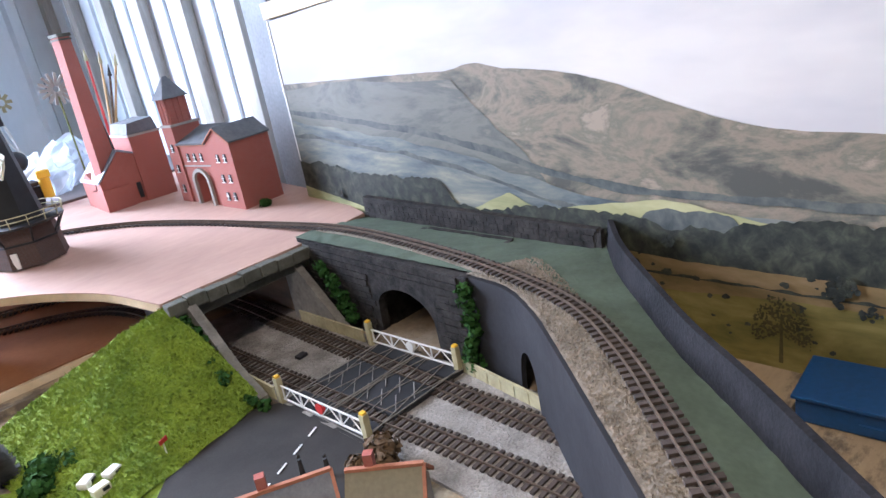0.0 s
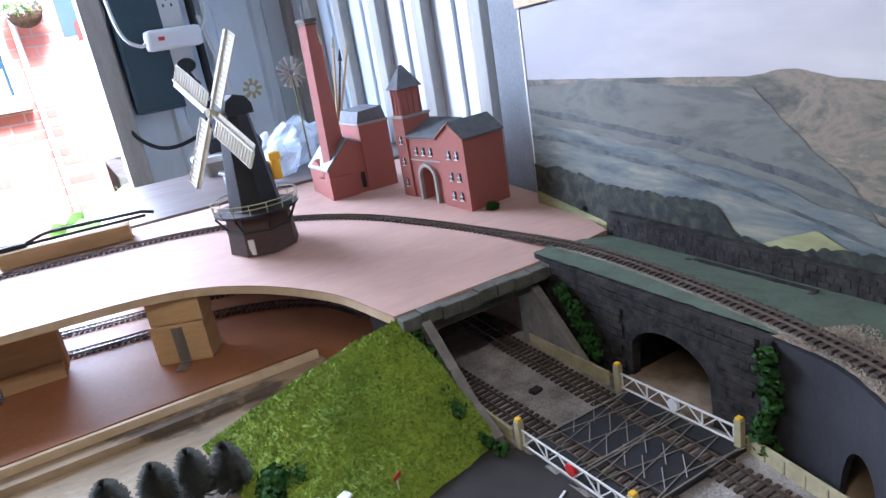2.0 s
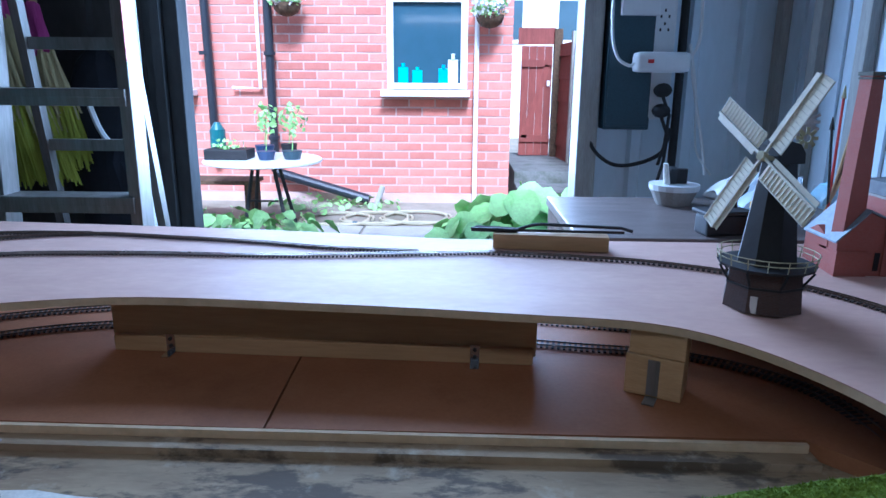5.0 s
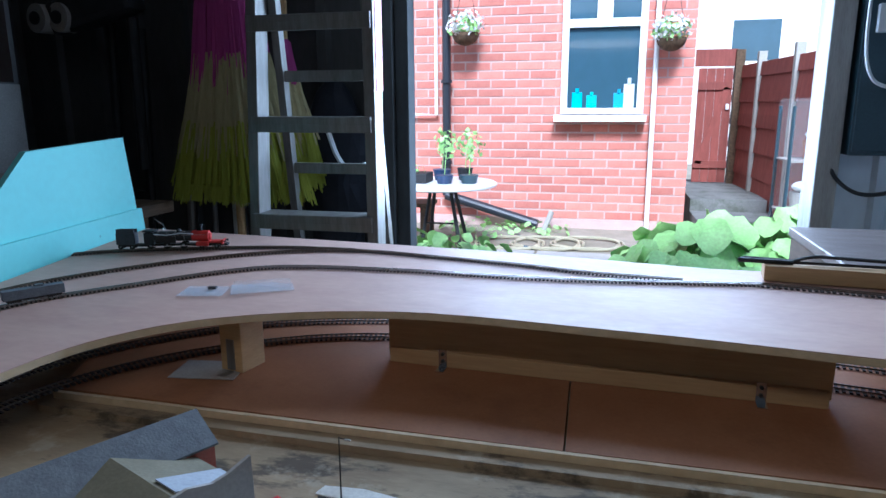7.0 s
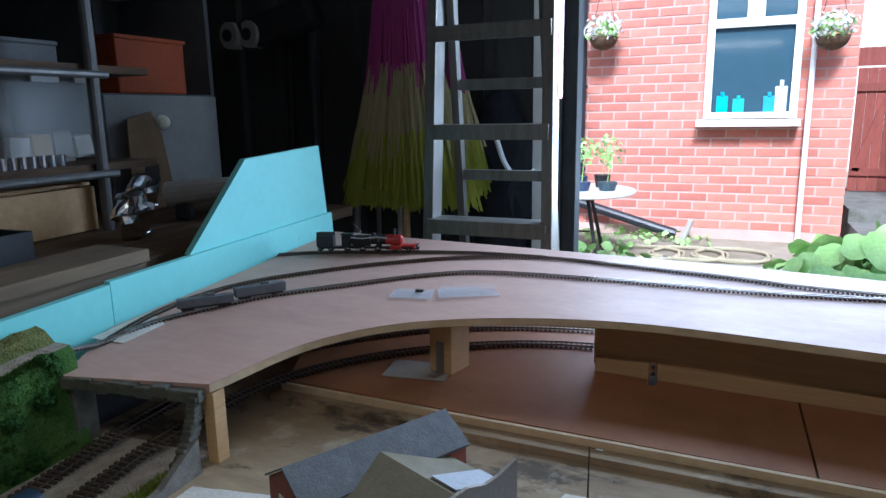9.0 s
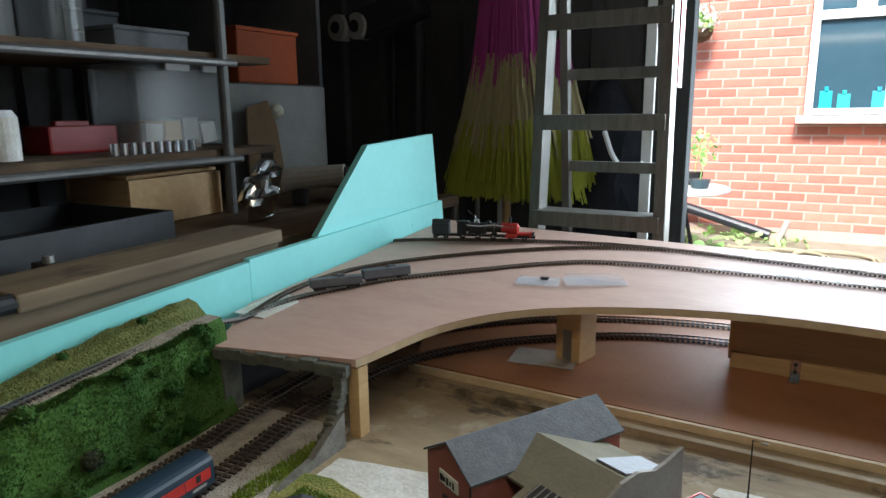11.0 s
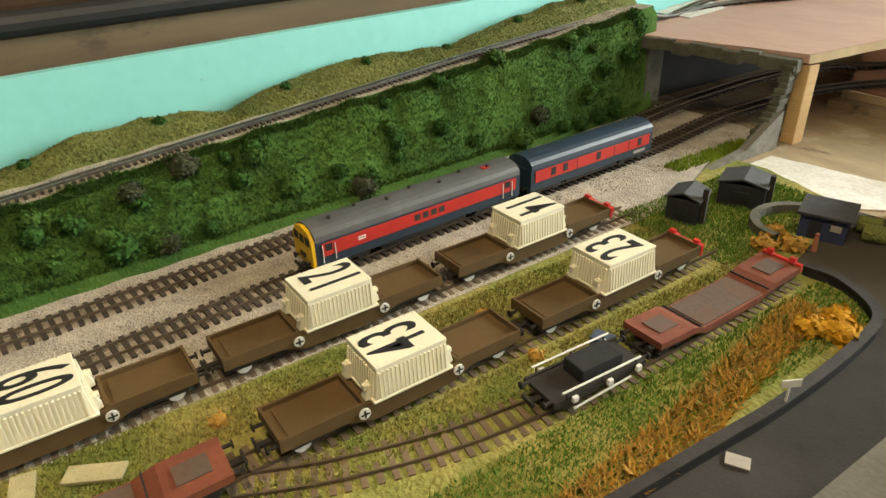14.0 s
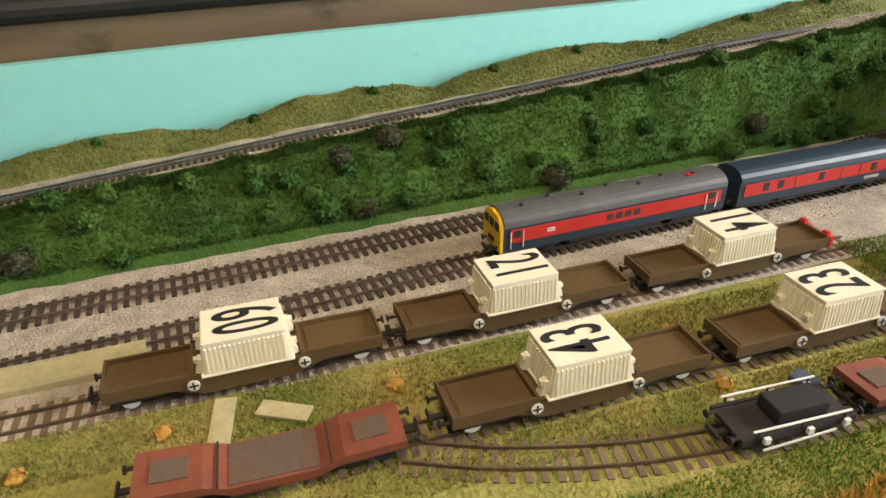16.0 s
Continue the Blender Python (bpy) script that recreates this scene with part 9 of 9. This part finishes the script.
solid("passage_step", box(B(), (0, 0, 0.13), (0.62, 1.6, 0.27), bevel=0.008), PASSAGE, "grey paved passage step up to the gate", "step", at=(0.66, 7.1, GR - 0.005))
solid("passage_step", box(B(), (0, 0, 0.08), (0.66, 0.5, 0.16), bevel=0.008), PASSAGE, "grey paved lower step of the passage", "step", at=(0.68, 6.05, GR - 0.005))
fe = thing("panel_fence", "dark red woven panel fence with pale concrete posts", "fence", (1.14, 4.55, GR), 94.5)
for k in range(4):
    x = k * 0.95
    part("fence_post", box(B(), (x - 0.45, 0, 0.75), (0.055, 0.07, 1.55), bevel=0.004), PAVING, fe, "pale concrete post")
    for r_ in range(11):
        part("slat", box(B(), (x + 0.02, 0.004 * (-1) ** r_, 0.22 + r_ * 0.115), (0.90, 0.014, 0.124), rx=4, bevel=0.002), FENCERED, fe)
    for dx in (-0.25, 0.02, 0.30):
        part("upright_batten", box(B(), (x + dx, -0.018, 0.80), (0.03, 0.016, 1.27)), FENCERED, fe)
    part("gravel_board", box(B(), (x + 0.02, 0, 0.08), (0.88, 0.03, 0.16)), PAVING, fe)
gh = thing("plastic_greenhouse", "small clear plastic greenhouse with shelves of pots", "greenhouse", (0.88, 5.05, GR))
for x in (-0.12, 0.32):
    for y in (-0.15, 0.2):
        part("pole", cyl(B(), (x, y, 0), (x, y, 1.05), 0.012, n=8), TEAL, gh)
for z in (0.36, 0.7):
    part("shelf", box(B(), (0.10, 0.025, z), (0.44, 0.34, 0.012)), CARDGREY, gh)
part("cover", box(B(), (0.10, 0.025, 0.56), (0.47, 0.38, 1.08), bevel=0.03), COVERPL, gh)
for x, z in ((0.0, 0.372), (0.18, 0.372), (0.05, 0.712), (0.22, 0.712)):
    part("pot", cyl(B(), (x, 0.0, z), (x, 0.0, z + 0.12), 0.05, 0.065, 14), TILEORANGE if z > 0.5 else PAVING, gh)
    part("pale_cloth", ball(B(), (x, -0.05, z + 0.16), 0.06, (1.1, 0.8, 0.6), 2), WHITEPL, gh)
nb = thing("neighbour_house", "pale rendered neighbouring house beyond the gate", "house", (1.6, 13.0, GR))
part("wall", box(B(), (0, 0, 2.2), (5.5, 0.3, 4.4)), PLASTER, nb)
part("roof", prism(B(), [(-3.0, 4.4), (3.0, 4.4), (2.6, 6.0), (-2.6, 6.0)], -0.2, 3.0, "y"), TILEORANGE, nb)
for x in (-1.0, 0.4):
    w_ = part("window", box(B(), (x, -0.16, 2.1), (0.9, 0.04, 0.8)), UPVC, nb)
    part("pane", box(B(), (x, -0.185, 2.1), (0.75, 0.02, 0.66)), WGLASS, w_)


def tree(label, at, h, r, n):
    t = thing("garden_tree", label, "tree", at)
    part("trunk", cyl(B(), (0, 0, 0), (0.05, 0, h * 0.55), 0.07, 0.04, 8), TIMBER, t)
    bm = B()
    for k in range(9):
        a = 6.283 * k / 9
        cyl(bm, (0.03, 0, h * (0.35 + 0.02 * k)), (r * 0.7 * math.cos(a), r * 0.7 * math.sin(a), h * (0.62 + 0.03 * k)), 0.025, 0.008, 6)
    part("limbs", bm, TIMBER, t)
    bm = B()
    for k in range(30):
        d = Vector((random.gauss(0, 1), random.gauss(0, 1), random.gauss(0, 1))).normalized() * r * random.uniform(0.3, 1)
        clump(bm, (d.x, d.y, h * 0.75 + d.z * 0.8), r * 0.35, n, 0.04, 0.9)
    part("crown", bm, mat("tree_leaf", (0.05, 0.11, 0.025), (0.03, 0.07, 0.015), rough=0.6, scale=6), t)


tree("round green garden tree behind the fence", (1.75, 6.2, GR), 2.2, 0.55, 60)
tree("green garden tree beside the shed doorway", (-2.4, 3.4, GR), 2.4, 0.5, 50)
